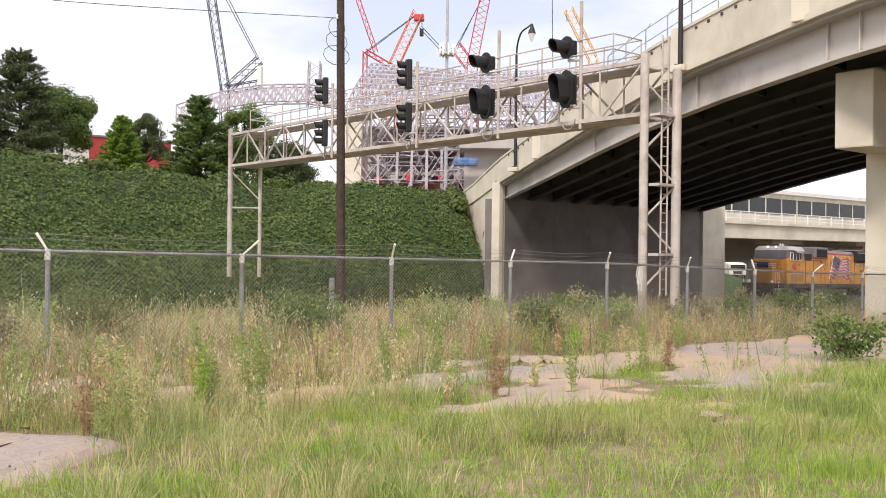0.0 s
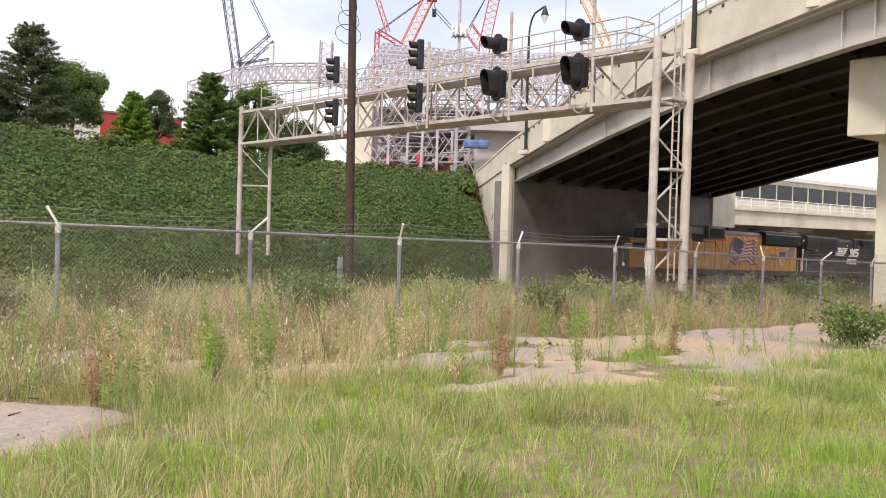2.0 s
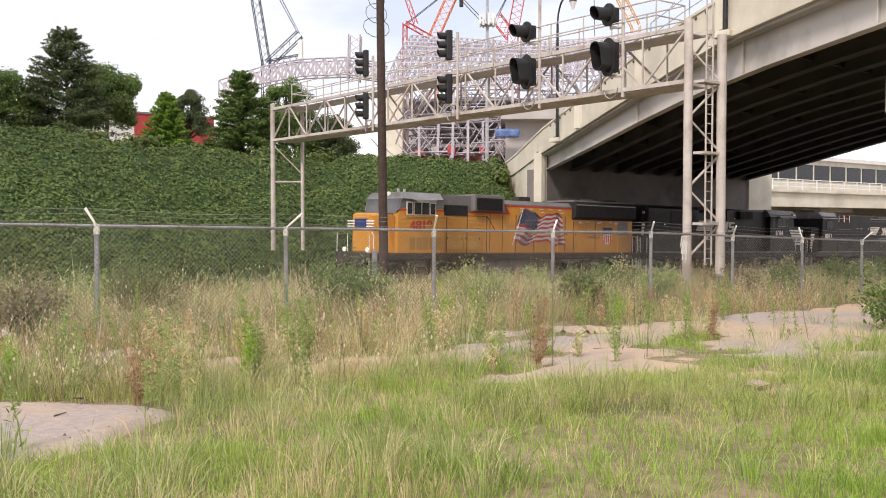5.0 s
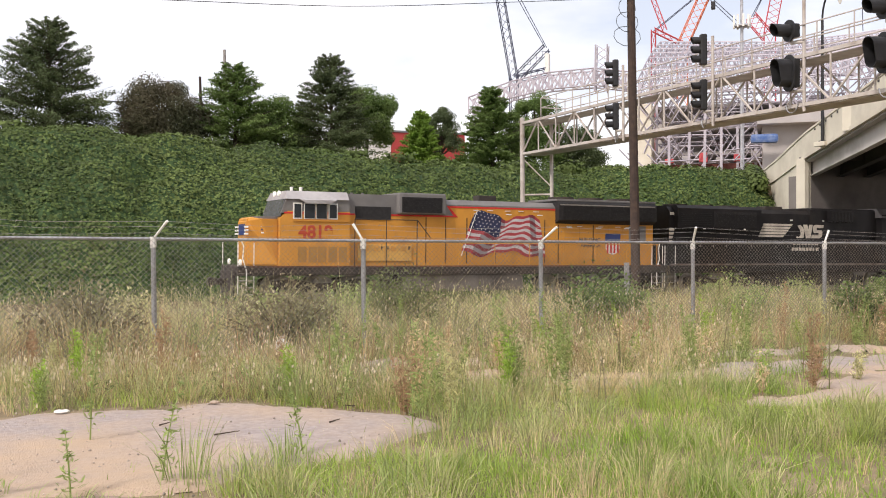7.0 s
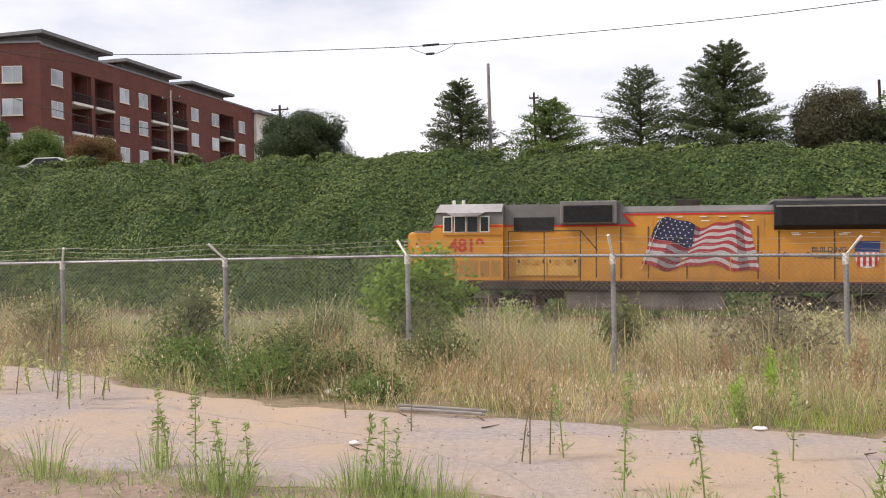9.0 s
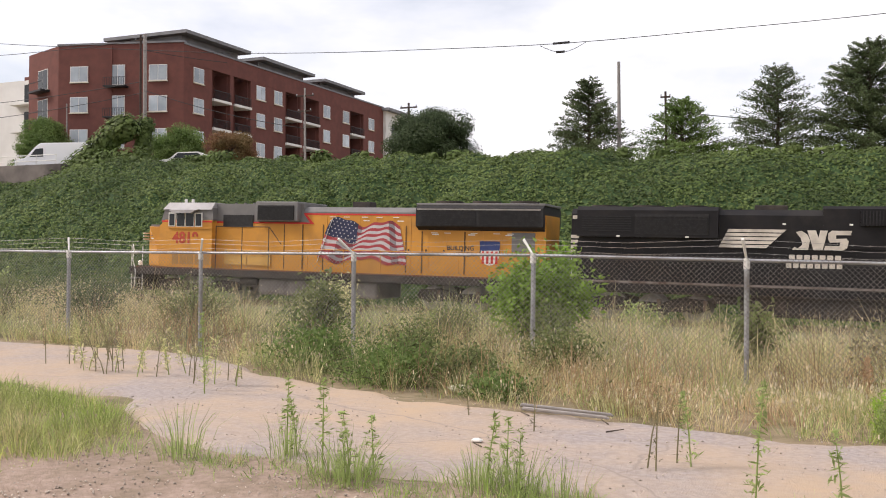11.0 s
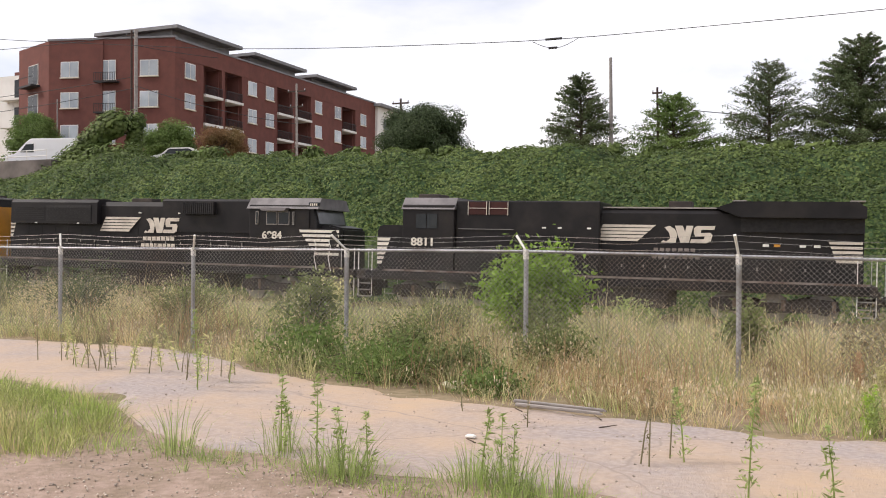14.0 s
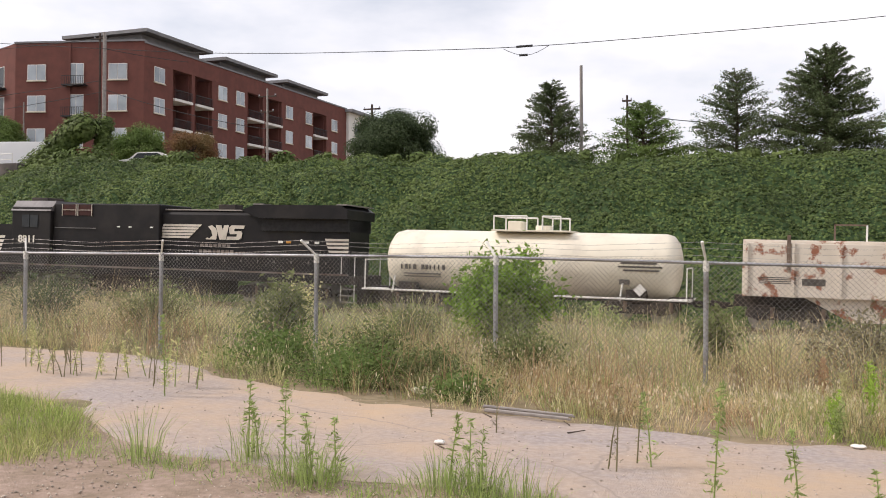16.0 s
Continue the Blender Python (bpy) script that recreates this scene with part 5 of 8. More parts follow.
def tank_car():
    """Local x 0 is the end of the sill."""
    e = tagged(empty("tank_car"), "cream tank wagon with rust streaks and white top railings", "tank wagon")
    n, seg = 24, []
    bm = bmesh.new()
    prof = [(0.85, 0.0), (0.88, 0.55), (0.98, 0.95), (1.18, 1.22), (1.5, 1.31), (12.65, 1.31), (12.95, 1.22), (13.15, 0.95), (13.25, 0.55), (13.28, 0.0)]
    rings = []
    for x, r in prof:
        rings.append([bm.verts.new((x, max(r, 0.01) * math.cos(2 * math.pi * i / n), 2.28 + max(r, 0.01) * math.sin(2 * math.pi * i / n))) for i in range(n)])
    for a, b in zip(rings, rings[1:]):
        for i in range(n):
            bm.faces.new((a[i], a[(i + 1) % n], b[(i + 1) % n], b[i]))
    bm.faces.new(rings[0])
    bm.faces.new(rings[-1])
    bmesh.ops.recalc_face_normals(bm, faces=bm.faces)
    part("tank", bm, "cream", e, smooth=True)
    part("sill", B(0.0, 13.7, -0.3, 0.3, 0.82, 1.1), "under", e)
    for s in (-1, 1):
        part("side_rail", R((0.1, s * 1.4, 1.0), (13.6, s * 1.4, 1.0), 0.04, 6), "white", e)
    for x in (0.0, 12.9):
        part("end_platform", B(x, x + 0.8, -1.4, 1.4, 0.96, 1.04), "white", e)
    for x in (0.15, 13.55):
        for s in (-1.4, 1.4):
            part("end_post", R((x, s, 1.0), (x, s, 2.25), 0.03, 6), "white", e)
        part("end_rail", R((x, -1.4, 2.25), (x, 1.4, 2.25), 0.03, 6), "white", e)
    for x in (2.0, 11.6):
        part("saddle", B(x - 0.4, x + 0.4, -1.1, 1.1, 0.9, 1.35), "under", e)
        truck(e, x + (0.1 if x < 5 else 0.1), 2, 1.78, 0.46)
        part("ladder", R((x - 0.6, -1.36, 0.9), (x - 0.5, -1.3, 1.6), 0.04, 6), "white", e)
    for x in (0.0, 13.7):
        coupler(e, x, -1 if x < 5 else 1)
    # top platform with railings and valve housing
    part("top_platform", B(5.6, 8.9, -1.0, 1.0, 3.57, 3.64, 0.01), "cream", e)
    part("valve_housing", B(6.15, 6.75, -0.45, 0.45, 3.60, 4.02, 0.06), "cream", e)
    part("manway", R((7.6, 0, 3.6), (7.6, 0, 3.85), 0.35, 14), "cream", e)
    for x0, x1 in ((5.7, 7.1), (7.75, 8.5)):
        for s in (-0.95, 0.95):
            part("top_rail", R((x0, s, 4.2), (x1, s, 4.2), 0.035, 6), "white", e)
            for x in (x0, x1):
                part("top_post", R((x, s, 3.6), (x, s, 4.2), 0.035, 6), "white", e)
        part("top_rail", R((x0, -0.95, 4.2), (x0, 0.95, 4.2), 0.035, 6), "white", e)
    # lettering as bars, hazard plates
    y = -1.30
    for i, w in enumerate((0.06, 0.12, 0.06, 0.14, 0.0, 0.14, 0.12, 0.05, 0.05, 0.05, 0.12)):
        if w:
            x = 1.75 + i * 0.185
            part("mark", B(x, x + w * 0.9, y - 0.03, y + 0.05, 1.90, 2.10), "dark_text", e)
    for k in range(2):
        part("mark", B(1.9, 3.5, -1.275, -1.2, 1.70 - 0.12 * k, 1.74 - 0.12 * k), "dark_text", e)
    for k, (a, b) in enumerate(((11.0, 12.4), (10.9, 12.6), (11.1, 12.5))):
        part("mark", B(a, b, -1.325, -1.28, 2.36 - 0.14 * k, 2.43 - 0.14 * k), "dark_text", e)
    part("placard_holder", B(10.95, 11.35, -1.24, -1.1, 1.55, 1.75), "dark_text", e)
    plate("hazard_diamond", [(11.5, 1.35), (11.75, 1.6), (12.0, 1.35), (11.75, 1.1)], -1.16, "white", e, "white hazard diamond")
    return e


def hopper_car():
    e = tagged(empty("hopper_car"), "dirty pale covered hopper wagon with rust blotches", "hopper wagon")
    part("body", B(0.0, 15.0, -1.5, 1.5, 1.3, 3.3, 0.03), "hopper", e)
    part("roof", B(0.0, 15.0, -1.3, 1.3, 3.3, 3.42, 0.03), "hopper", e)
    for x in np.arange(0.1, 15, 1.62):
        part("side_rib", B(x, x + 0.1, -1.58, -1.5, 1.3, 3.3), "hopper", e)
    for x in (3.2,):
        part("hatch_frame", B(x, x + 0.06, -0.6, -0.5, 3.4, 4.05), "rail", e)
        part("hatch_frame", B(x + 1.1, x + 1.16, -0.6, -0.5, 3.4, 4.05), "white", e)
        part("hatch_frame", B(x, x + 1.16, -0.6, -0.5, 4.0, 4.06), "rail", e)
    part("tie_strap", B(1.55, 1.68, -1.6, -1.52, 2.3, 3.6), "rail", e)
    for k in range(4):
        part("mark", B(0.6, 1.9, -1.51, -1.5, 1.9 - 0.07 * k + 0.1, 1.93 - 0.07 * k + 0.1), "dark_text", e)
    part("mark", B(2.1, 2.9, -1.51, -1.5, 1.75, 2.0), "dark_text", e)
    part("sill", B(-0.3, 15.3, -0.3, 0.3, 0.85, 1.3), "under", e)
    for x in (4.2, 10.0):
        bm = prism(bmesh.new(), [(x - 2, 1.3), (x + 2.2, 1.3), (x + 0.7, 0.45), (x - 0.4, 0.45)], -1.2, 1.2)
        part("discharge_chute", bm, "hopper", e)
    for x in (1.6, 13.4):
        truck(e, x, 2, 1.78, 0.46)
    coupler(e, -0.3, -1)
    return e


TRAIN_CARS = [(up_engine(), 0.0), (ns_engine_a(), 20.87), (ns_engine_b(), 41.55), (tank_car(), 61.8), (hopper_car(), 77.35)]

# ---- things beyond the bank ----
def lattice(bm, p, q, w, n, r):
    """A square lattice boom from p to q."""
    p, q = Vector(p), Vector(q)
    d = (q - p).normalized()
    u = d.cross(Vector((0, 1, 0))).normalized() * w / 2
    v = d.cross(u).normalized() * w / 2
    cs = [u + v, u - v, -u - v, -u + v]
    for c in cs:
        rod(bm, p + c, q + c, r, 4)
    for i in range(n):
        a, b = p.lerp(q, i / n), p.lerp(q, (i + 1) / n)
        for j in range(4):
            rod(bm, a + cs[j], b + cs[(j + 1) % 4], r * 0.6, 3)
    return bm


# a frame of reference that looks along the first view: x to the right, y ahead
AHEAD = pose(0, 0, 0, 0, 0, -40.5)


def stadium():
    e = tagged(empty("stadium", AHEAD), "half-built stadium of white steel lattice over grey concrete floors", "stadium")
    D = 190.0
    bm = bmesh.new()
    pts = [(-54, 30.4), (-45, 33.2), (-37, 34.6), (-28, 34.9), (-20, 33.6)]
    for dd in (0, 3.5):
        for (a, za), (b, zb) in zip(pts, pts[1:]):
            rod(bm, (a, D + dd, za), (b, D + dd, zb), 0.16, 4)
            rod(bm, (a, D + dd, za - 3.4), (b, D + dd, zb - 3.4), 0.16, 4)
            for i in range(4):
                f, g = i / 4, (i + 1) / 4
                p0, p1 = Vector((a, D + dd, za)).lerp(Vector((b, D + dd, zb)), f), Vector((a, D + dd, za)).lerp(Vector((b, D + dd, zb)), g)
                dn = Vector((0, 0, -3.4))
                rod(bm, p0, p1 + dn, 0.2, 3)
                rod(bm, p0 + dn, p1, 0.2, 3)
                rod(bm, p0, p0 + dn, 0.2, 3)
    part("arch_truss", bm, "stad", e, "grey-white steel arch truss")["kind"] = "stuff"
    part("truss_tower", lattice(bmesh.new(), (-26.5, D, 30), (-26.2, D, 39.3), 2.3, 6, 0.15), "stad", e)
    # sloping roof space frame
    nx, ny = 42, 8
    bm = bmesh.new()
    def node(i, j, low):
        u, v = i / nx, j / ny
        x = -19.8 + 53 * u + (3.0 * v)
        front = 30.8 + 5.2 * max(0, u - 0.62) / 0.38
        top = float(np.interp(u, [0, 0.25, 0.5, 0.75, 1], [44.3, 43.4, 42.4, 43.2, 44.6]))
        return Vector((x + (0.9 if low else 0), D + 26 * v, front + (top - front) * v + 1.0 * math.sin(v * 3.1) - (2.0 if low else 0)))
    for i in range(nx + 1):
        for j in range(ny + 1):
            p = node(i, j, False)
            if i < nx:
                rod(bm, p, node(i + 1, j, False), 0.17, 3)
                rod(bm, node(i, j, True), node(i + 1, j, True), 0.17, 3)
            if j < ny:
                rod(bm, p, node(i, j + 1, False), 0.18, 3)
                if i % 2 == 0:
                    rod(bm, node(i, j, True), node(i, j + 1, True), 0.12, 3)
                    rod(bm, node(i, j, True), node(i, j + 1, False), 0.16, 3)
            rod(bm, p, node(i, j, True), 0.13, 3)
            if i < nx:
                rod(bm, node(i, j, True), node(i + 1, j, False), 0.13, 3)
    part("roof_frame", bm, "stad", e, "white steel roof space frame")
    rr = random.Random(5)
    # facade frames
    for k in range(15):
        x = -19 + 3.1 * k
        dd = rr.uniform(-3, 6)
        part("steel_column", beam(bmesh.new(), (x, D - 4 + dd, 6), (x + rr.uniform(-0.5, 0.5), D - 4 + dd, rr.choice((22, 28, 31))), 0.5, 0.5), "stad", e)
    bm = bmesh.new()
    for k in range(330):
        x = -19 + rr.random() * 50
        z = 12 + rr.random() * 18
        s = rr.choice((-1, 1))
        dd = rr.uniform(-4, 14)
        rod(bm, (x, D + dd, z), (x + s * rr.uniform(2, 4.5), D + dd, z + rr.uniform(3, 6)), 0.13, 4)
    for k in range(110):
        z = 12 + rr.random() * 20
        x = -19 + rr.random() * 40
        dd = rr.uniform(-4, 14)
        rod(bm, (x, D + dd, z), (x + rr.uniform(5, 12), D + dd, z + rr.uniform(-0.4, 0.4)), 0.16, 4)
    part("bracing", bm, "stad", e)["kind"] = "stuff"
    for z in (12.5, 17.5, 22.5, 27):
        part("floor_slab", B(-17, 34, D + 8, D + 30, z, z + 0.6), "stad_grey", e)
    part("rear_wall", B(-18, 36, D + 30, D + 31, 0, 29), "stad_grey", e, "grey unfinished concrete wall")
    part("tan_wall", B(-20, -16.5, D - 2, D + 6, 4, 27), "concrete", e, "tan concrete stair tower")
    part("red_band", B(-14, 10, D + 2, D + 3, 13.2, 15.2), "brick", e, "dark red facade band")
    part("canopy", B(3, 18, D - 8, D + 6, 21.5, 23.8, 0.1), "stad_grey", e)
    part("canopy_wall", B(4, 18, D - 4, D + 6, 10, 21.5), "stad_grey", e)
    part("blue_tarp", B(1.8, 6.6, D - 9, D - 7, 18.0, 19.6, 0.5), mat("tarp_blue", (0.05, 0.11, 0.30), (0.16, 0.22, 0.38), 1.2, 0.7), e, "crumpled blue tarpaulin")
    for k in range(9):
        part("pallet", B(-14 + k * 3.2, -12.4 + k * 3.2, D - 1, D + 1, 15.4, 16.2 + 0.5 * (k % 3), 0.1), "stad_grey" if k % 2 else "crane_red", e)
    return e


stadium()


def crane(name, col, booms, ropes, w, label):
    e = tagged(empty(name, AHEAD), label, "crane", "cranes over the stadium")
    D = 232.0
    k = D / 1672
    def P(x, y):
        return Vector(((x - 784) * k, D, 1.75 + (443 + 0.0117 * (x - 784) - y) * k))
    for (a, b, n) in booms:
        part("boom", lattice(bmesh.new(), P(*a), P(*b), w, n, 0.12), col, e)
    for a, b in ropes:
        part("rope", R(P(*a), P(*b), 0.09, 4), "crane_blue", e)
    return e, P


c, P = crane("lattice_crane", "crane_blue", [((395, 160), (357, -70), 16), ((398, 158), (455, 106), 5), ((398, 159), (456, 149), 5), ((394, 150), (395, 400), 10)], [((455, 106), (390, -20)), ((452, 106), (384, -20)), ((456, 148), (458, 108))], 1.9, "dark blue-grey lattice crane leaning over the stadium")
part("counterweight", B(P(456, 0).x - 0.5, P(456, 0).x + 0.5, 231, 233, P(0, 146).z, P(0, 112).z), "white", c)
c, P = crane("lattice_crane", "crane_orange", [((690, 122), (735, 22), 9), ((690, 122), (690, 400), 8)], [((733, 24), (642, 92)), ((735, 24), (648, 90)), ((742, 30), (742, 48))], 2.4, "orange-red lattice crane with a hook block")
part("boom_head", B(P(728, 0).x, P(746, 0).x, 231, 233, P(0, 28).z, P(0, 17).z, 0.2), "crane_red", c)
part("hook_block", B(P(738, 0).x, P(745, 0).x, 231.4, 232.6, P(0, 55).z, P(0, 42).z, 0.2), "black", c)
crane("lattice_crane", "crane_red", [((642, 90), (690, 118), 4), ((661, 92), (618, -30), 10), ((642, 90), (640, 400), 9)], [], 1.0, "slim red lattice crane jib")
crane("lattice_crane", "crane_red", [((832, 110), (860, -40), 14), ((802, 82), (828, 116), 4), ((832, 110), (832, 400), 8)], [((803, 82), (842, 10)), ((806, 82), (846, 0)), ((737, 48), (778, 92)), ((741, 46), (783, 90))], 2.5, "tall red lattice crane with luffing jib")
crane("lattice_crane", "crane_yellow", [((1046, 104), (1001, 16), 8), ((1046, 104), (1050, 400), 8)], [((998, 18), (999, 38)), ((972, -20), (975, 120))], 2.0, "yellow-orange lattice crane behind the bridge")


def phone_mast():
    e = tagged(empty("phone_mast", AHEAD), "slim grey phone mast with white panel antennas", "mast")
    D = 150.0
    k = D / 1672
    x = 3 * k
    part("pole", R((x, D, 4), (x, D, 44), 0.35, 10, 0.2), "galv", e)
    z = 1.75 + (443 - 88) * k
    part("platform", R((x, D, z - 0.8), (x, D, z - 0.6), 1.3, 12), "galv", e)
    for a in range(9):
        an = a * 0.7
        c = (x + 1.2 * math.cos(an), D + 1.2 * math.sin(an))
        part("antenna", B(c[0] - 0.15, c[0] + 0.15, c[1] - 0.1, c[1] + 0.1, z - 1.0, z + 0.9, 0.03), "white", e)


phone_mast()


def red_building():
    e = tagged(empty("low_building"), "low red and white building half hidden by trees", "building")
    part("wall", B(34.4, 43, 95, 106, 6, 12.75, 0.03), mat("red_wall", (0.42, 0.06, 0.055), (0.36, 0.05, 0.05), 0.5, 0.8), e)
    part("white_wall", B(31.6, 34.4, 95.1, 106, 6, 12.6, 0.03), "render_white", e)
    part("roof_edge", B(34.3, 43.1, 94.9, 106.1, 12.75, 12.95), "roof", e)


red_building()


def window(e, at, along, out, w, h, z, glass="pale_glass"):
    """A framed window on a wall: at, the wall point; along and out, unit vectors."""
    def quad_box(a0, a1, o0, o1, z0, z1):
        bm = bmesh.new()
        v = [bm.verts.new((at.x + along.x * a + out.x * o, at.y + along.y * a + out.y * o, zz)) for zz in (z0, z1) for a, o in ((a0, o0), (a1, o0), (a1, o1), (a0, o1))]
        for f in ((0, 1, 2, 3), (4, 5, 6, 7), (0, 1, 5, 4), (1, 2, 6, 5), (2, 3, 7, 6), (3, 0, 4, 7)):
            bm.faces.new([v[i] for i in f])
        bmesh.ops.recalc_face_normals(bm, faces=bm.faces)
        return bm
    fr = part("window", quad_box(-w / 2, w / 2, -0.05, 0.06, z - h / 2, z + h / 2), "render_white", e)
    n = 2
    for i in range(n):
        a0 = -w / 2 + 0.07 + i * (w - 0.07) / n
        part("pane", quad_box(a0, a0 + (w - 0.07) / n - 0.07, 0.0, 0.075, z - h / 2 + 0.07, z + h / 2 - 0.07), glass, fr)
    part("sill", quad_box(-w / 2 - 0.08, w / 2 + 0.08, 0.0, 0.14, z - h / 2 - 0.1, z - h / 2), "concrete", fr)
    return quad_box


def apartment_block():
    e = tagged(empty("apartment_block"), "four-storey red brick apartment block with white balconies and flat overhanging roofs", "apartment block")
    X, Y0, Y1, ZB, ZT = -63.6, 78.3, 123.0, 8.0, 23.6
    rows = (20.75, 17.55, 14.15)
    bays = [(83.0, 86.2), (86.8, 90.0), (97.2, 100.6), (101.2, 105.0), (113.2, 117.0)]
    # wall towards the tracks, in piers between the balcony bays
    edges = [Y0] + [v for b in bays for v in b] + [Y1]
    for a, b in zip(edges[0::2], edges[1::2]):
        part("wall", B(X - 0.4, X, a, b, ZB, ZT), "brick", e)
    part("parapet", B(X - 0.4, X + 0.02, Y0, Y1, 21.8, ZT + 0.02), "brick", e)
    part("coping", B(X - 0.5, X + 0.1, Y0, Y1, ZT + 0.02, ZT + 0.2), "roof", e)
    part("inner_wall", B(X - 2.4, X - 2.0, Y0 + 1, Y1, ZB, ZT - 0.3), "brick", e)
    for a, b in bays:
        for s in (a, b):
            part("bay_side", B(X - 2.0, X - 0.4, s - 0.12, s + 0.12, ZB, 21.8), "brick", e)
        for z in (18.75, 15.65, 12.55):
            bal = part("balcony", B(X - 2.0, X + 0.25, a + 0.02, b - 0.02, z - 0.28, z), "render_white", e, "white balcony slab")
            part("balcony_rail", B(X + 0.12, X + 0.16, a + 0.05, b - 0.05, z + 0.92, z + 0.98), "black", bal)
            bm = bmesh.new()
            for y in np.arange(a + 0.1, b, 0.16):
                box(bm, X + 0.12, X + 0.15, y, y + 0.03, z, z + 0.95)
            part("baluster_row", bm, "black", bal)["kind"] = "stuff"
            part("balcony_door", B(X - 2.0, X - 1.95, a + 0.7, b - 0.8, z, z + 2.2), "glass", e)
    for y in (80.7, 92.0, 95.6, 106.9, 112.0, 119.3):
        for z in rows:
            window(e, Vector((X, y, 0)), Vector((0, 1, 0)), Vector((1, 0, 0)), 1.7, 1.6, z)
    # gable wall towards the camera
    A, C, L2 = Vector((-77.1, 74.8, 0)), Vector((X, Y0, 0)), Vector((-84.0, 77.3, 0))
    def skew_wall(name, p, q, z0, z1, t, m):
        d = (q - p).normalized()
        n = Vector((-d.y, d.x, 0)) * t
        bm = bmesh.new()
        v = [bm.verts.new((c.x, c.y, z)) for z in (z0, z1) for c in (p, q, q + n, p + n)]
        for f in ((0, 1, 2, 3), (4, 5, 6, 7), (0, 1, 5, 4), (1, 2, 6, 5), (2, 3, 7, 6), (3, 0, 4, 7)):
            bm.faces.new([v[i] for i in f])
        bmesh.ops.recalc_face_normals(bm, faces=bm.faces)
        return part(name, bm, m, e)
    skew_wall("wall", A, C, ZB, ZT + 0.2, 0.4, "brick")
    skew_wall("wall", L2, A, ZB, ZT + 0.2, 0.4, "brick")
    skew_wall("coping", A - Vector((0.1, 0.1, 0)), C + Vector((0.1, -0.1, 0)), ZT + 0.2, ZT + 0.38, 0.6, "roof")
    skew_wall("pilaster", A.lerp(C, 0.42) + Vector((0, -0.15, 0)), A.lerp(C, 0.44) + Vector((0, -0.15, 0)), ZB, ZT, 0.2, "brick")
    part("rear_mass", B(-92, X - 2.4, 84, Y1, ZB, ZT - 0.4), "brick", e)
    d1 = (C - A).normalized()
    o1 = Vector((d1.y, -d1.x, 0))
    for f in (0.17, 0.48, 0.80):
        for z in rows:
            qb = window(e, A.lerp(C, f), d1, o1, 1.6 if f == 0.48 else 2.0, 1.65 if f != 0.48 else 2.1, z - (0.0 if f != 0.48 else 0.15))
            if f == 0.48 and z > 15:
                s = part("balconette", qb(-1.2, 1.2, 0.0, 0.9, z - 1.5, z - 1.35), "black", e)
                part("balconette_rail", qb(-1.2, 1.2, 0.84, 0.9, z - 0.55, z - 0.5), "black", s)
                for k in range(13):
                    part("baluster", qb(-1.2 + 0.19 * k, -1.17 + 0.19 * k, 0.85, 0.88, z - 1.35, z - 0.5), "black", s)
    d2 = (A - L2).normalized()
    o2 = Vector((d2.y, -d2.x, 0))
    for z in rows:
        qb = window(e, L2.lerp(A, 0.5), d2, o2, 2.4, 2.2, z - 0.1, "glass")
        s = part("balconette", qb(-1.6, 1.6, 0.0, 1.0, z - 1.5, z - 1.3), "black", e)
        part("balconette_rail", qb(-1.6, 1.6, 0.9, 0.98, z - 0.5, z - 0.44), "black", s)
    # set-back top rooms with overhanging flat roofs
    for (x0, y0, y1, z1) in ((-74, 79, 90.5, 25.0), (-72, 93, 104.5, 24.9), (-72, 107, 118, 24.8)):
        part("roof_room", B(x0, X - 1.6, y0 + 0.8, y1 - 0.8, ZT - 0.4, z1), "roof", e)
        part("roof_slab", B(x0 - 1, X - 0.3, y0, y1, z1, z1 + 0.35), "roof", e, "grey overhanging roof slab")
    part("white_wing", B(-75, X + 0.4, Y1, Y1 + 16, ZB, 23.2), "render_white", e, "white rendered end wing")
    part("white_wing_roof", B(-76, X + 1.2, Y1 - 0.5, Y1 + 16.5, 23.2, 23.6), "roof", e)
    for z in rows:
        window(e, Vector((X + 0.4, Y1 + 3, 0)), Vector((0, 1, 0)), Vector((1, 0, 0)), 2.4, 1.9, z, "glass")
    part("pale_wing", B(-110, -85.5, 82, 100, ZB, 22.3), "render_white", e, "pale rendered wing")
    for z in rows:
        window(e, Vector((-88.5, 82, 0)), Vector((1, 0, 0)), Vector((0, -1, 0)), 2.6, 2.2, z, "glass")
        part("wing_balcony", B(-91, -86, 80.8, 82, z - 1.5, z - 1.3), "render_white", e)
    return e


apartment_block()


def road_on_the_bank():
    tagged(part("retaining_wall", B(-80, -57.0, 55.6, 56.4, 4, 8.95, 0.04), "wall_stained"), "dark stained retaining wall of the upper road", "wall", kind="structure")
    tagged(part("upper_road", B(-110, -50, 56.4, 66, 8.0, 8.6), "asphalt"), "asphalt road on top of the bank", "road", kind="structure")
    e = tagged(empty("guard_rail"), "thin white guard rail along the upper road", "railing")
    for z in (9.3, 9.75):
        part("rail", R((-79, 56.1, z), (-58, 56.1, z), 0.035, 6), "white", e)
    for x in np.arange(-79, -57.9, 2.1):
        part("post", R((x, 56.1, 8.9), (x, 56.1, 9.8), 0.035, 6), "white", e)


road_on_the_bank()


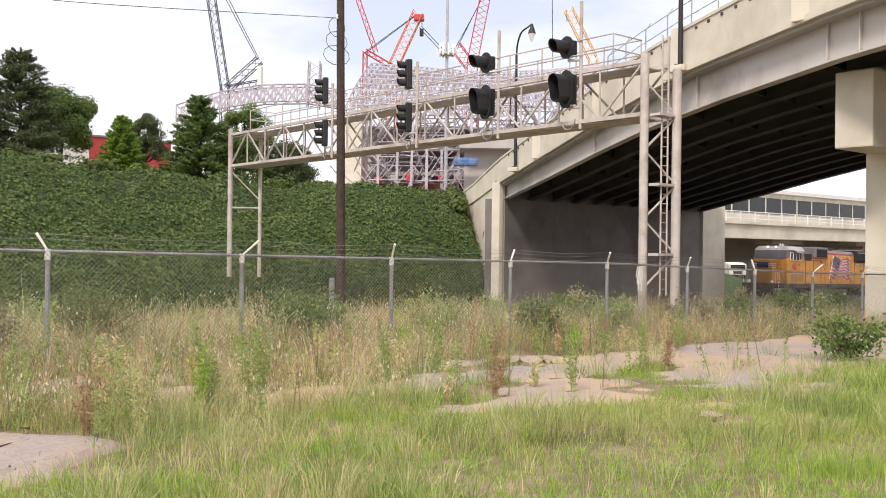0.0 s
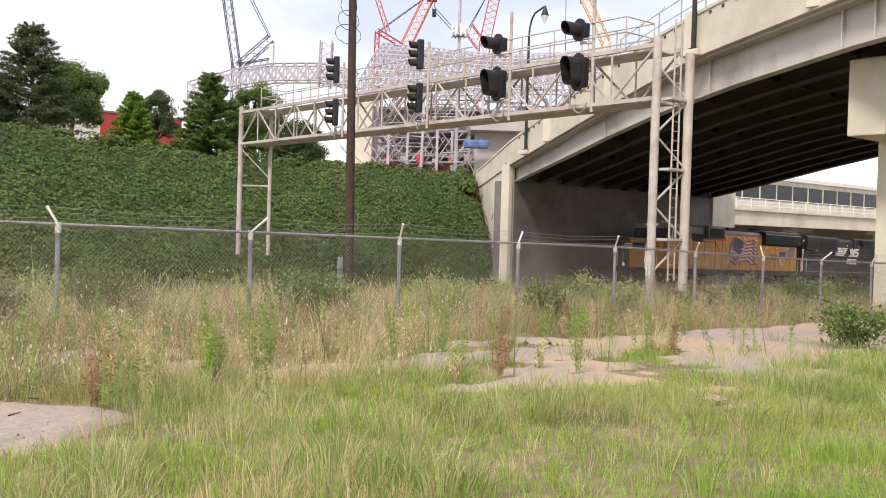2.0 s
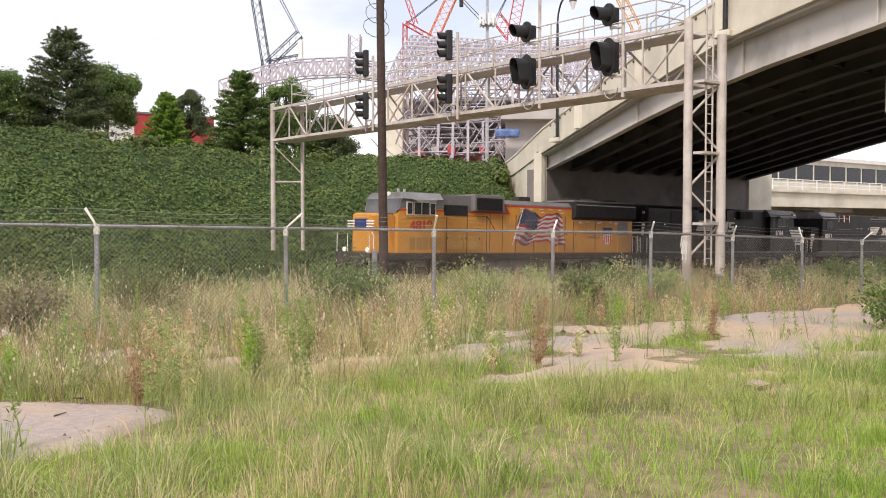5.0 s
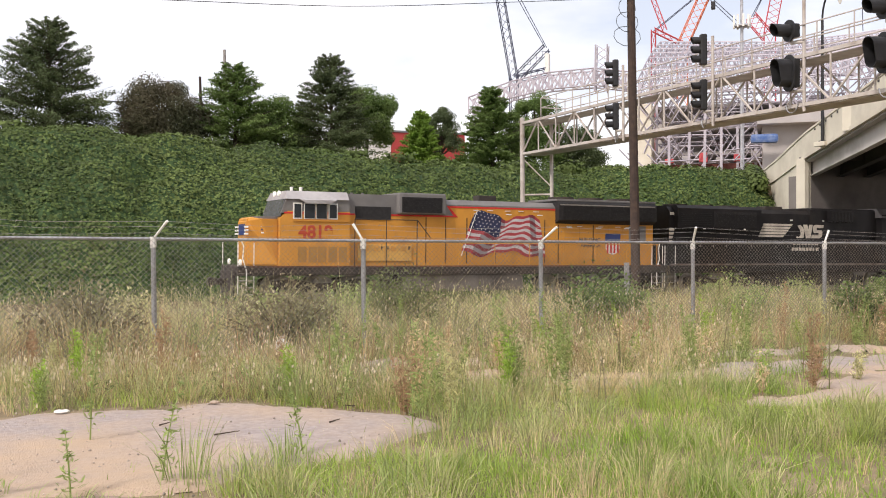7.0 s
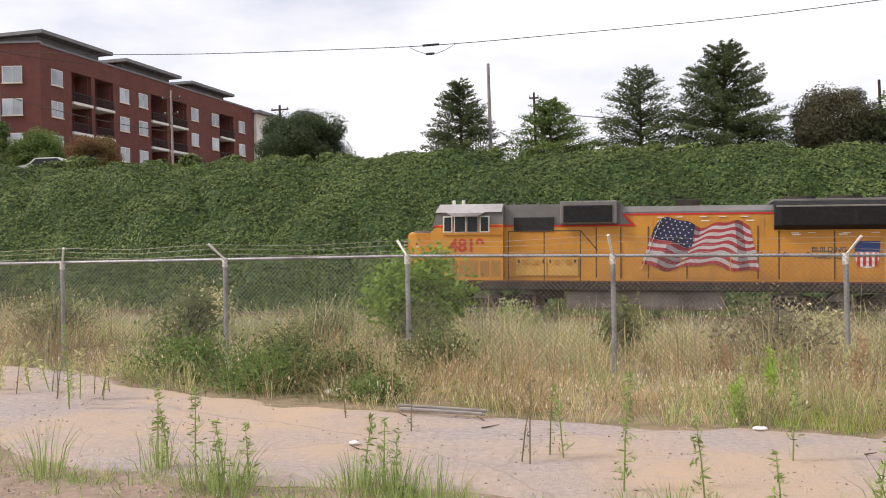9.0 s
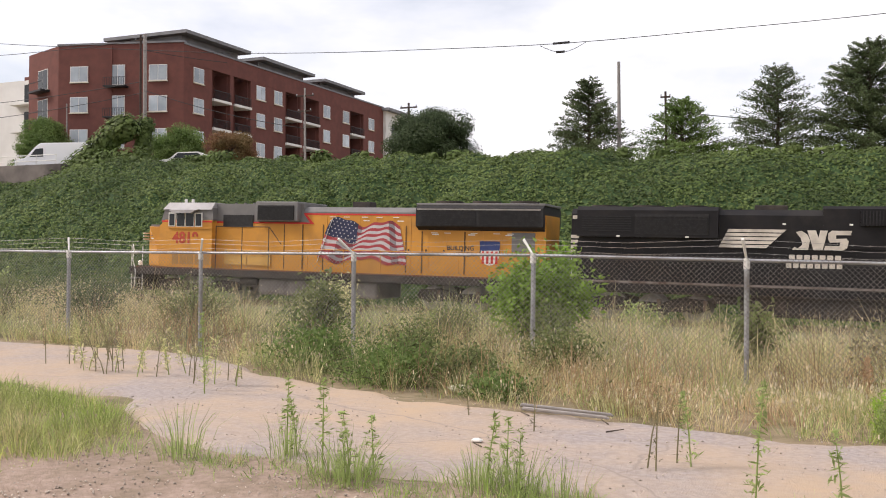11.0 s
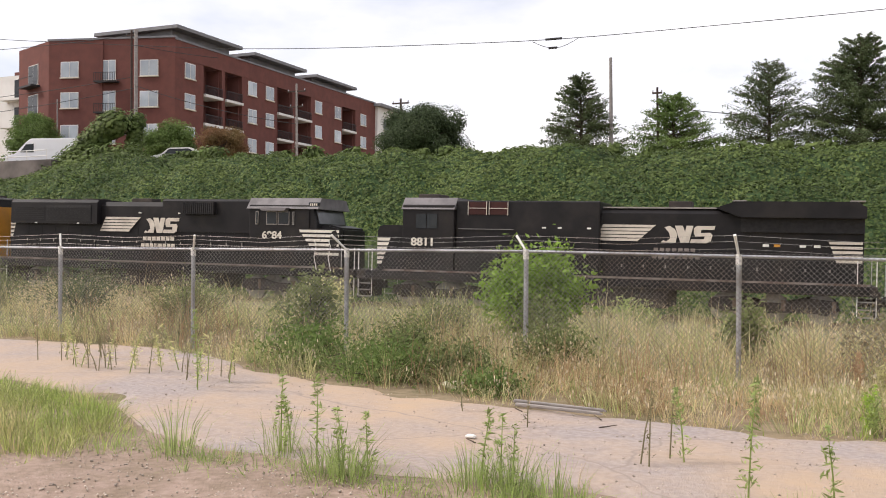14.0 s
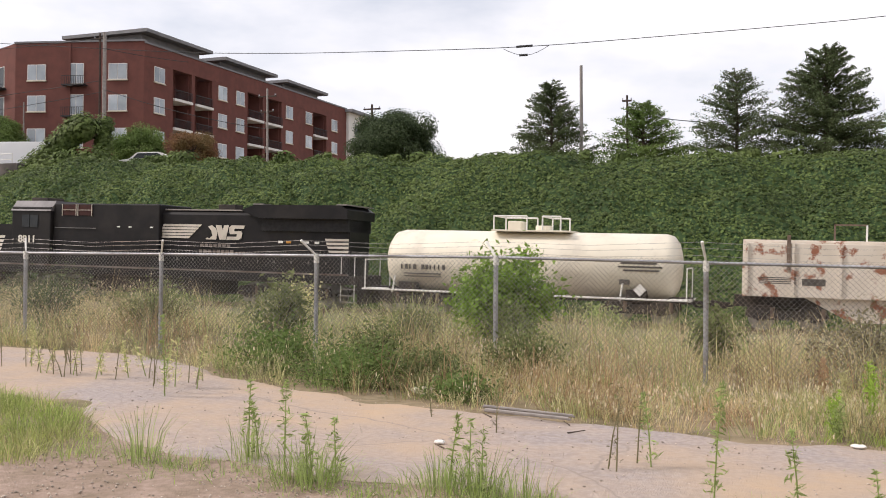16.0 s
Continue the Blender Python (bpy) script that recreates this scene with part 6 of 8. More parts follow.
def van():
    e = tagged(empty("delivery_van", pose(-64.6, 58.6, 8.6, 0, 0, 20)), "tall white delivery van parked on the upper road", "van")
    bm = prism(bmesh.new(), [(0.0, 0.45), (0.05, 1.05), (0.9, 1.25), (1.75, 2.15), (2.2, 2.5), (6.3, 2.55), (6.4, 2.4), (6.4, 0.4)], -1.0, 1.0)
    bmesh.ops.bevel(bm, geom=list(bm.edges), offset=0.07, segments=2, affect="EDGES")
    part("body", bm, mat("van_white", (0.86, 0.86, 0.86), (0.80, 0.80, 0.81), 0.5, 0.3), e)
    part("side_window", prism(bmesh.new(), [(1.35, 1.35), (1.85, 2.0), (2.5, 2.05), (2.5, 1.35)], -1.02, -0.99), "glass", e)
    part("windshield", prism(bmesh.new(), [(0.98, 1.3), (1.7, 2.08), (1.66, 2.12), (0.93, 1.32)], -0.9, 0.9), "glass", e)
    for x in (1.1, 5.2):
        for y in (-0.95, 0.95):
            w = part("wheel", R((x, y - 0.1, 0.34), (x, y + 0.1, 0.34), 0.34, 18), "black", e)
            part("rim", R((x, y - 0.115, 0.34), (x, y + 0.115, 0.34), 0.2, 14), "steel", w)
    part("headlight", B(-0.02, 0.2, -0.95, -0.6, 0.85, 1.05, 0.03), "pale_glass", e)
    part("bumper", B(-0.08, 0.2, -0.98, 0.98, 0.35, 0.6, 0.04), "black", e)
    # a second, lower vehicle beyond the vines
    c = tagged(empty("parked_car", pose(-51.8, 61.0, 8.6, 0, 0, 20)), "silver-white car parked behind the vines", "car")
    bm = prism(bmesh.new(), [(0.0, 0.4), (0.05, 0.85), (1.0, 1.0), (1.6, 1.5), (3.4, 1.55), (4.2, 1.05), (4.6, 0.95), (4.65, 0.4)], -0.85, 0.85)
    bmesh.ops.bevel(bm, geom=list(bm.edges), offset=0.06, segments=2, affect="EDGES")
    part("body", bm, "white", c)
    part("side_window", prism(bmesh.new(), [(1.3, 1.02), (1.7, 1.42), (3.3, 1.45), (3.9, 1.05)], -0.87, -0.84), "glass", c)
    for x in (0.9, 3.7):
        for y in (-0.8, 0.8):
            part("wheel", R((x, y - 0.1, 0.32), (x, y + 0.1, 0.32), 0.32, 16), "black", c)


van()


def street_pole(x, y, z0, z1, r, material, arms, label):
    e = tagged(empty("utility_pole"), label, "utility pole", "poles beyond the bank")
    part("shaft", R((x + 0.1, y, z0), (x, y, z1), r, 8, r * 0.75), material, e)
    for z, w in arms:
        part("crossarm", B(x - w / 2, x + w / 2, y - 0.06, y + 0.06, z - 0.06, z + 0.06), "wood_pole", e)
        for s in (-0.45, 0.45):
            part("insulator", R((x + s * w, y, z), (x + s * w, y, z + 0.2), 0.05, 6), "galv", e)
    return e


street_pole(-64.9, 74, 9, 23.8, 0.22, "wood_grey", (), "pale weathered wooden utility pole wrapped in vines")
street_pole(-65.9, 74.5, 9, 23.9, 0.13, "wood_pole", ((23.4, 1.4),), "dark utility pole with short crossarm")
street_pole(-75.6, 74.5, 9, 17.6, 0.09, "wood_grey", (), "thin grey street pole")
street_pole(-46.7, 74.5, 9, 17.3, 0.12, "wood_grey", ((16.6, 1.9), (15.2, 1.4)), "grey utility pole with two crossarms")
street_pole(-36.1, 74.5, 9, 15.3, 0.13, "wood_pole", ((14.9, 1.6),), "dark utility pole with crossarm")
street_pole(-16.2, 68.5, 8, 16.2, 0.15, "wood_grey", (), "bare pale wooden pole on the bank")
street_pole(-12.9, 69, 8, 13.9, 0.10, "wood_pole", ((13.5, 0.7),), "dark pole with short crossarm behind a tree")
street_pole(12.6, 71, 8, 15.6, 0.14, "wood_grey", (), "bare pale pole behind the trees")
street_pole(10.8, 71, 8, 13.5, 0.12, "wood_pole", (), "dark pole beside a broad tree")


def street_wires():
    e = tagged(empty("street_wires"), "thin black street wires between the poles", "wire")
    for a, b, sag in (((-65.9, 74.5, 23.4), (-110, 74, 24.6), 0.6), ((-65.9, 74.5, 19.2), (-110, 72, 18.2), 0.8), ((-64.9, 74, 18.0), (-110, 73, 16.2), 0.8), ((-64.9, 74, 18.2), (-46.7, 74.5, 13.6), 0.4), ((-64.9, 74, 22.2), (-58, 78, 21.2), 0.1), ((-12.9, 69, 12.6), (12.6, 71, 12.2), 1.2)):
        bm = bmesh.new()
        pts = [Vector(a).lerp(Vector(b), s) - Vector((0, 0, sag * 4 * s * (1 - s))) for s in np.linspace(0, 1, 9)]
        rings = [[bm.verts.new(p + Vector((0, 0.03 * math.cos(u), 0.03 * math.sin(u)))) for u in np.linspace(0, 2 * math.pi, 4, endpoint=False)] for p in pts]
        for p, q in zip(rings, rings[1:]):
            for j in range(4):
                bm.faces.new((p[j], p[(j + 1) % 4], q[(j + 1) % 4], q[j]))
        part("wire", bm, "black", e)


street_wires()

# ---- leaves and blades ----
def leaf_quads(C, N, size, aspect=1.4):
    """Quads of leaf shape at centres C, facing N, with random turn."""
    n = len(C)
    N = N / np.linalg.norm(N, axis=1, keepdims=True)
    T = rng.normal(size=(n, 3))
    T -= (T * N).sum(1, keepdims=True) * N
    T /= np.linalg.norm(T, axis=1, keepdims=True)
    Bv = np.cross(N, T)
    s = np.asarray(size).reshape(-1, 1) / 2
    V = np.stack([C - T * s * aspect, C + Bv * s * 0.8 + N * s * 0.15, C + T * s * aspect, C - Bv * s * 0.8 + N * s * 0.15], 1)
    return V.reshape(-1, 3), np.arange(4 * n).reshape(-1, 4)


def blades(name, X, Y, H, W, material, lean=0.35, z=None, parent=None, droop=0.5):
    """Grass: each blade a bent, tapering strip."""
    n = len(X)
    z = land(X, Y) if z is None else z
    a = rng.uniform(0, 2 * np.pi, n)
    d = np.stack([np.cos(a), np.sin(a)], 1)
    L = rng.uniform(0.05, 1, n) * lean
    face = rng.uniform(0, 2 * np.pi, n)
    w = np.stack([np.cos(face), np.sin(face)], 1) * (W / 2)[:, None]
    V = np.zeros((n, 6, 3), np.float32)
    for k, (h, f, t) in enumerate(((0.0, 0.0, 1.0), (0.55, 0.35, 0.75), (1.0, 1.0, 0.12))):
        px = np.stack([X, Y], 1) + d * (H * L * f)[:, None]
        hz = z + H * h * (1 - droop * L * f * 0.6)
        V[:, 2 * k, :2], V[:, 2 * k + 1, :2] = px - w * t, px + w * t
        V[:, 2 * k, 2] = V[:, 2 * k + 1, 2] = hz
    i = np.arange(n)[:, None] * 6
    Fc = np.concatenate([i + np.array([[0, 1, 3, 2]]), i + np.array([[2, 3, 5, 4]])])
    ob = raw(name, V.reshape(-1, 3), Fc, material, parent)
    return ob


def stuff(ob, label, category):
    return tagged(ob, label, category, kind="stuff")


# ---- bank under kudzu ----
def mounds(x, y, cell, seed):
    """Rounded heaps that meet in creases: the highest of the caps on a jittered grid, 0 to 1."""
    gx, gy = np.floor(x / cell), np.floor(y / cell)
    best = np.zeros(np.shape(x))
    for i in (-1, 0, 1):
        for j in (-1, 0, 1):
            cx, cy = gx + i, gy + j
            h1, h2, h3 = (np.mod(np.sin(cx * a + cy * b + seed) * 43758.5453, 1.0) for a, b in ((127.1, 311.7), (269.5, 183.3), (419.2, 371.9)))
            d2 = (x / cell - cx - h1) ** 2 + (y / cell - cy - h2) ** 2
            best = np.maximum(best, (1 - d2 / (0.72 + 0.4 * h3) ** 2) * (0.5 + 0.5 * h3))
    return best


def bank_z(x, y):
    """The vines lie in heaps over the slope."""
    dx, dy = 0.6 * lump(x, y, 0.55, 3.0), 0.6 * lump(y, x, 0.5, 1.0)
    h = land(x, y)
    on = smooth(43.0, 45.5, y - 0.04 * x)
    wild = 0.28 * lump(x + dx, y + dy, 0.6, 0.4) + 0.95 * mounds(x + 1.3 * dx, 0.8 * y + 1.3 * dy, 2.7, 1.0) + 0.36 * mounds(x + 0.9 * dy + 0.3 * y, y - 0.5 * dx, 1.25, 5.0) + 0.10 * lump(x, y, 5.2, 2.2) - 0.72
    return h - 0.02 + on * (0.12 + wild)


def kudzu():
    xs_, ys_ = np.arange(-95, 52, 0.28), np.arange(43.0, 66, 0.25)
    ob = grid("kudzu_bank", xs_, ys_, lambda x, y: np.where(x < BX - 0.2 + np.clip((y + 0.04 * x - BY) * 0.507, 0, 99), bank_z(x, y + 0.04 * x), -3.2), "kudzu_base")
    for v in ob.data.vertices:
        v.co.y += 0.04 * v.co.x
    tagged(ob, "steep railway bank smothered in green kudzu vines", "bank", kind="structure")
    n = 330000
    x = rng.uniform(-92, 51, n)
    v = rng.uniform(43.2, 62, n)
    y = v + 0.04 * x
    keep = x < BX - 0.25 + np.clip((y - BY) * 0.507, 0, 99)
    x, y = x[keep], y[keep]
    z = bank_z(x, y)
    e = 0.14
    N = np.stack([-(bank_z(x + e, y) - z) / e, -(bank_z(x, y + e) - z) / e, np.ones_like(x)], 1)
    N = N / np.linalg.norm(N, axis=1, keepdims=True) + rng.normal(0, 0.42, (len(x), 3)) + np.array([0, -0.15, 0.15])
    C = np.stack([x, y, z], 1) + N / np.linalg.norm(N, axis=1, keepdims=True) * rng.uniform(-0.05, 0.26, (len(x), 1))
    V, Fc = leaf_quads(C, N, rng.uniform(0.10, 0.23, len(x)), 1.1)
    stuff(raw("kudzu_leaves", V, Fc, "kudzu"), "dense green kudzu leaves over the bank", "vines")


kudzu()


# ---- trees ----
def limb(bm, p, q, r, r2):
    rod(bm, p, q, r, 6, r2)


def tree(x, y, z0, z1, half, shape, leaf, seed, leaves, label, group="trees on the bank", size=0.26, trunk=0.16):
    """A tapered trunk with limbs and a crown of single leaves; shape 'spire' has tiered boughs, 'round' a domed head."""
    r = np.random.default_rng(seed)
    e = tagged(empty("tree", pose(x, y, z0)), label, "tree", group)
    H = z1 - z0
    bm = bmesh.new()
    limb(bm, (0, 0, -0.5), (0.1, 0, H * 0.45), trunk, trunk * 0.7)
    limb(bm, (0.1, 0, H * 0.45), (0, 0, H * (0.96 if shape == "spire" else 0.75)), trunk * 0.7, 0.02)
    cs, ns = [], []
    if shape == "spire":
        nb = int(120 + H * 17)
        for i in range(nb):
            f = (i + r.random()) / nb
            f = 0.04 + 0.94 * f
            ln = half * 1.5 * (1.06 - f) ** 0.8 * r.uniform(0.74, 1.06) + 0.12
            a = r.uniform(0, 6.283)
            base = np.array([0, 0, H * f])
            d = np.array([math.cos(a), math.sin(a), r.uniform(-0.05, 0.3) + 0.5 * f])
            tip = base + d * ln
            limb(bm, base, tip, 0.025, 0.006)
            k = max(10, int(6.0 * leaves * ln / (nb * half * 0.65)))
            t = r.uniform(0.15, 1.05, k) ** 0.8
            p = base + np.outer(t, d * ln) + r.normal(0, 1, (k, 3)) * (0.07 + 0.12 * (1 - t))[:, None] * np.array([1, 1, 0.5]) * (0.5 + ln * 0.4)
            p[:, 2] -= 0.10 * t * ln
            cs.append(p)
            ns.append(r.normal(0, 0.6, (k, 3)) + np.array([0, -0.2, 0.9]))
    else:
        lobes = 56
        for i in range(lobes):
            a, u = r.uniform(0, 6.283), r.uniform(-1.0, 1.0)
            rr = math.sqrt(max(0.0, 1 - max(u, -0.3) ** 2)) * r.uniform(0.55, 0.9)
            c = np.array([half * rr * math.cos(a), half * rr * math.sin(a), H * 0.46 + H * 0.44 * u * r.uniform(0.75, 1.0)])
            limb(bm, (0, 0, H * 0.3), c, 0.05, 0.01)
            k = int(7.0 * leaves) // lobes
            q = r.normal(0, 1, (k, 3))
            q /= np.linalg.norm(q, axis=1, keepdims=True)
            R_ = half * r.uniform(0.26, 0.42)
            p = c + q * R_ * r.uniform(0.55, 1.05, (k, 1)) * np.array([1, 1, 0.75])
            cs.append(p)
            ns.append(q + r.normal(0, 0.5, (k, 3)) + np.array([0, 0, 0.4]))
    part("trunk", bm, "bark", e)
    C, N = np.concatenate(cs), np.concatenate(ns)
    V, Fc = leaf_quads(C, N, r.uniform(size * 0.24, size * 0.52, len(C)), 1.7)
    raw("crown", V, Fc, leaf, e)
    return e


TREES = [
    (-18.6, 69, 8.4, 15.1, 2.5, "spire", "leaf_dark", 3600, "dark green conical tree on the bank", 0.26),
    (-11.8, 69, 8.4, 13.2, 2.6, "spire", "leaf_mid", 2600, "small mid-green tree with spreading boughs", 0.26),
    (-5.3, 69, 8.2, 15.1, 2.7, "spire", "leaf_dark", 2600, "thin-crowned conical tree with gaps of sky", 0.26),
    (0.5, 69, 8.2, 16.3, 3.3, "spire", "leaf_dark", 6500, "large dark green conical tree on the bank", 0.28),
    (7.8, 69, 8.0, 13.0, 3.4, "round", "brown_crown", 6500, "broad round tree with brownish dark leaves", 0.26),
    (12.9, 69, 7.8, 14.1, 2.5, "spire", "leaf_mid", 4200, "mid-green conical tree among others", 0.28),
    (16.3, 71, 7.8, 12.6, 2.6, "round", "leaf_mid", 3500, "mid-green leafy tree behind the conical ones", 0.3),
    (20.1, 69, 7.6, 15.2, 2.6, "spire", "leaf_dark", 5200, "dark conical tree with a thin pointed top", 0.28),
    (24.6, 74, 9.2, 14.4, 2.5, "round", "leaf_mid", 4500, "round mid-green tree behind a conical one", 0.3),
    (26.6, 67, 7.0, 11.1, 1.2, "spire", "leaf_bright", 3200, "small bright yellow-green tree by the red building", 0.26),
    (35.4, 84, 7.0, 14.6, 2.0, "round", "leaf_dark", 4000, "dark round tree beyond the bank", 0.28),
    (33.1, 68, 6.8, 13.4, 2.1, "spire", "leaf_mid", 6000, "full mid-green tree beside the gantry", 0.28),
    (37.5, 69, 6.6, 14.1, 2.3, "round", "leaf_mid", 4500, "leafy mid-green tree behind the gantry", 0.28),
    (41.5, 69, 6.4, 11.2, 2.4, "round", "leaf_dark", 3600, "low dark tree behind the gantry", 0.26),
    (-31.0, 68, 8.8, 13.4, 3.6, "round", "leaf_deep", 9000, "broad dark dome-shaped tree on the bank", 0.26),
    (-57.5, 70, 9.6, 14.0, 2.6, "round", "leaf_mid", 3500, "green tree in front of the brick block", 0.28),
    (-51.5, 70, 9.6, 13.3, 2.2, "round", "leaf_autumn", 2600, "reddish-brown tree in front of the brick block", 0.26),
    (-74.5, 70, 9.6, 16.0, 2.7, "round", "leaf_mid", 4000, "green tree behind the van", 0.28),
    (-82.0, 64, 9.0, 15.0, 3.0, "round", "leaf_dark", 4000, "dark green tree by the upper road", 0.28),
]
M["brown_crown"] = leafy("leaf_brownish", (0.115, 0.095, 0.060), (0.095, 0.105, 0.055), island=0.4, trans=0.35)
for i, (x, y, z0, z1, half, shape, leaf, n, label, size) in enumerate(TREES):
    tree(x, y, z0, z1, half, shape, leaf, 100 + i, n, label, size=size)


def vine_clump(pts, leaf, n, r0, seed, label):
    """Vines heaped over a support: leaves round a chain of points."""
    r = np.random.default_rng(seed)
    C, N = [], []
    for (a, b) in zip(pts, pts[1:]):
        t = r.random(n)
        q = r.normal(0, 1, (n, 3))
        q /= np.linalg.norm(q, axis=1, keepdims=True)
        C.append(np.array(a) + np.outer(t, np.array(b) - np.array(a)) + q * r0 * r.uniform(0.5, 1.1, (n, 1)))
        N.append(q + np.array([0, -0.2, 0.4]))
    V, Fc = leaf_quads(np.concatenate(C), np.concatenate(N), r.uniform(0.18, 0.36, n * (len(pts) - 1)), 1.1)
    stuff(raw("vines", V, Fc, leaf), label, "vines")


vine_clump([(-58.2, 57.5, 8.2), (-56.4, 58.5, 10.0), (-54.6, 59, 11.8), (-53.4, 59, 12.1)], "kudzu", 2200, 1.1, 1, "kudzu vines climbing a guy wire beside the van")
vine_clump([(-57.8, 56.5, 7.6), (-54.6, 58.0, 9.0), (-51.0, 58.0, 8.9)], "kudzu", 2500, 1.3, 2, "heap of kudzu vines beside the van")
vine_clump([(-53.2, 60.5, 8.5), (-53.0, 60.5, 12.6)], "kudzu", 2600, 0.8, 3, "kudzu vines wrapped round the pale pole")
vine_clump([(-48.5, 60, 8.7), (-45.5, 60, 8.9)], "leaf_mid", 1800, 0.9, 4, "low green shrubs on the crest")
for i in range(26):
    x = -45 + i * 3.4 + rng.uniform(-1, 1)
    y = 58.5 + 0.04 * x + rng.uniform(-0.5, 2.0)
    z = float(crest_z(x)) + 0.5
    vine_clump([(x - rng.uniform(0.3, 1.2), y, z), (x + rng.uniform(0.3, 1.2), y, z + rng.uniform(0, 0.35))], "kudzu", 260, rng.uniform(0.3, 0.65), 40 + i, "vine hummock on the crest of the bank")
vine_clump([(44.6, 50.4, 5.0), (46.0, 53.0, 6.1)], "kudzu", 1500, 0.6, 90, "vines beside the bridge's wing wall")


# ---- old pavement, bare and sandy between the weeds ----
def paved(x, y):
    """Above 0 on bare pavement."""
    x, y = np.asarray(x, float), np.asarray(y, float)
    wob = 0.28 * lump(x, y, 1.6, 0.7) + 0.14 * lump(x, y, 4.3, 1.9)
    ragged = 0.20 * lump(x, y, 3.4, 2.9) + 0.16 * lump(x, y, 7.7, 0.4) - 0.08
    far = np.interp(x, [-17, -10, -8, -4, 2, 3.5], [13.3, 13.2, 11.5, 10.7, 10.35, 9.0])
    near = np.interp(x, [-17, -10.4, -8.3, -6.5, -4, 0, 2.5, 3.5], [9.9, 9.4, 8.8, 7.4, 6.95, 7.1, 7.5, 8.6])
    a = np.minimum(np.minimum(far - y, y - near), 3.4 - x) + wob
    out = a
    for cx, cy, rx, ry in ((8.8, 8.35, 2.0, 0.75), (11.3, 10.6, 3.0, 0.9), (11.6, 12.35, 1.9, 0.4), (18.8, 10.7, 6.0, 1.7), (8.4, 12.6, 1.5, 0.35), (24.0, 11.0, 5.0, 1.8), (4.4, 12.9, 1.1, 0.5), (7.0, 10.3, 1.6, 0.6), (10.2, 9.3, 2.2, 0.55), (14.5, 9.5, 2.6, 0.5), (5.6, 11.4, 1.3, 0.5), (14.0, 11.6, 2.6, 0.6), (9.6, 6.2, 0.5, 0.3), (13.4, 7.1, 0.7, 0.25), (14.2, 8.9, 2.2, 1.1), (12.4, 7.9, 1.0, 0.5), (17.5, 9.5, 2.6, 1.3), (10.6, 6.9, 1.0, 0.35), (8.4, 10.4, 2.0, 0.6), (6.2, 12.9, 1.2, 0.5)):
        out = np.maximum(out, (1 - np.hypot((x - cx) / rx, (y - cy) / ry)) * min(rx, ry) + 0.6 * wob + ragged)
    return out


def pavement_mat():
    m = M["sand"]
    nt = m.node_tree
    bs = nt.nodes["Principled BSDF"]
    src = bs.inputs["Base Color"].links[0].from_socket
    tc = nt.nodes.new("ShaderNodeTexCoord")
    vo = nt.nodes.new("ShaderNodeTexVoronoi")
    vo.feature = "DISTANCE_TO_EDGE"
    vo.inputs["Scale"].default_value = 0.22
    nz = nt.nodes.new("ShaderNodeTexNoise")
    nz.inputs["Scale"].default_value = 2.0
    ad = nt.nodes.new("ShaderNodeMixRGB")
    ad.inputs[0].default_value = 0.25
    rp = nt.nodes.new("ShaderNodeValToRGB")
    rp.color_ramp.elements[0].position, rp.color_ramp.elements[1].position = 0.0, 0.0035
    mx = nt.nodes.new("ShaderNodeMixRGB")
    mx.inputs[1].default_value = (0.34, 0.28, 0.24, 1)
    L = nt.links.new
    L(tc.outputs["Object"], nz.inputs["Vector"])
    L(tc.outputs["Object"], ad.inputs[1])
    L(nz.outputs["Color"], ad.inputs[2])
    L(ad.outputs[0], vo.inputs["Vector"])
    L(vo.outputs["Distance"], rp.inputs[0])
    L(rp.outputs[0], mx.inputs[0])
    L(src, mx.inputs[2])
    L(mx.outputs[0], bs.inputs["Base Color"])


pavement_mat()


def pavement():
    xs_, ys_ = np.arange(-18, 30, 0.1), np.arange(5.5, 14.0, 0.1)
    X, Y = np.meshgrid(xs_, ys_)
    P = paved(X, Y)
    Z = land(X, Y) + 0.05 + 0.010 * lump(X, Y, 3.0, 0.3) - 0.10 * np.clip(1 - P / 0.22, 0, 1.4) ** 1.5
    nx = len(xs_)
    i = (np.arange(len(ys_) - 1)[:, None] * nx + np.arange(nx - 1)[None])
    keep = (P[:-1, :-1] > -0.08).ravel()
    i = i.ravel()[keep]
    tagged(raw("pavement", np.stack([X, Y, Z], -1).reshape(-1, 3), np.stack([i, i + 1, i + nx + 1, i + nx], -1), "sand", smooth=True), "broken pale pavement with sandy drifts and cracks", "pavement", kind="structure")


pavement()


def bare_dirt():
    xs_, ys_ = np.arange(-12, 4.2, 0.15), np.arange(2.5, 8.4, 0.15)
    X, Y = np.meshgrid(xs_, ys_)
    P = np.minimum(np.minimum(7.5 + 0.25 * np.clip(-X - 4, 0, 6) - Y, 0.6 - X + 0.3 * (Y - 6)), X + 11) + 0.4 * lump(X, Y, 1.5, 4.4)
    Z = land(X, Y) + 0.03 + 0.012 * lump(X, Y, 4.0, 1.3) - 0.09 * np.clip(1 - P / 0.4, 0, 1.3)
    nx = len(xs_)
    i = (np.arange(len(ys_) - 1)[:, None] * nx + np.arange(nx - 1)[None]).ravel()[(P[:-1, :-1] > -0.12).ravel()]
    tagged(raw("bare_ground", np.stack([X, Y, Z], -1).reshape(-1, 3), np.stack([i, i + 1, i + nx + 1, i + nx], -1), "dirt", smooth=True), "bare gritty brown dirt beside the pavement", "ground", kind="structure")


bare_dirt()


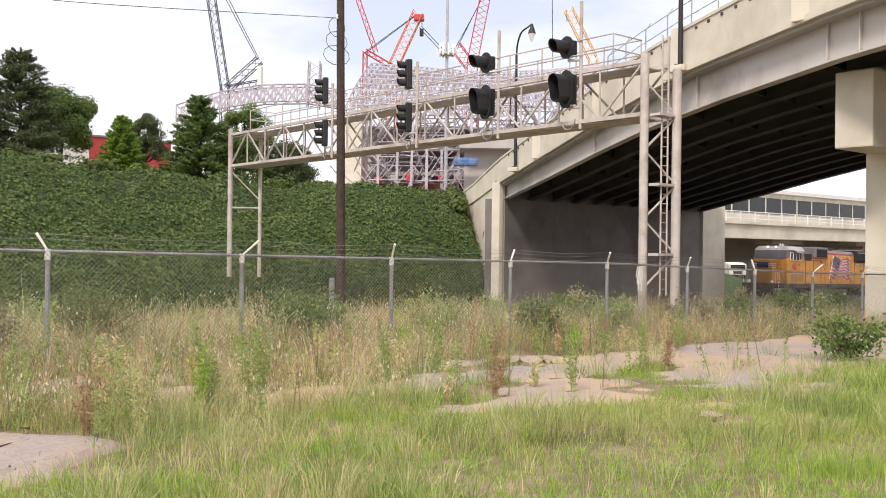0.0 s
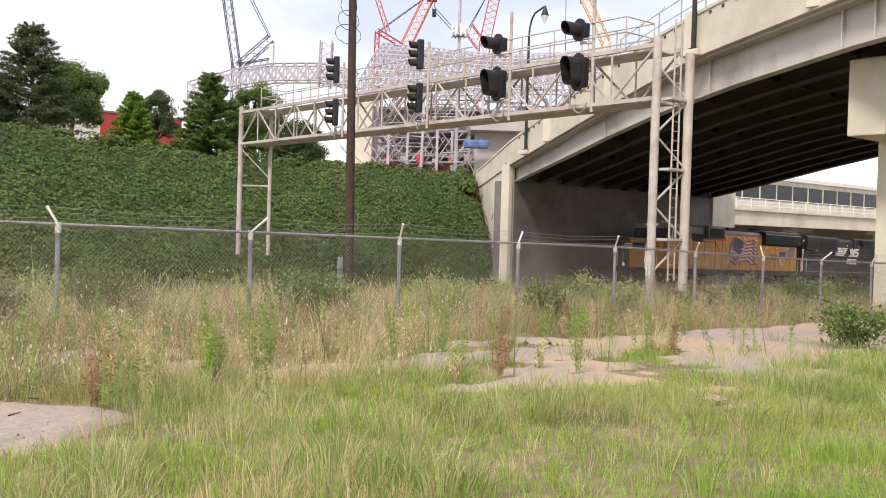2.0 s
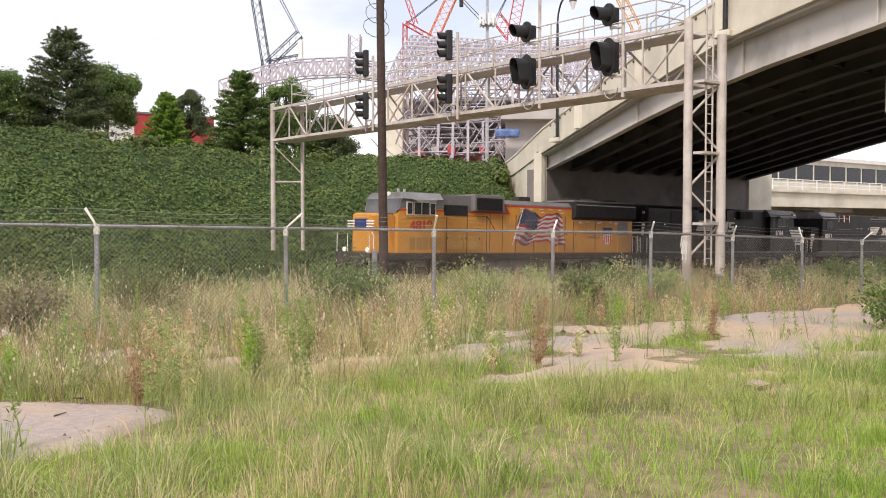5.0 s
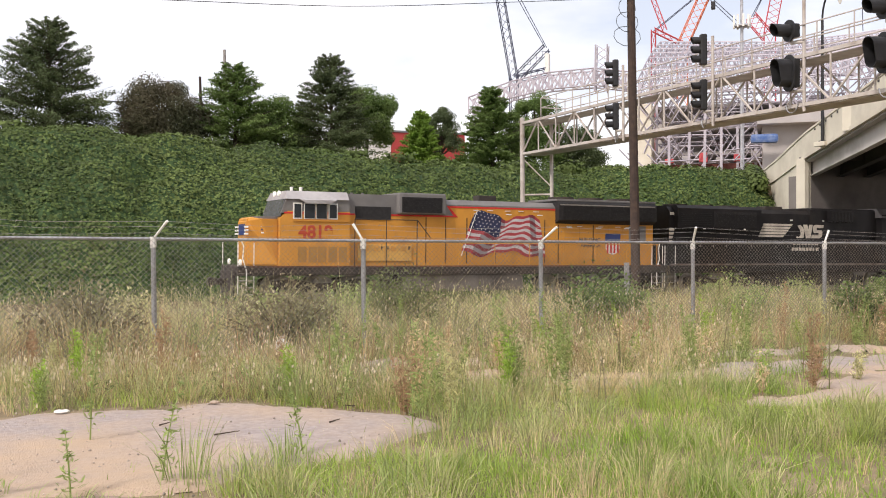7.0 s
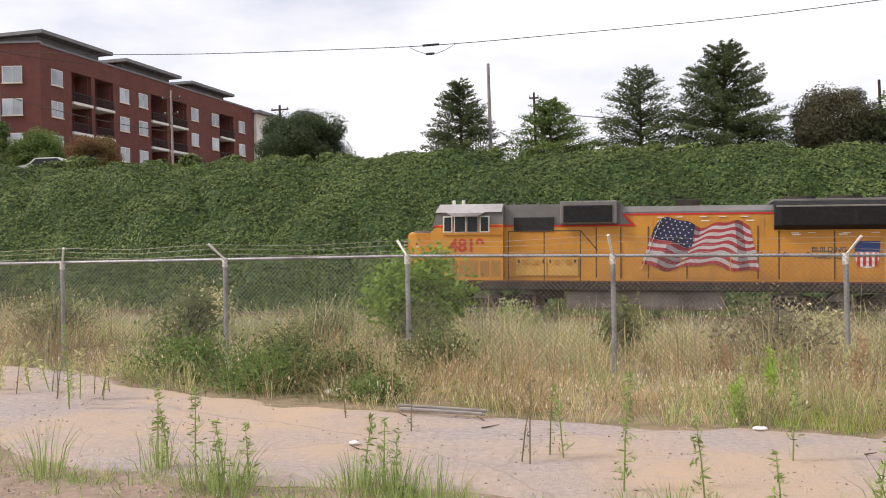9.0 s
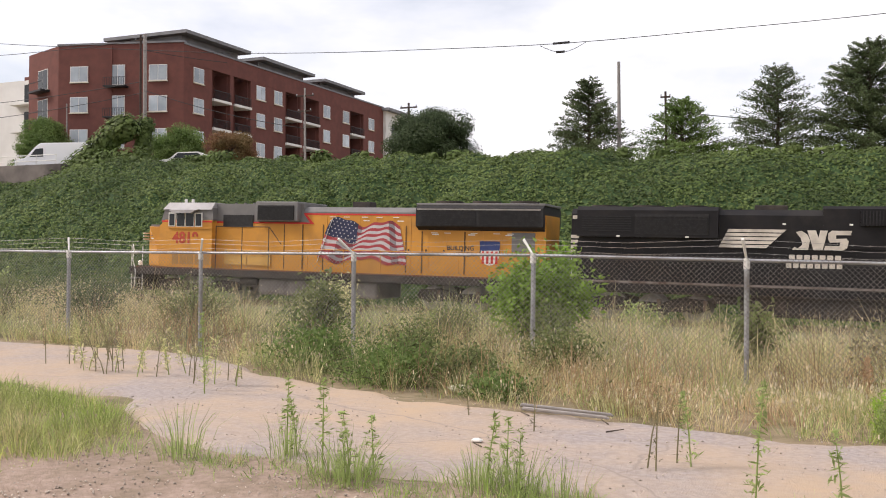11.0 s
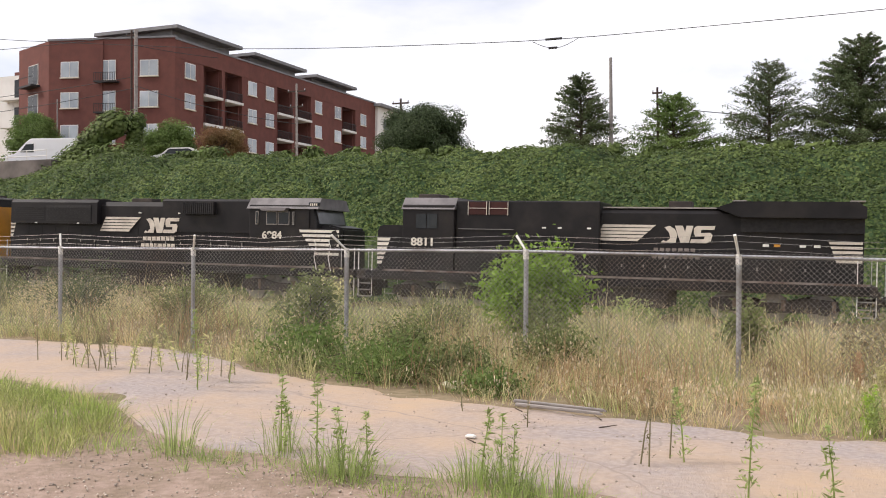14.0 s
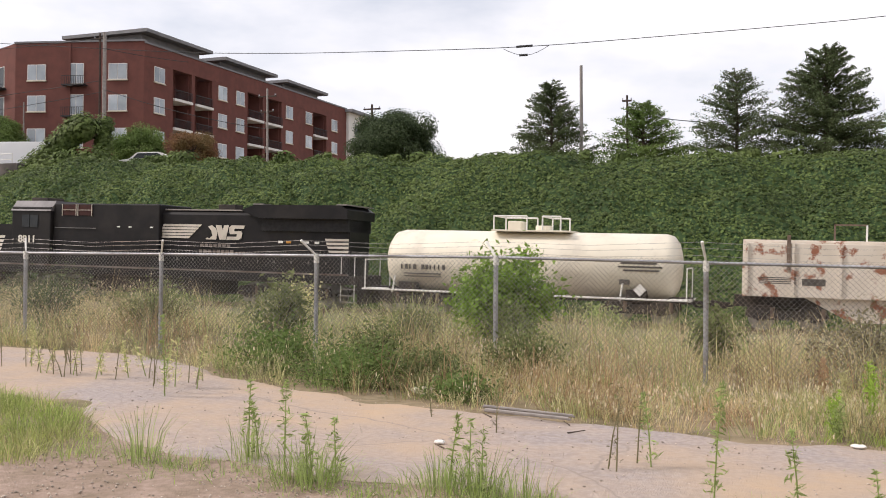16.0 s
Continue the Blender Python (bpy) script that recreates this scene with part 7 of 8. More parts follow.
def scatter(n, x0, x1, y0, y1, keep):
    X, Y = rng.uniform(x0, x1, n), rng.uniform(y0, y1, n)
    k = keep(X, Y) > rng.random(n)
    return X[k], Y[k]


def clumpy(x, y, k=1.3, seed=0.0, lo=0.15):
    return np.clip(0.5 + 0.9 * lump(x, y, k, seed), lo, 1.0)


def open_ground(x, y):
    return np.clip(-paved(x, y) * 6, np.where(x > 3.5, 0.05, 0.012), 1)


def tufts(name, X, Y, H, per, W, material, label, spread=0.10, lean=0.9):
    """Grass in tufts: blades that lean outwards from shared centres."""
    n = len(X)
    k = np.repeat(np.arange(n), per)
    off = rng.normal(0, 1, (len(k), 2))
    px, py = X[k] + off[:, 0] * spread, Y[k] + off[:, 1] * spread
    h = H[k] * rng.uniform(0.5, 1.12, len(k))
    a = np.arctan2(off[:, 1], off[:, 0]) + rng.normal(0, 0.5, len(k))
    L = np.clip(np.hypot(off[:, 0], off[:, 1]) * 0.32, 0.03, 0.8) * lean
    d = np.stack([np.cos(a), np.sin(a)], 1)
    face = rng.uniform(0, 2 * np.pi, len(k))
    w = np.stack([np.cos(face), np.sin(face)], 1) * (rng.uniform(0.6, 1.3, len(k)) * W / 2)[:, None]
    z = land(px, py) - 0.02
    V = np.zeros((len(k), 6, 3), np.float32)
    for j, (hh, f, t) in enumerate(((0.0, 0.0, 0.9), (0.6, 0.38, 0.9), (1.0, 1.0, 0.2))):
        q = np.stack([px, py], 1) + d * (h * L * f)[:, None]
        V[:, 2 * j, :2], V[:, 2 * j + 1, :2] = q - w * t, q + w * t
        V[:, 2 * j, 2] = V[:, 2 * j + 1, 2] = z + h * hh * (1 - 0.35 * L * f)
    i = np.arange(len(k))[:, None] * 6
    ob = raw(name, V.reshape(-1, 3), np.concatenate([i + np.array([[0, 1, 3, 2]]), i + np.array([[2, 3, 5, 4]])]), material)
    return tagged(ob, label, "grass", kind="stuff"), V


def grasses():
    # short green grass of the foreground
    def near(x, y):
        right = smooth(-0.2, 2.2, x + 0.35 * (y - 7))
        left = 0.9 * smooth(-6.2, -7.2, x) * smooth(9.2, 8.2, y)
        mid = np.where(x > -5.2, 0.16, 0.04) * clumpy(x, y, 1.9, 3.3, 0.0) * smooth(5.9, 6.9, y)
        return open_ground(x, y) * np.maximum(np.maximum(right, left), mid) * clumpy(x, y, 1.1, 0.3, 0.3) * smooth(12.2, 9.5, y)
    X, Y = scatter(300000, -14, 22, 2.0, 12.2, near)
    stuff(blades("green_grass", X, Y, rng.uniform(0.04, 0.19, len(X)) * (0.7 + 0.5 * clumpy(X, Y, 1.7, 2.5)), rng.uniform(0.004, 0.009, len(X)), "grass_green", 0.7), "fresh green grass between the weeds", "grass")
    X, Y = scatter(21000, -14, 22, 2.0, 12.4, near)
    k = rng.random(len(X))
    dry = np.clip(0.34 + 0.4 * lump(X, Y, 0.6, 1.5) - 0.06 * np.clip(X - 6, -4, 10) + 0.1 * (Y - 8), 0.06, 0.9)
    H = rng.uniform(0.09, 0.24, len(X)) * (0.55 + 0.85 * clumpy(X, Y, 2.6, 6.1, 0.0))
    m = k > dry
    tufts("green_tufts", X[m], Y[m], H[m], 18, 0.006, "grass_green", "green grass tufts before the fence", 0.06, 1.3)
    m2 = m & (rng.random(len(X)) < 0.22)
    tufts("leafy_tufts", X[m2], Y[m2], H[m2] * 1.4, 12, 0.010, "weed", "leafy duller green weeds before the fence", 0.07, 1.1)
    tufts("straw_tufts", X[~m], Y[~m], H[~m] * 1.3, 16, 0.005, "grass_dry", "straw-coloured tufts before the fence", 0.05)

    # taller clumps standing out of the short grass
    X, Y = scatter(900, 1.0, 18, 4.6, 11.5, lambda x, y: open_ground(x, y) * clumpy(x, y, 2.1, 8.2, 0.0))
    g = rng.random(len(X)) + 0.4 * lump(X, Y, 0.9, 7.0)
    for lo, hi, nm, mt, lab in ((-9, 0.4, "fresh_clumps", "patch_green", "dark fresh green clumps in the short grass"), (0.4, 0.75, "pale_clumps", "grass_mix", "yellow-green clumps in the short grass"), (0.75, 9, "weed_clumps", "weed", "leafy green clumps in the short grass")):
        m3 = (g >= lo) & (g < hi)
        tufts(nm, X[m3], Y[m3], rng.uniform(0.22, 0.52, m3.sum()), 46, 0.007, mt, lab, 0.10, 1.2)

    # a thick green patch beside the dirt, and green clumps at its edge
    X, Y = rng.uniform(-12.5, -6.4, 1150), rng.uniform(4.8, 8.9, 1150)
    m = (np.hypot((X + 9.4) / 2.9, (Y - 7.2) / 1.6) < 1 + 0.2 * lump(X, Y, 2.0, 0.5)) & (paved(X, Y) < 0.05)
    tufts("green_patch", X[m], Y[m], rng.uniform(0.10, 0.34, m.sum()), 26, 0.007, "patch_green", "thick green grass patch beside the dirt", 0.09, 1.6)
    m = m & (rng.random(len(X)) < 0.4)
    tufts("dry_patch", X[m] + 0.1, Y[m], rng.uniform(0.10, 0.30, m.sum()), 16, 0.006, "grass_mix", "yellowing tufts in the green patch", 0.08, 1.6)
    ex = np.array([-2.9, -2.75, -2.6, -3.0, -3.9, -4.0, -4.2, -4.85, -5.6, -0.6, 0.9, 1.7, -2.2])
    ey = np.array([6.9, 7.05, 6.95, 7.1, 6.7, 6.85, 6.9, 7.3, 6.8, 7.0, 7.2, 7.5, 6.6])
    tufts("green_clumps", ex, ey, rng.uniform(0.28, 0.55, len(ex)), 70, 0.007, "weed", "green grass clumps at the pavement's edge", 0.09, 0.8)

    ex = np.array([-3.1, -2.9, -2.6, -2.3, -1.2, -0.9, 0.4, 1.3, 2.1, 2.6, -4.6, -5.1])
    ey = 10.75 + 0.06 * (2.6 - ex) + rng.uniform(0.0, 0.5, len(ex))
    tufts("withered_clumps", ex, ey, rng.uniform(0.3, 0.55, len(ex)), 90, 0.006, "russet", "reddish withered tufts at the pavement's edge", 0.13, 1.7)
    X = rng.uniform(-6.8, 0.6, 170)
    Y = 6.75 + 0.22 * np.clip(-X - 5, 0, 3) + rng.normal(0, 0.22, 170)
    tufts("edge_weeds", X, Y, rng.uniform(0.06, 0.24, 170), 22, 0.007, "weed", "small green weeds along the dirt's edge", 0.06, 1.6)

    # weeds in front of the fence
    def front(x, y):
        belt = smooth(9.6, 11.2, y - np.interp(x, [-16, -10, -8, -4, 2, 6, 20, 30], [2.4, 2.2, 0.9, 0.2, -0.3, -1.2, 0.6, 1.6]))
        thin = np.interp(x, [-16, -9, -7, 6, 9, 12, 18, 30], [0.5, 0.6, 1.0, 1.0, 0.75, 0.5, 0.28, 0.3])
        return open_ground(x, y) * belt * thin * clumpy(x, y, 1.4, 1.1, 0.25)
    seeds = []
    X, Y = scatter(6800, -20, 30, 8.2, 14.4, front)
    H = rng.uniform(0.35, 0.85, len(X)) * (0.7 + 0.5 * clumpy(X, Y, 0.9, 2.0)) * (1 - 0.25 * smooth(5, 1, X))
    k = rng.random(len(X)) + 0.45 * lump(X, Y, 0.7, 4.0) - 0.08 + 0.16 * smooth(4, -2, X)
    for lo, hi, nm, mt, lab in ((-9, 0.34, "dry_tufts", "grass_dry", "straw-coloured dry grass along the fence"), (0.34, 0.70, "mixed_tufts", "grass_mix", "yellow-green weeds along the fence"), (0.70, 0.97, "green_weeds", "weed", "green feathery weeds along the fence"), (0.97, 9, "brown_tufts", "brush", "brown withered weeds along the fence")):
        m = (k >= lo) & (k < hi)
        _, V = tufts(nm, X[m], Y[m], H[m], 40, 0.006, mt, lab, 0.12, 1.5)
        if mt in ("grass_dry", "grass_mix"):
            seeds.append(V[rng.random(len(V)) < 0.28][:, 4])

    # the tall meadow between fence and track
    def meadow(x, y):
        return clumpy(x, y, 0.8, 5.0, 0.4) * smooth(37.5, 34, y - 0.04 * x) * np.where(x > 44, 0.4, 1) * np.interp(y, [13.8, 17, 24, 36], [1, 0.8, 0.4, 0.35])
    X, Y = scatter(13500, -52, 66, 13.9, 37.5, meadow)
    tall = np.interp(Y, [13.8, 16, 22, 37], [0.9, 1.2, 1.45, 1.6]) * np.interp(X, [-50, -12, 0, 20, 40, 60], [0.95, 1.0, 1.0, 1.0, 0.8, 0.6])
    H = rng.uniform(0.6, 1.05, len(X)) * tall * (0.75 + 0.35 * clumpy(X, Y, 0.6, 3.0))
    k = rng.random(len(X)) + 0.5 * lump(X, Y, 0.45, 6.0) - 0.06
    for lo, hi, nm, mt, lab in ((-9, 0.24, "meadow_dry", "grass_dry", "tall straw-coloured grass beyond the fence"), (0.24, 0.66, "meadow_mixed", "grass_mix", "tall grey-green grass beyond the fence"), (0.66, 0.92, "meadow_green", "weed", "tall green weeds beyond the fence"), (0.92, 9, "meadow_brush", "brush", "tall brown brush beyond the fence")):
        m = (k >= lo) & (k < hi)
        _, V = tufts(nm, X[m], Y[m], H[m], 30, 0.011, mt, lab, 0.18, 1.3)
        if mt in ("grass_dry", "grass_mix"):
            seeds.append(V[rng.random(len(V)) < 0.34][:, 4])
    C = np.concatenate(seeds).astype(float)
    n = len(C)
    V, Fc = leaf_quads(C, rng.normal(0, 1, (n, 3)) * np.array([1, 1, 0.1]), rng.uniform(0.014, 0.032, n), 1.0)
    V = V.reshape(-1, 4, 3)
    V[:, :, 2] = C[:, None, 2] + (V[:, :, 2] - C[:, None, 2]) * 2.4
    stuff(raw("seed_heads", V.reshape(-1, 3), Fc, "seed"), "pale feathery seed heads over the tall grass", "grass")
    # thin russet stalks above the grass
    X, Y = scatter(1500, -14, 24, 9.5, 17.0, lambda x, y: open_ground(x, y) * clumpy(x, y, 1.0, 9.0, 0.05) * smooth(9.5, 11.0, y - 0.4 * np.clip(-x - 4, 0, 6)))
    tufts("russet_stalks", X, Y, rng.uniform(0.5, 1.15, len(X)), 9, 0.008, "russet", "thin russet weed stalks among the grass", 0.09, 0.8)
    # low leafy undergrowth that darkens the gaps
    X, Y = scatter(95000, -40, 50, 10.6, 26, lambda x, y: clumpy(x, y, 1.1, 7.0, 0.0) ** 2 * np.where(y < 13.4, np.where(paved(x, y) < -0.25, 0.8, 0.0), 1.0))
    C = np.stack([X, Y, land(X, Y) + rng.uniform(0.01, 0.22, len(X))], 1)
    V, Fc = leaf_quads(C, rng.normal(0, 0.6, (len(X), 3)) + np.array([0, -0.3, 0.8]), rng.uniform(0.025, 0.055, len(X)), 2.0)
    stuff(raw("undergrowth", V, Fc, "olive"), "low leafy undergrowth among the grass", "undergrowth")


grasses()


# ---- single weeds, bushes ----
def bush(name, x, y, w, h, leaf, n, seed, label, z0=None, size=0.09, stems=9, group=""):
    r = np.random.default_rng(seed)
    z = float(land(x, y)) if z0 is None else z0
    e = tagged(empty(name, pose(x, y, z)), label, "bush" if name == "bush" else "weed", group)
    bm = bmesh.new()
    C, N = [], []
    for i in range(stems):
        a = r.uniform(0, 6.283)
        f = r.uniform(0.2, 1.0)
        tip = np.array([w * f * math.cos(a), w * f * math.sin(a), h * r.uniform(0.65, 1.0) * (1.1 - 0.4 * f)])
        midp = tip * np.array([0.45, 0.45, 0.55])
        rod(bm, (0.03 * math.cos(a), 0.03 * math.sin(a), -0.05), midp, 0.012, 4, 0.008)
        rod(bm, midp, tip, 0.008, 4, 0.003)
        k = int(1.7 * n) // stems
        t = r.uniform(0.25, 1.05, k)
        p = np.where(t[:, None] < 0.5, midp * (t[:, None] * 2), midp + (tip - midp) * (t[:, None] * 2 - 1))
        C.append(p + r.normal(0, 0.15 * w + 0.02, (k, 3)))
        N.append(r.normal(0, 0.7, (k, 3)) + np.array([0, -0.3, 0.7]))
    part("stem", bm, "bark", e)["kind"] = "stuff"
    V, Fc = leaf_quads(np.concatenate(C), np.concatenate(N), r.uniform(size * 0.4, size * 0.85, k * stems), 1.8)
    raw("foliage", V, Fc, leaf, e)
    return e


bush("bush", -5.8, 17.6, 1.0, 2.0, "leaf_bright", 6000, 1, "bright green bush growing behind the fence", size=0.11, stems=22)
bush("bush", -9.2, 15.0, 0.75, 1.4, "olive", 900, 2, "dark scraggly shrub behind the fence", size=0.10, stems=15)
bush("bush", -7.9, 12.7, 0.95, 0.55, "leaf_mid", 2600, 3, "low green feathery shrub by the pavement", size=0.055, stems=34)
bush("bush", -6.3, 12.1, 0.9, 0.34, "leaf_mid", 3400, 4, "low green creeper at the pavement's edge", size=0.055, stems=26)
bush("bush", 3.6, 15.6, 1.2, 1.05, "brush", 2000, 5, "brown-grey dead brush behind the fence", size=0.07, stems=30)
bush("bush", 10.4, 16.6, 1.0, 1.15, "leaf_mid", 2000, 6, "dull green shrub behind the fence", size=0.09, stems=16)
bush("bush", 15.2, 14.4, 0.5, 1.1, "leaf_mid", 900, 7, "upright green shrub at a fence post", size=0.09, stems=16)
bush("bush", 17.6, 8.7, 0.75, 1.05, "leaf_mid", 900, 8, "leafy green shrub rooted in the pavement", size=0.09, stems=16)
bush("bush", -1.9, 16.8, 0.5, 1.1, "olive", 1100, 9, "pale green shrub behind the fence", size=0.09, stems=16)
bush("bush", 0.6, 16.0, 1.0, 1.1, "brush", 1300, 10, "brownish brush behind the fence", size=0.08, stems=22)
for i, (x, y, w, h, lf, lab) in enumerate((
        (-6.5, 13.1, 0.7, 0.75, "olive", "olive-green shrub crowded against the fence"),
        (-5.3, 12.3, 0.7, 0.5, "olive", "olive-green shrub at the pavement's edge"),
        (-4.4, 11.5, 0.5, 0.22, "leaf_mid", "low fresh green creeper at the pavement's edge"),
        (-4.1, 13.1, 0.7, 0.8, "olive", "olive-green shrub crowded against the fence"),
        (-7.0, 15.8, 0.6, 0.9, "olive", "dark spreading shrub behind the fence"),
        (-5.0, 15.4, 0.7, 1.1, "olive", "olive-green shrub behind the fence"),
        (-13.2, 16.5, 1.0, 1.1, "olive", "olive-green shrub behind the fence"),
        (-16.5, 17.0, 1.4, 1.3, "leaf_dark", "dark spreading shrub behind the fence"),
        (-20.5, 18.0, 1.4, 1.2, "olive", "olive-green shrub behind the fence"),
        (6.2, 17.0, 1.1, 1.2, "olive", "olive-green shrub behind the fence"),
        (13.0, 15.2, 0.7, 0.9, "weed", "grey-green shrub behind the fence"))):
    bush("bush", x, y, w, h, lf, int(1100 + 1100 * w), 700 + i, lab, size=0.055, stems=26, group="shrubs along the fence")


def plume(x, y, h, leaf, seed, label):
    """A feathery weed: a few upright stems set with many narrow leaves."""
    r = np.random.default_rng(seed)
    e = tagged(empty("plume_weed", pose(x, y, float(land(x, y)))), label, "weed", "feathery weeds in the grass")
    bm = bmesh.new()
    C, N = [], []
    for i in range(r.integers(3, 8)):
        hh = h * r.uniform(0.55, 1.0)
        a = r.uniform(0, 6.283)
        tip = np.array([0.16 * hh * math.cos(a) * r.uniform(0.3, 1.4), 0.16 * hh * math.sin(a) * r.uniform(0.3, 1.4), hh])
        rod(bm, (0.02 * math.cos(a), 0.02 * math.sin(a), -0.04), tip, 0.005, 4, 0.002)
        k = int(95 * hh)
        t = r.uniform(0.12, 1.03, k)
        b = r.uniform(0, 6.283, k)
        out = (0.02 + 0.085 * np.sin(np.clip(t, 0, 1) * 2.9)) * r.uniform(0.2, 1.1, k)
        C.append(np.outer(t, tip) + np.stack([out * np.cos(b), out * np.sin(b), 0.4 * out], 1))
        N.append(np.stack([-np.cos(b), -np.sin(b), np.full(k, 0.7)], 1) + r.normal(0, 0.4, (k, 3)))
    part("stems", bm, "russet" if leaf in ("russet", "grass_dry") else leaf, e)["kind"] = "stuff"
    C = np.concatenate(C)
    V, Fc = leaf_quads(C, np.concatenate(N), r.uniform(0.012, 0.028, len(C)), 3.2)
    raw("leaves", V, Fc, leaf, e)


PLUMES = (("weed", "feathery green weed among straw grass"), ("grass_mix", "yellow-green feathery weed going to seed"), ("grass_green", "fresh green feathery weed in the grass"), ("russet", "withered russet weed among straw grass"), ("weed", "feathery green weed among straw grass"), ("grass_dry", "dry straw-coloured weed plume"))
for i in range(150):
    x, y = rng.uniform(-1.5, 19), rng.uniform(8.6, 13.5)
    if float(paved(x, y)) > 0.25 or (x < 3.2 and y < 10.7):
        continue
    lf, lab = PLUMES[i % 6]
    plume(x, y, rng.uniform(0.35, 0.95) * (1.35 if i % 9 == 0 else 1.0), lf, 800 + i, lab)
for i in range(22):
    x = -44 + i * 4.6 + rng.uniform(-1.5, 1.5)
    y = rng.uniform(24, 34)
    bush("bush", x, y, rng.uniform(0.9, 1.7), rng.uniform(1.0, 1.8), ("weed", "olive", "grass_mix", "weed")[i % 4], 1300, 200 + i, "scrubby bush in the tall grass by the track", size=0.14, stems=12, group="bushes by the track")
for i in range(16):
    x = 19 + i * 1.6 + rng.uniform(-0.8, 0.8)
    bush("bush", x, rng.uniform(14.2, 17.5), rng.uniform(0.5, 0.9), rng.uniform(0.7, 1.2), ("leaf_mid", "weed", "brush")[i % 3], 800, 300 + i, "green weeds crowded along the fence", size=0.1, stems=9, group="weeds along the fence")


def tall_weed(x, y, h, leaf, seed, leafy_from=0.3, dead=False):
    r = np.random.default_rng(seed)
    e = tagged(empty("tall_weed", pose(x, y, float(land(x, y)))), "tall brown dead weed stalk" if dead else "tall green leafy weed stalk in the pavement", "weed", "weeds in the pavement")
    lx, ly = r.normal(0, 0.16 * h, 2)
    bm = bmesh.new()
    rod(bm, (0, 0, -0.05), (lx * 0.4, ly * 0.4, h * 0.5), 0.008, 5, 0.006)
    rod(bm, (lx * 0.4, ly * 0.4, h * 0.5), (lx, ly, h), 0.006, 5, 0.002)
    part("stem", bm, "brush" if dead else "weed", e)
    n = int((50 if dead else 140) * h)
    t = r.uniform(leafy_from, 1, n)
    a = r.uniform(0, 6.283, n)
    out = ((0.075 if not dead else 0.03) * (1.15 - t) + 0.012) * r.uniform(0.3, 1.2, n)
    C = np.stack([lx * t + out * np.cos(a), ly * t + out * np.sin(a), h * t], 1)
    N = np.stack([-np.cos(a) * 0.5, -np.sin(a) * 0.5, np.ones(n)], 1) + r.normal(0, 0.35, (n, 3))
    V, Fc = leaf_quads(C, N, r.uniform(0.014, 0.03, n) * (0.7 if dead else 1), 3.4)
    raw("leaves", V, Fc, leaf, e)


WEEDS = [(-4.9, 7.35, 0.75, 0), (-4.75, 7.3, 0.55, 0), (-4.3, 6.95, 0.8, 0), (-3.95, 6.8, 0.6, 0), (-3.8, 6.9, 0.55, 0), (-2.9, 7.0, 0.65, 0), (-2.75, 7.05, 0.6, 0), (-2.6, 6.9, 0.55, 0), (-1.95, 8.3, 0.7, 1), (-1.85, 8.2, 0.75, 1), (-1.75, 8.6, 0.85, 1), (-1.6, 8.5, 0.7, 0), (-7.6, 9.7, 1.05, 0), (-3.3, 9.4, 0.45, 1), (-4.2, 9.9, 0.4, 1), (-0.4, 7.3, 0.7, 0), (0.7, 7.2, 0.75, 0), (0.1, 7.05, 0.5, 0), (1.9, 7.7, 0.55, 0), (3.0, 8.1, 0.6, 0), (0.3, 8.9, 0.9, 0), (-1.0, 7.5, 0.95, 0)]
for i, (x, y, h, dead) in enumerate(WEEDS):
    tall_weed(x, y, h, "brush" if dead else "weed", 500 + i, 0.15, bool(dead))
for i in range(34):
    x = rng.uniform(-11.5, -7.6)
    tall_weed(x, 10.3 + 0.25 * (-7.6 - x) + rng.uniform(-0.5, 0.7), rng.uniform(0.4, 0.8), "brush" if i % 3 else "grass_mix", 560 + i, 0.2, bool(i % 3))
for i in range(46):
    x = rng.uniform(2.5, 17)
    tall_weed(x, rng.uniform(8.4, 13.2), rng.uniform(0.5, 1.25), "weed" if i % 3 else "brush", 620 + i, 0.15, i % 3 == 0)


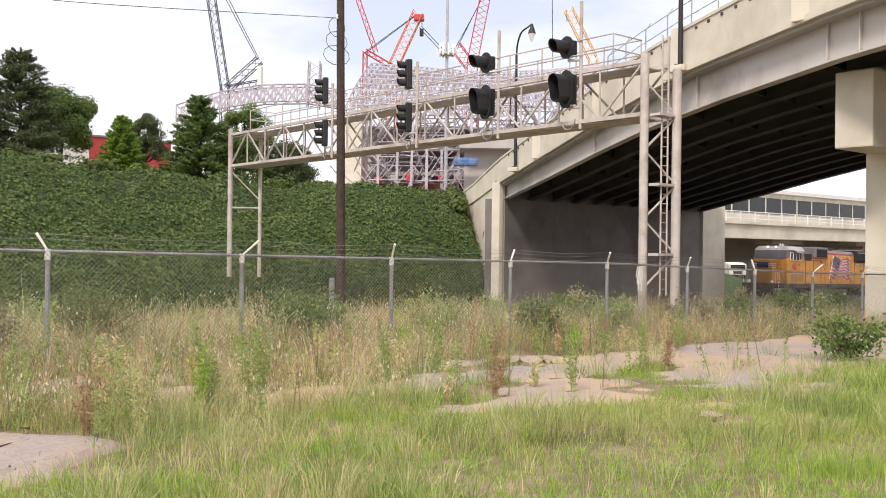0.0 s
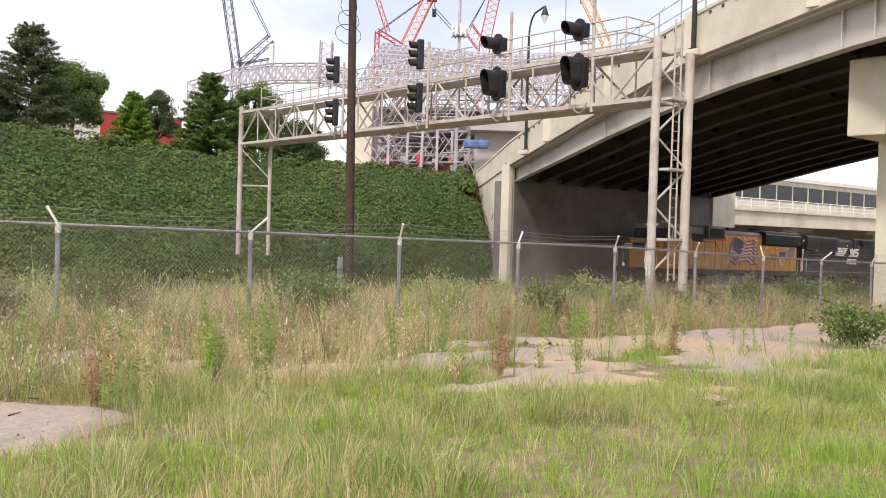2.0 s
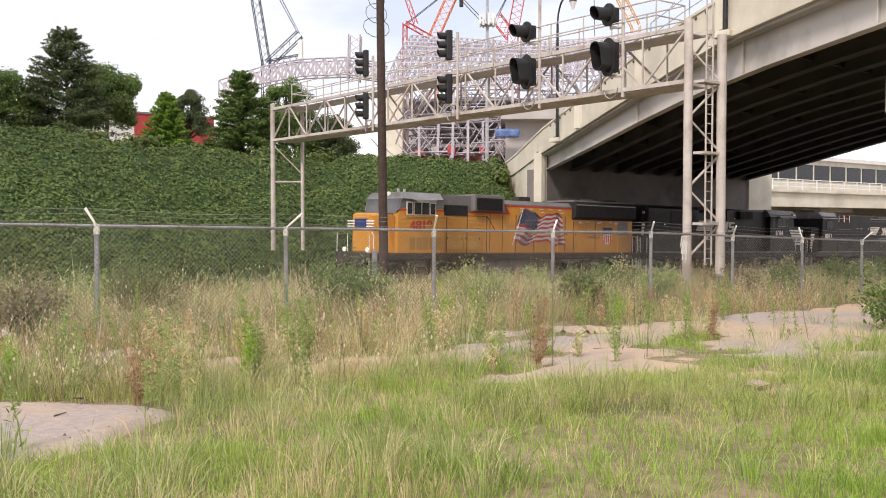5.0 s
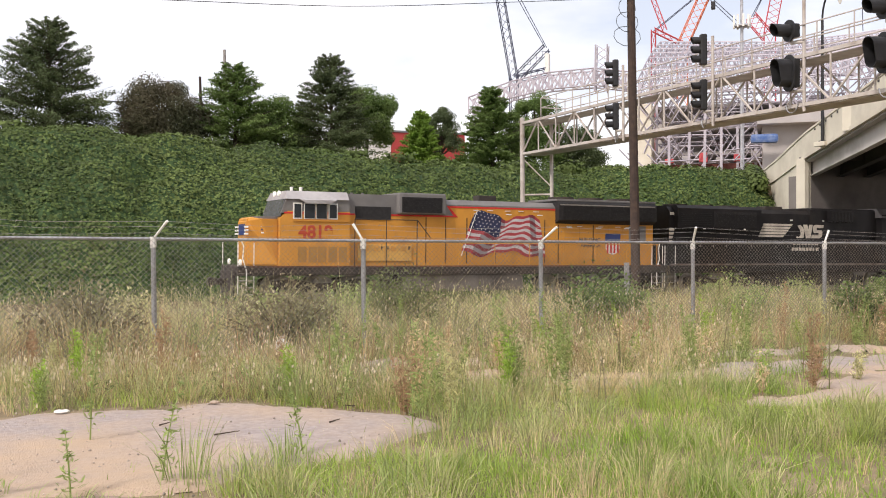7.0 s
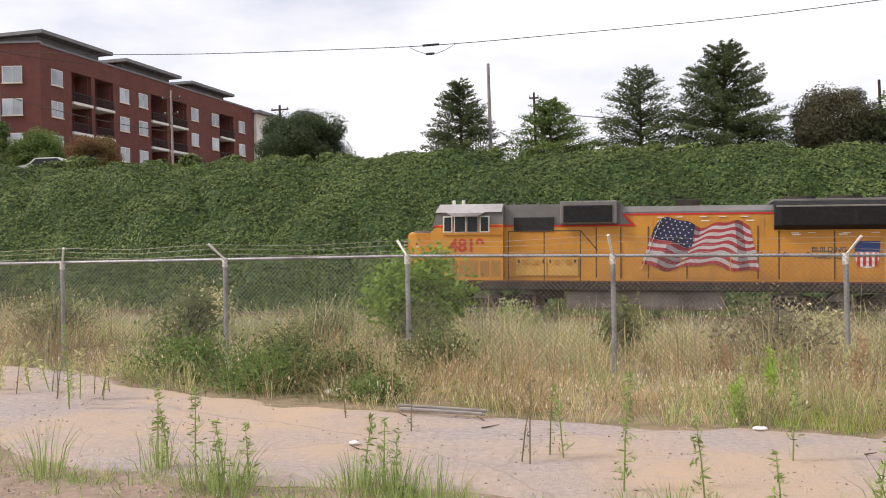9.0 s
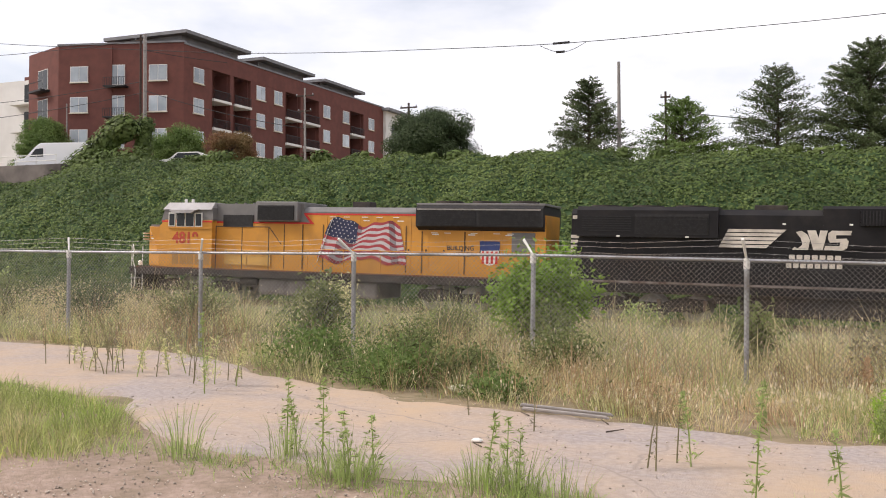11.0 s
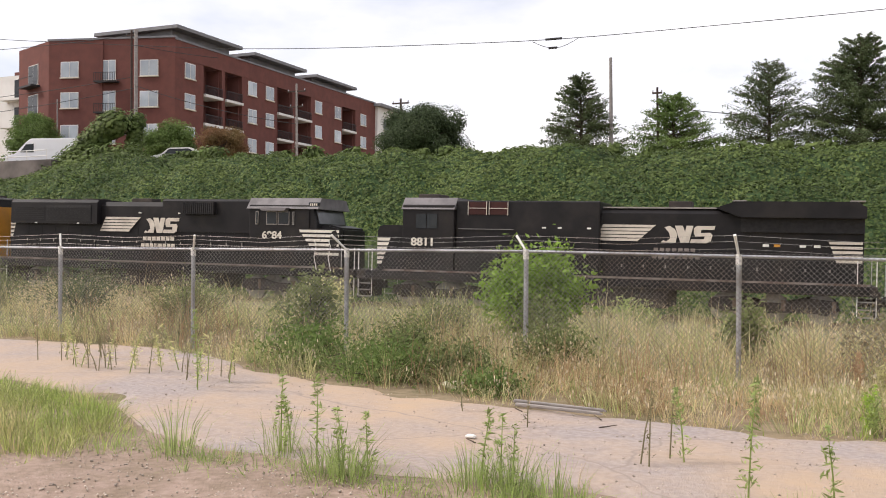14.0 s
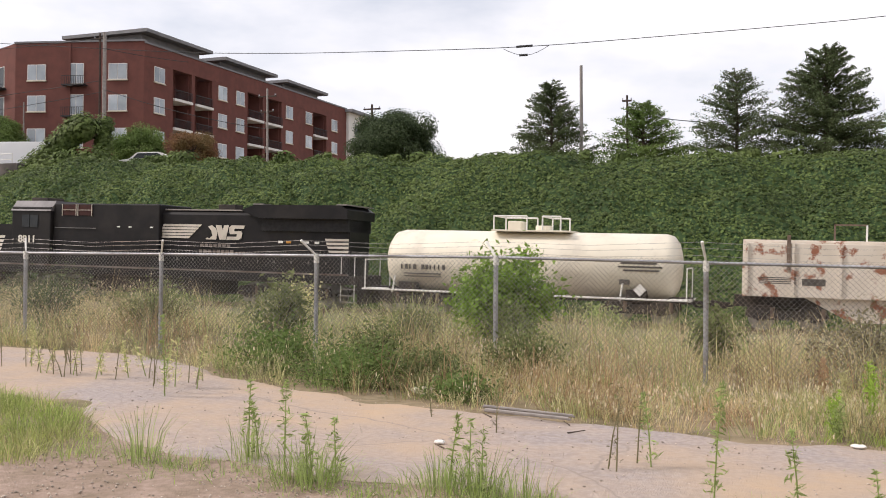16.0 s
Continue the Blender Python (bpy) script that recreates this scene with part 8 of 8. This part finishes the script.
# ---- litter ----
def litter():
    e = tagged(empty("plastic_jug", pose(3.3, 14.4, float(land(3.3, 14.4)) + 0.02)), "dirty white round plastic jug lying by the fence", "jug")
    bm = bmesh.new()
    bmesh.ops.create_uvsphere(bm, u_segments=14, v_segments=9, radius=0.12)
    for v in bm.verts:
        v.co = Vector((v.co.x * 0.9, v.co.y * 0.9, v.co.z * 1.1 + 0.14))
    part("body", bm, "white", e, smooth=True)
    part("neck", R((0, 0, 0.26), (0, 0, 0.30), 0.04, 10), "white", e)
    for x, y, s, col, lab in ((5.3, 13.0, 0.2, "white", "crumpled white sheet lying in the weeds"), (0.1, 10.3, 0.08, "white", "flat white scrap on the pavement's edge"), (-3.6, 8.6, 0.06, "white", "small white scrap on the pavement"), (1.6, 10.3, 0.06, "sand", "pale rubble piece at the weeds' edge"), (9.5, 6.3, 0.17, "sand", "pale broken slab piece in the grass"), (-5.0, 11.6, 0.2, "cream", "pale rubble by the shrubs")):
        r = random.Random(int(x * 10))
        bm = bmesh.new()
        bmesh.ops.create_icosphere(bm, subdivisions=2, radius=s)
        for v in bm.verts:
            v.co = Vector((v.co.x * (1 + r.uniform(-0.2, 0.2)), v.co.y * (0.7 + r.uniform(-0.2, 0.2)), v.co.z * 0.28 * (1 + r.uniform(-0.3, 0.3))))
        ob = part("litter", bm, col)
        ob.location = (x, y, float(land(x, y)) + 0.07)
        tagged(ob, lab, "litter")
    for i in range(11):
        x, y = rng.uniform(-4.5, 3.0), rng.uniform(8.0, 10.6)
        a = rng.uniform(0, 3.1)
        l = rng.uniform(0.04, 0.13)
        z = float(land(x, y)) + 0.062
        bm = rod(bmesh.new(), (x - l * math.cos(a), y - l * math.sin(a), z), (x + l * math.cos(a), y + l * math.sin(a), z + 0.01), 0.008, 5, 0.004)
        tagged(part("twig", bm, "bark"), "small dark twig lying on the pavement", "twig", "twigs on the pavement")
    for i in range(4):
        z = float(land(-3.3, 10.6)) + 0.08 + 0.03 * (i % 2)
        bm = rod(bmesh.new(), (-3.9 + 0.05 * i, 10.75 - 0.12 * i, z), (-2.75, 10.5 - 0.1 * i, z), 0.018, 6, 0.012)
        tagged(part("stick", bm, "wood_grey"), "grey dead stick in a small heap", "stick", "heap of sticks")


litter()


def pebbles():
    n = 9000
    X, Y = rng.uniform(-9, 3, n), rng.uniform(4.6, 10.8, n)
    k = (Y < 6.9 + 0.2 * np.clip(-X - 5, 0, 3)) | (rng.random(n) < 0.16)
    X, Y = X[k], Y[k]
    n = len(X)
    s = rng.uniform(0.006, 0.016, n)
    base = np.array([(1, 0, 0), (0, 1, 0), (-1, 0, 0), (0, -1, 0), (0, 0, 0.8), (0, 0, -0.8)])
    tri = np.array([(0, 1, 4), (1, 2, 4), (2, 3, 4), (3, 0, 4), (1, 0, 5), (2, 1, 5), (3, 2, 5), (0, 3, 5)])
    z = land(X, Y) + np.where(paved(X, Y) > 0, 0.052, 0.034)
    V = base[None] * s[:, None, None] * rng.uniform(0.6, 1.3, (n, 6, 1)) + np.stack([X, Y, z], 1)[:, None]
    Fc = (np.arange(n)[:, None, None] * 6 + tri[None]).reshape(-1, 3)
    M["pebble"] = mat("pebble", (0.50, 0.42, 0.35), (0.36, 0.30, 0.25), 5.0, 0.9, island=0.4)
    stuff(raw("gravel", V.reshape(-1, 3), Fc, "pebble"), "scattered pale gravel on bare ground", "gravel")


pebbles()

# seconds and the lead engine's place along the track
TRAIN = [(0.0, 70.2), (0.5, 65.65), (1.0, 61.1), (1.5, 56.6), (2.0, 52.1), (2.5, 47.6), (3.0, 43.15), (3.5, 38.75), (4.0, 34.45), (4.5, 30.25), (5.0, 26.1), (5.5, 21.9),
         (6.0, 17.45), (6.5, 12.65), (7.0, 7.73), (7.5, 2.74), (8.0, -2.34), (8.5, -7.43), (9.0, -12.45), (9.5, -17.4), (10.0, -22.25), (10.5, -27.05), (11.0, -31.85), (11.5, -36.7), (12.0, -41.5),
         (12.5, -46.35), (13.0, -51.2), (13.5, -56.05), (14.0, -60.85), (14.5, -65.65), (15.0, -70.5), (15.5, -75.4), (16.0, -80.2)]


def motions():
    for thing, offset in TRAIN_CARS:
        rows = []
        for t, s in TRAIN:
            x = s + offset
            rows.append((t, pose(x, track_y(x), rail_z(x), 0, math.degrees(math.atan(-RAIL_FALL)), math.degrees(math.atan(TRACK_SLOPE)))))
        walk(thing, rows)


motions()
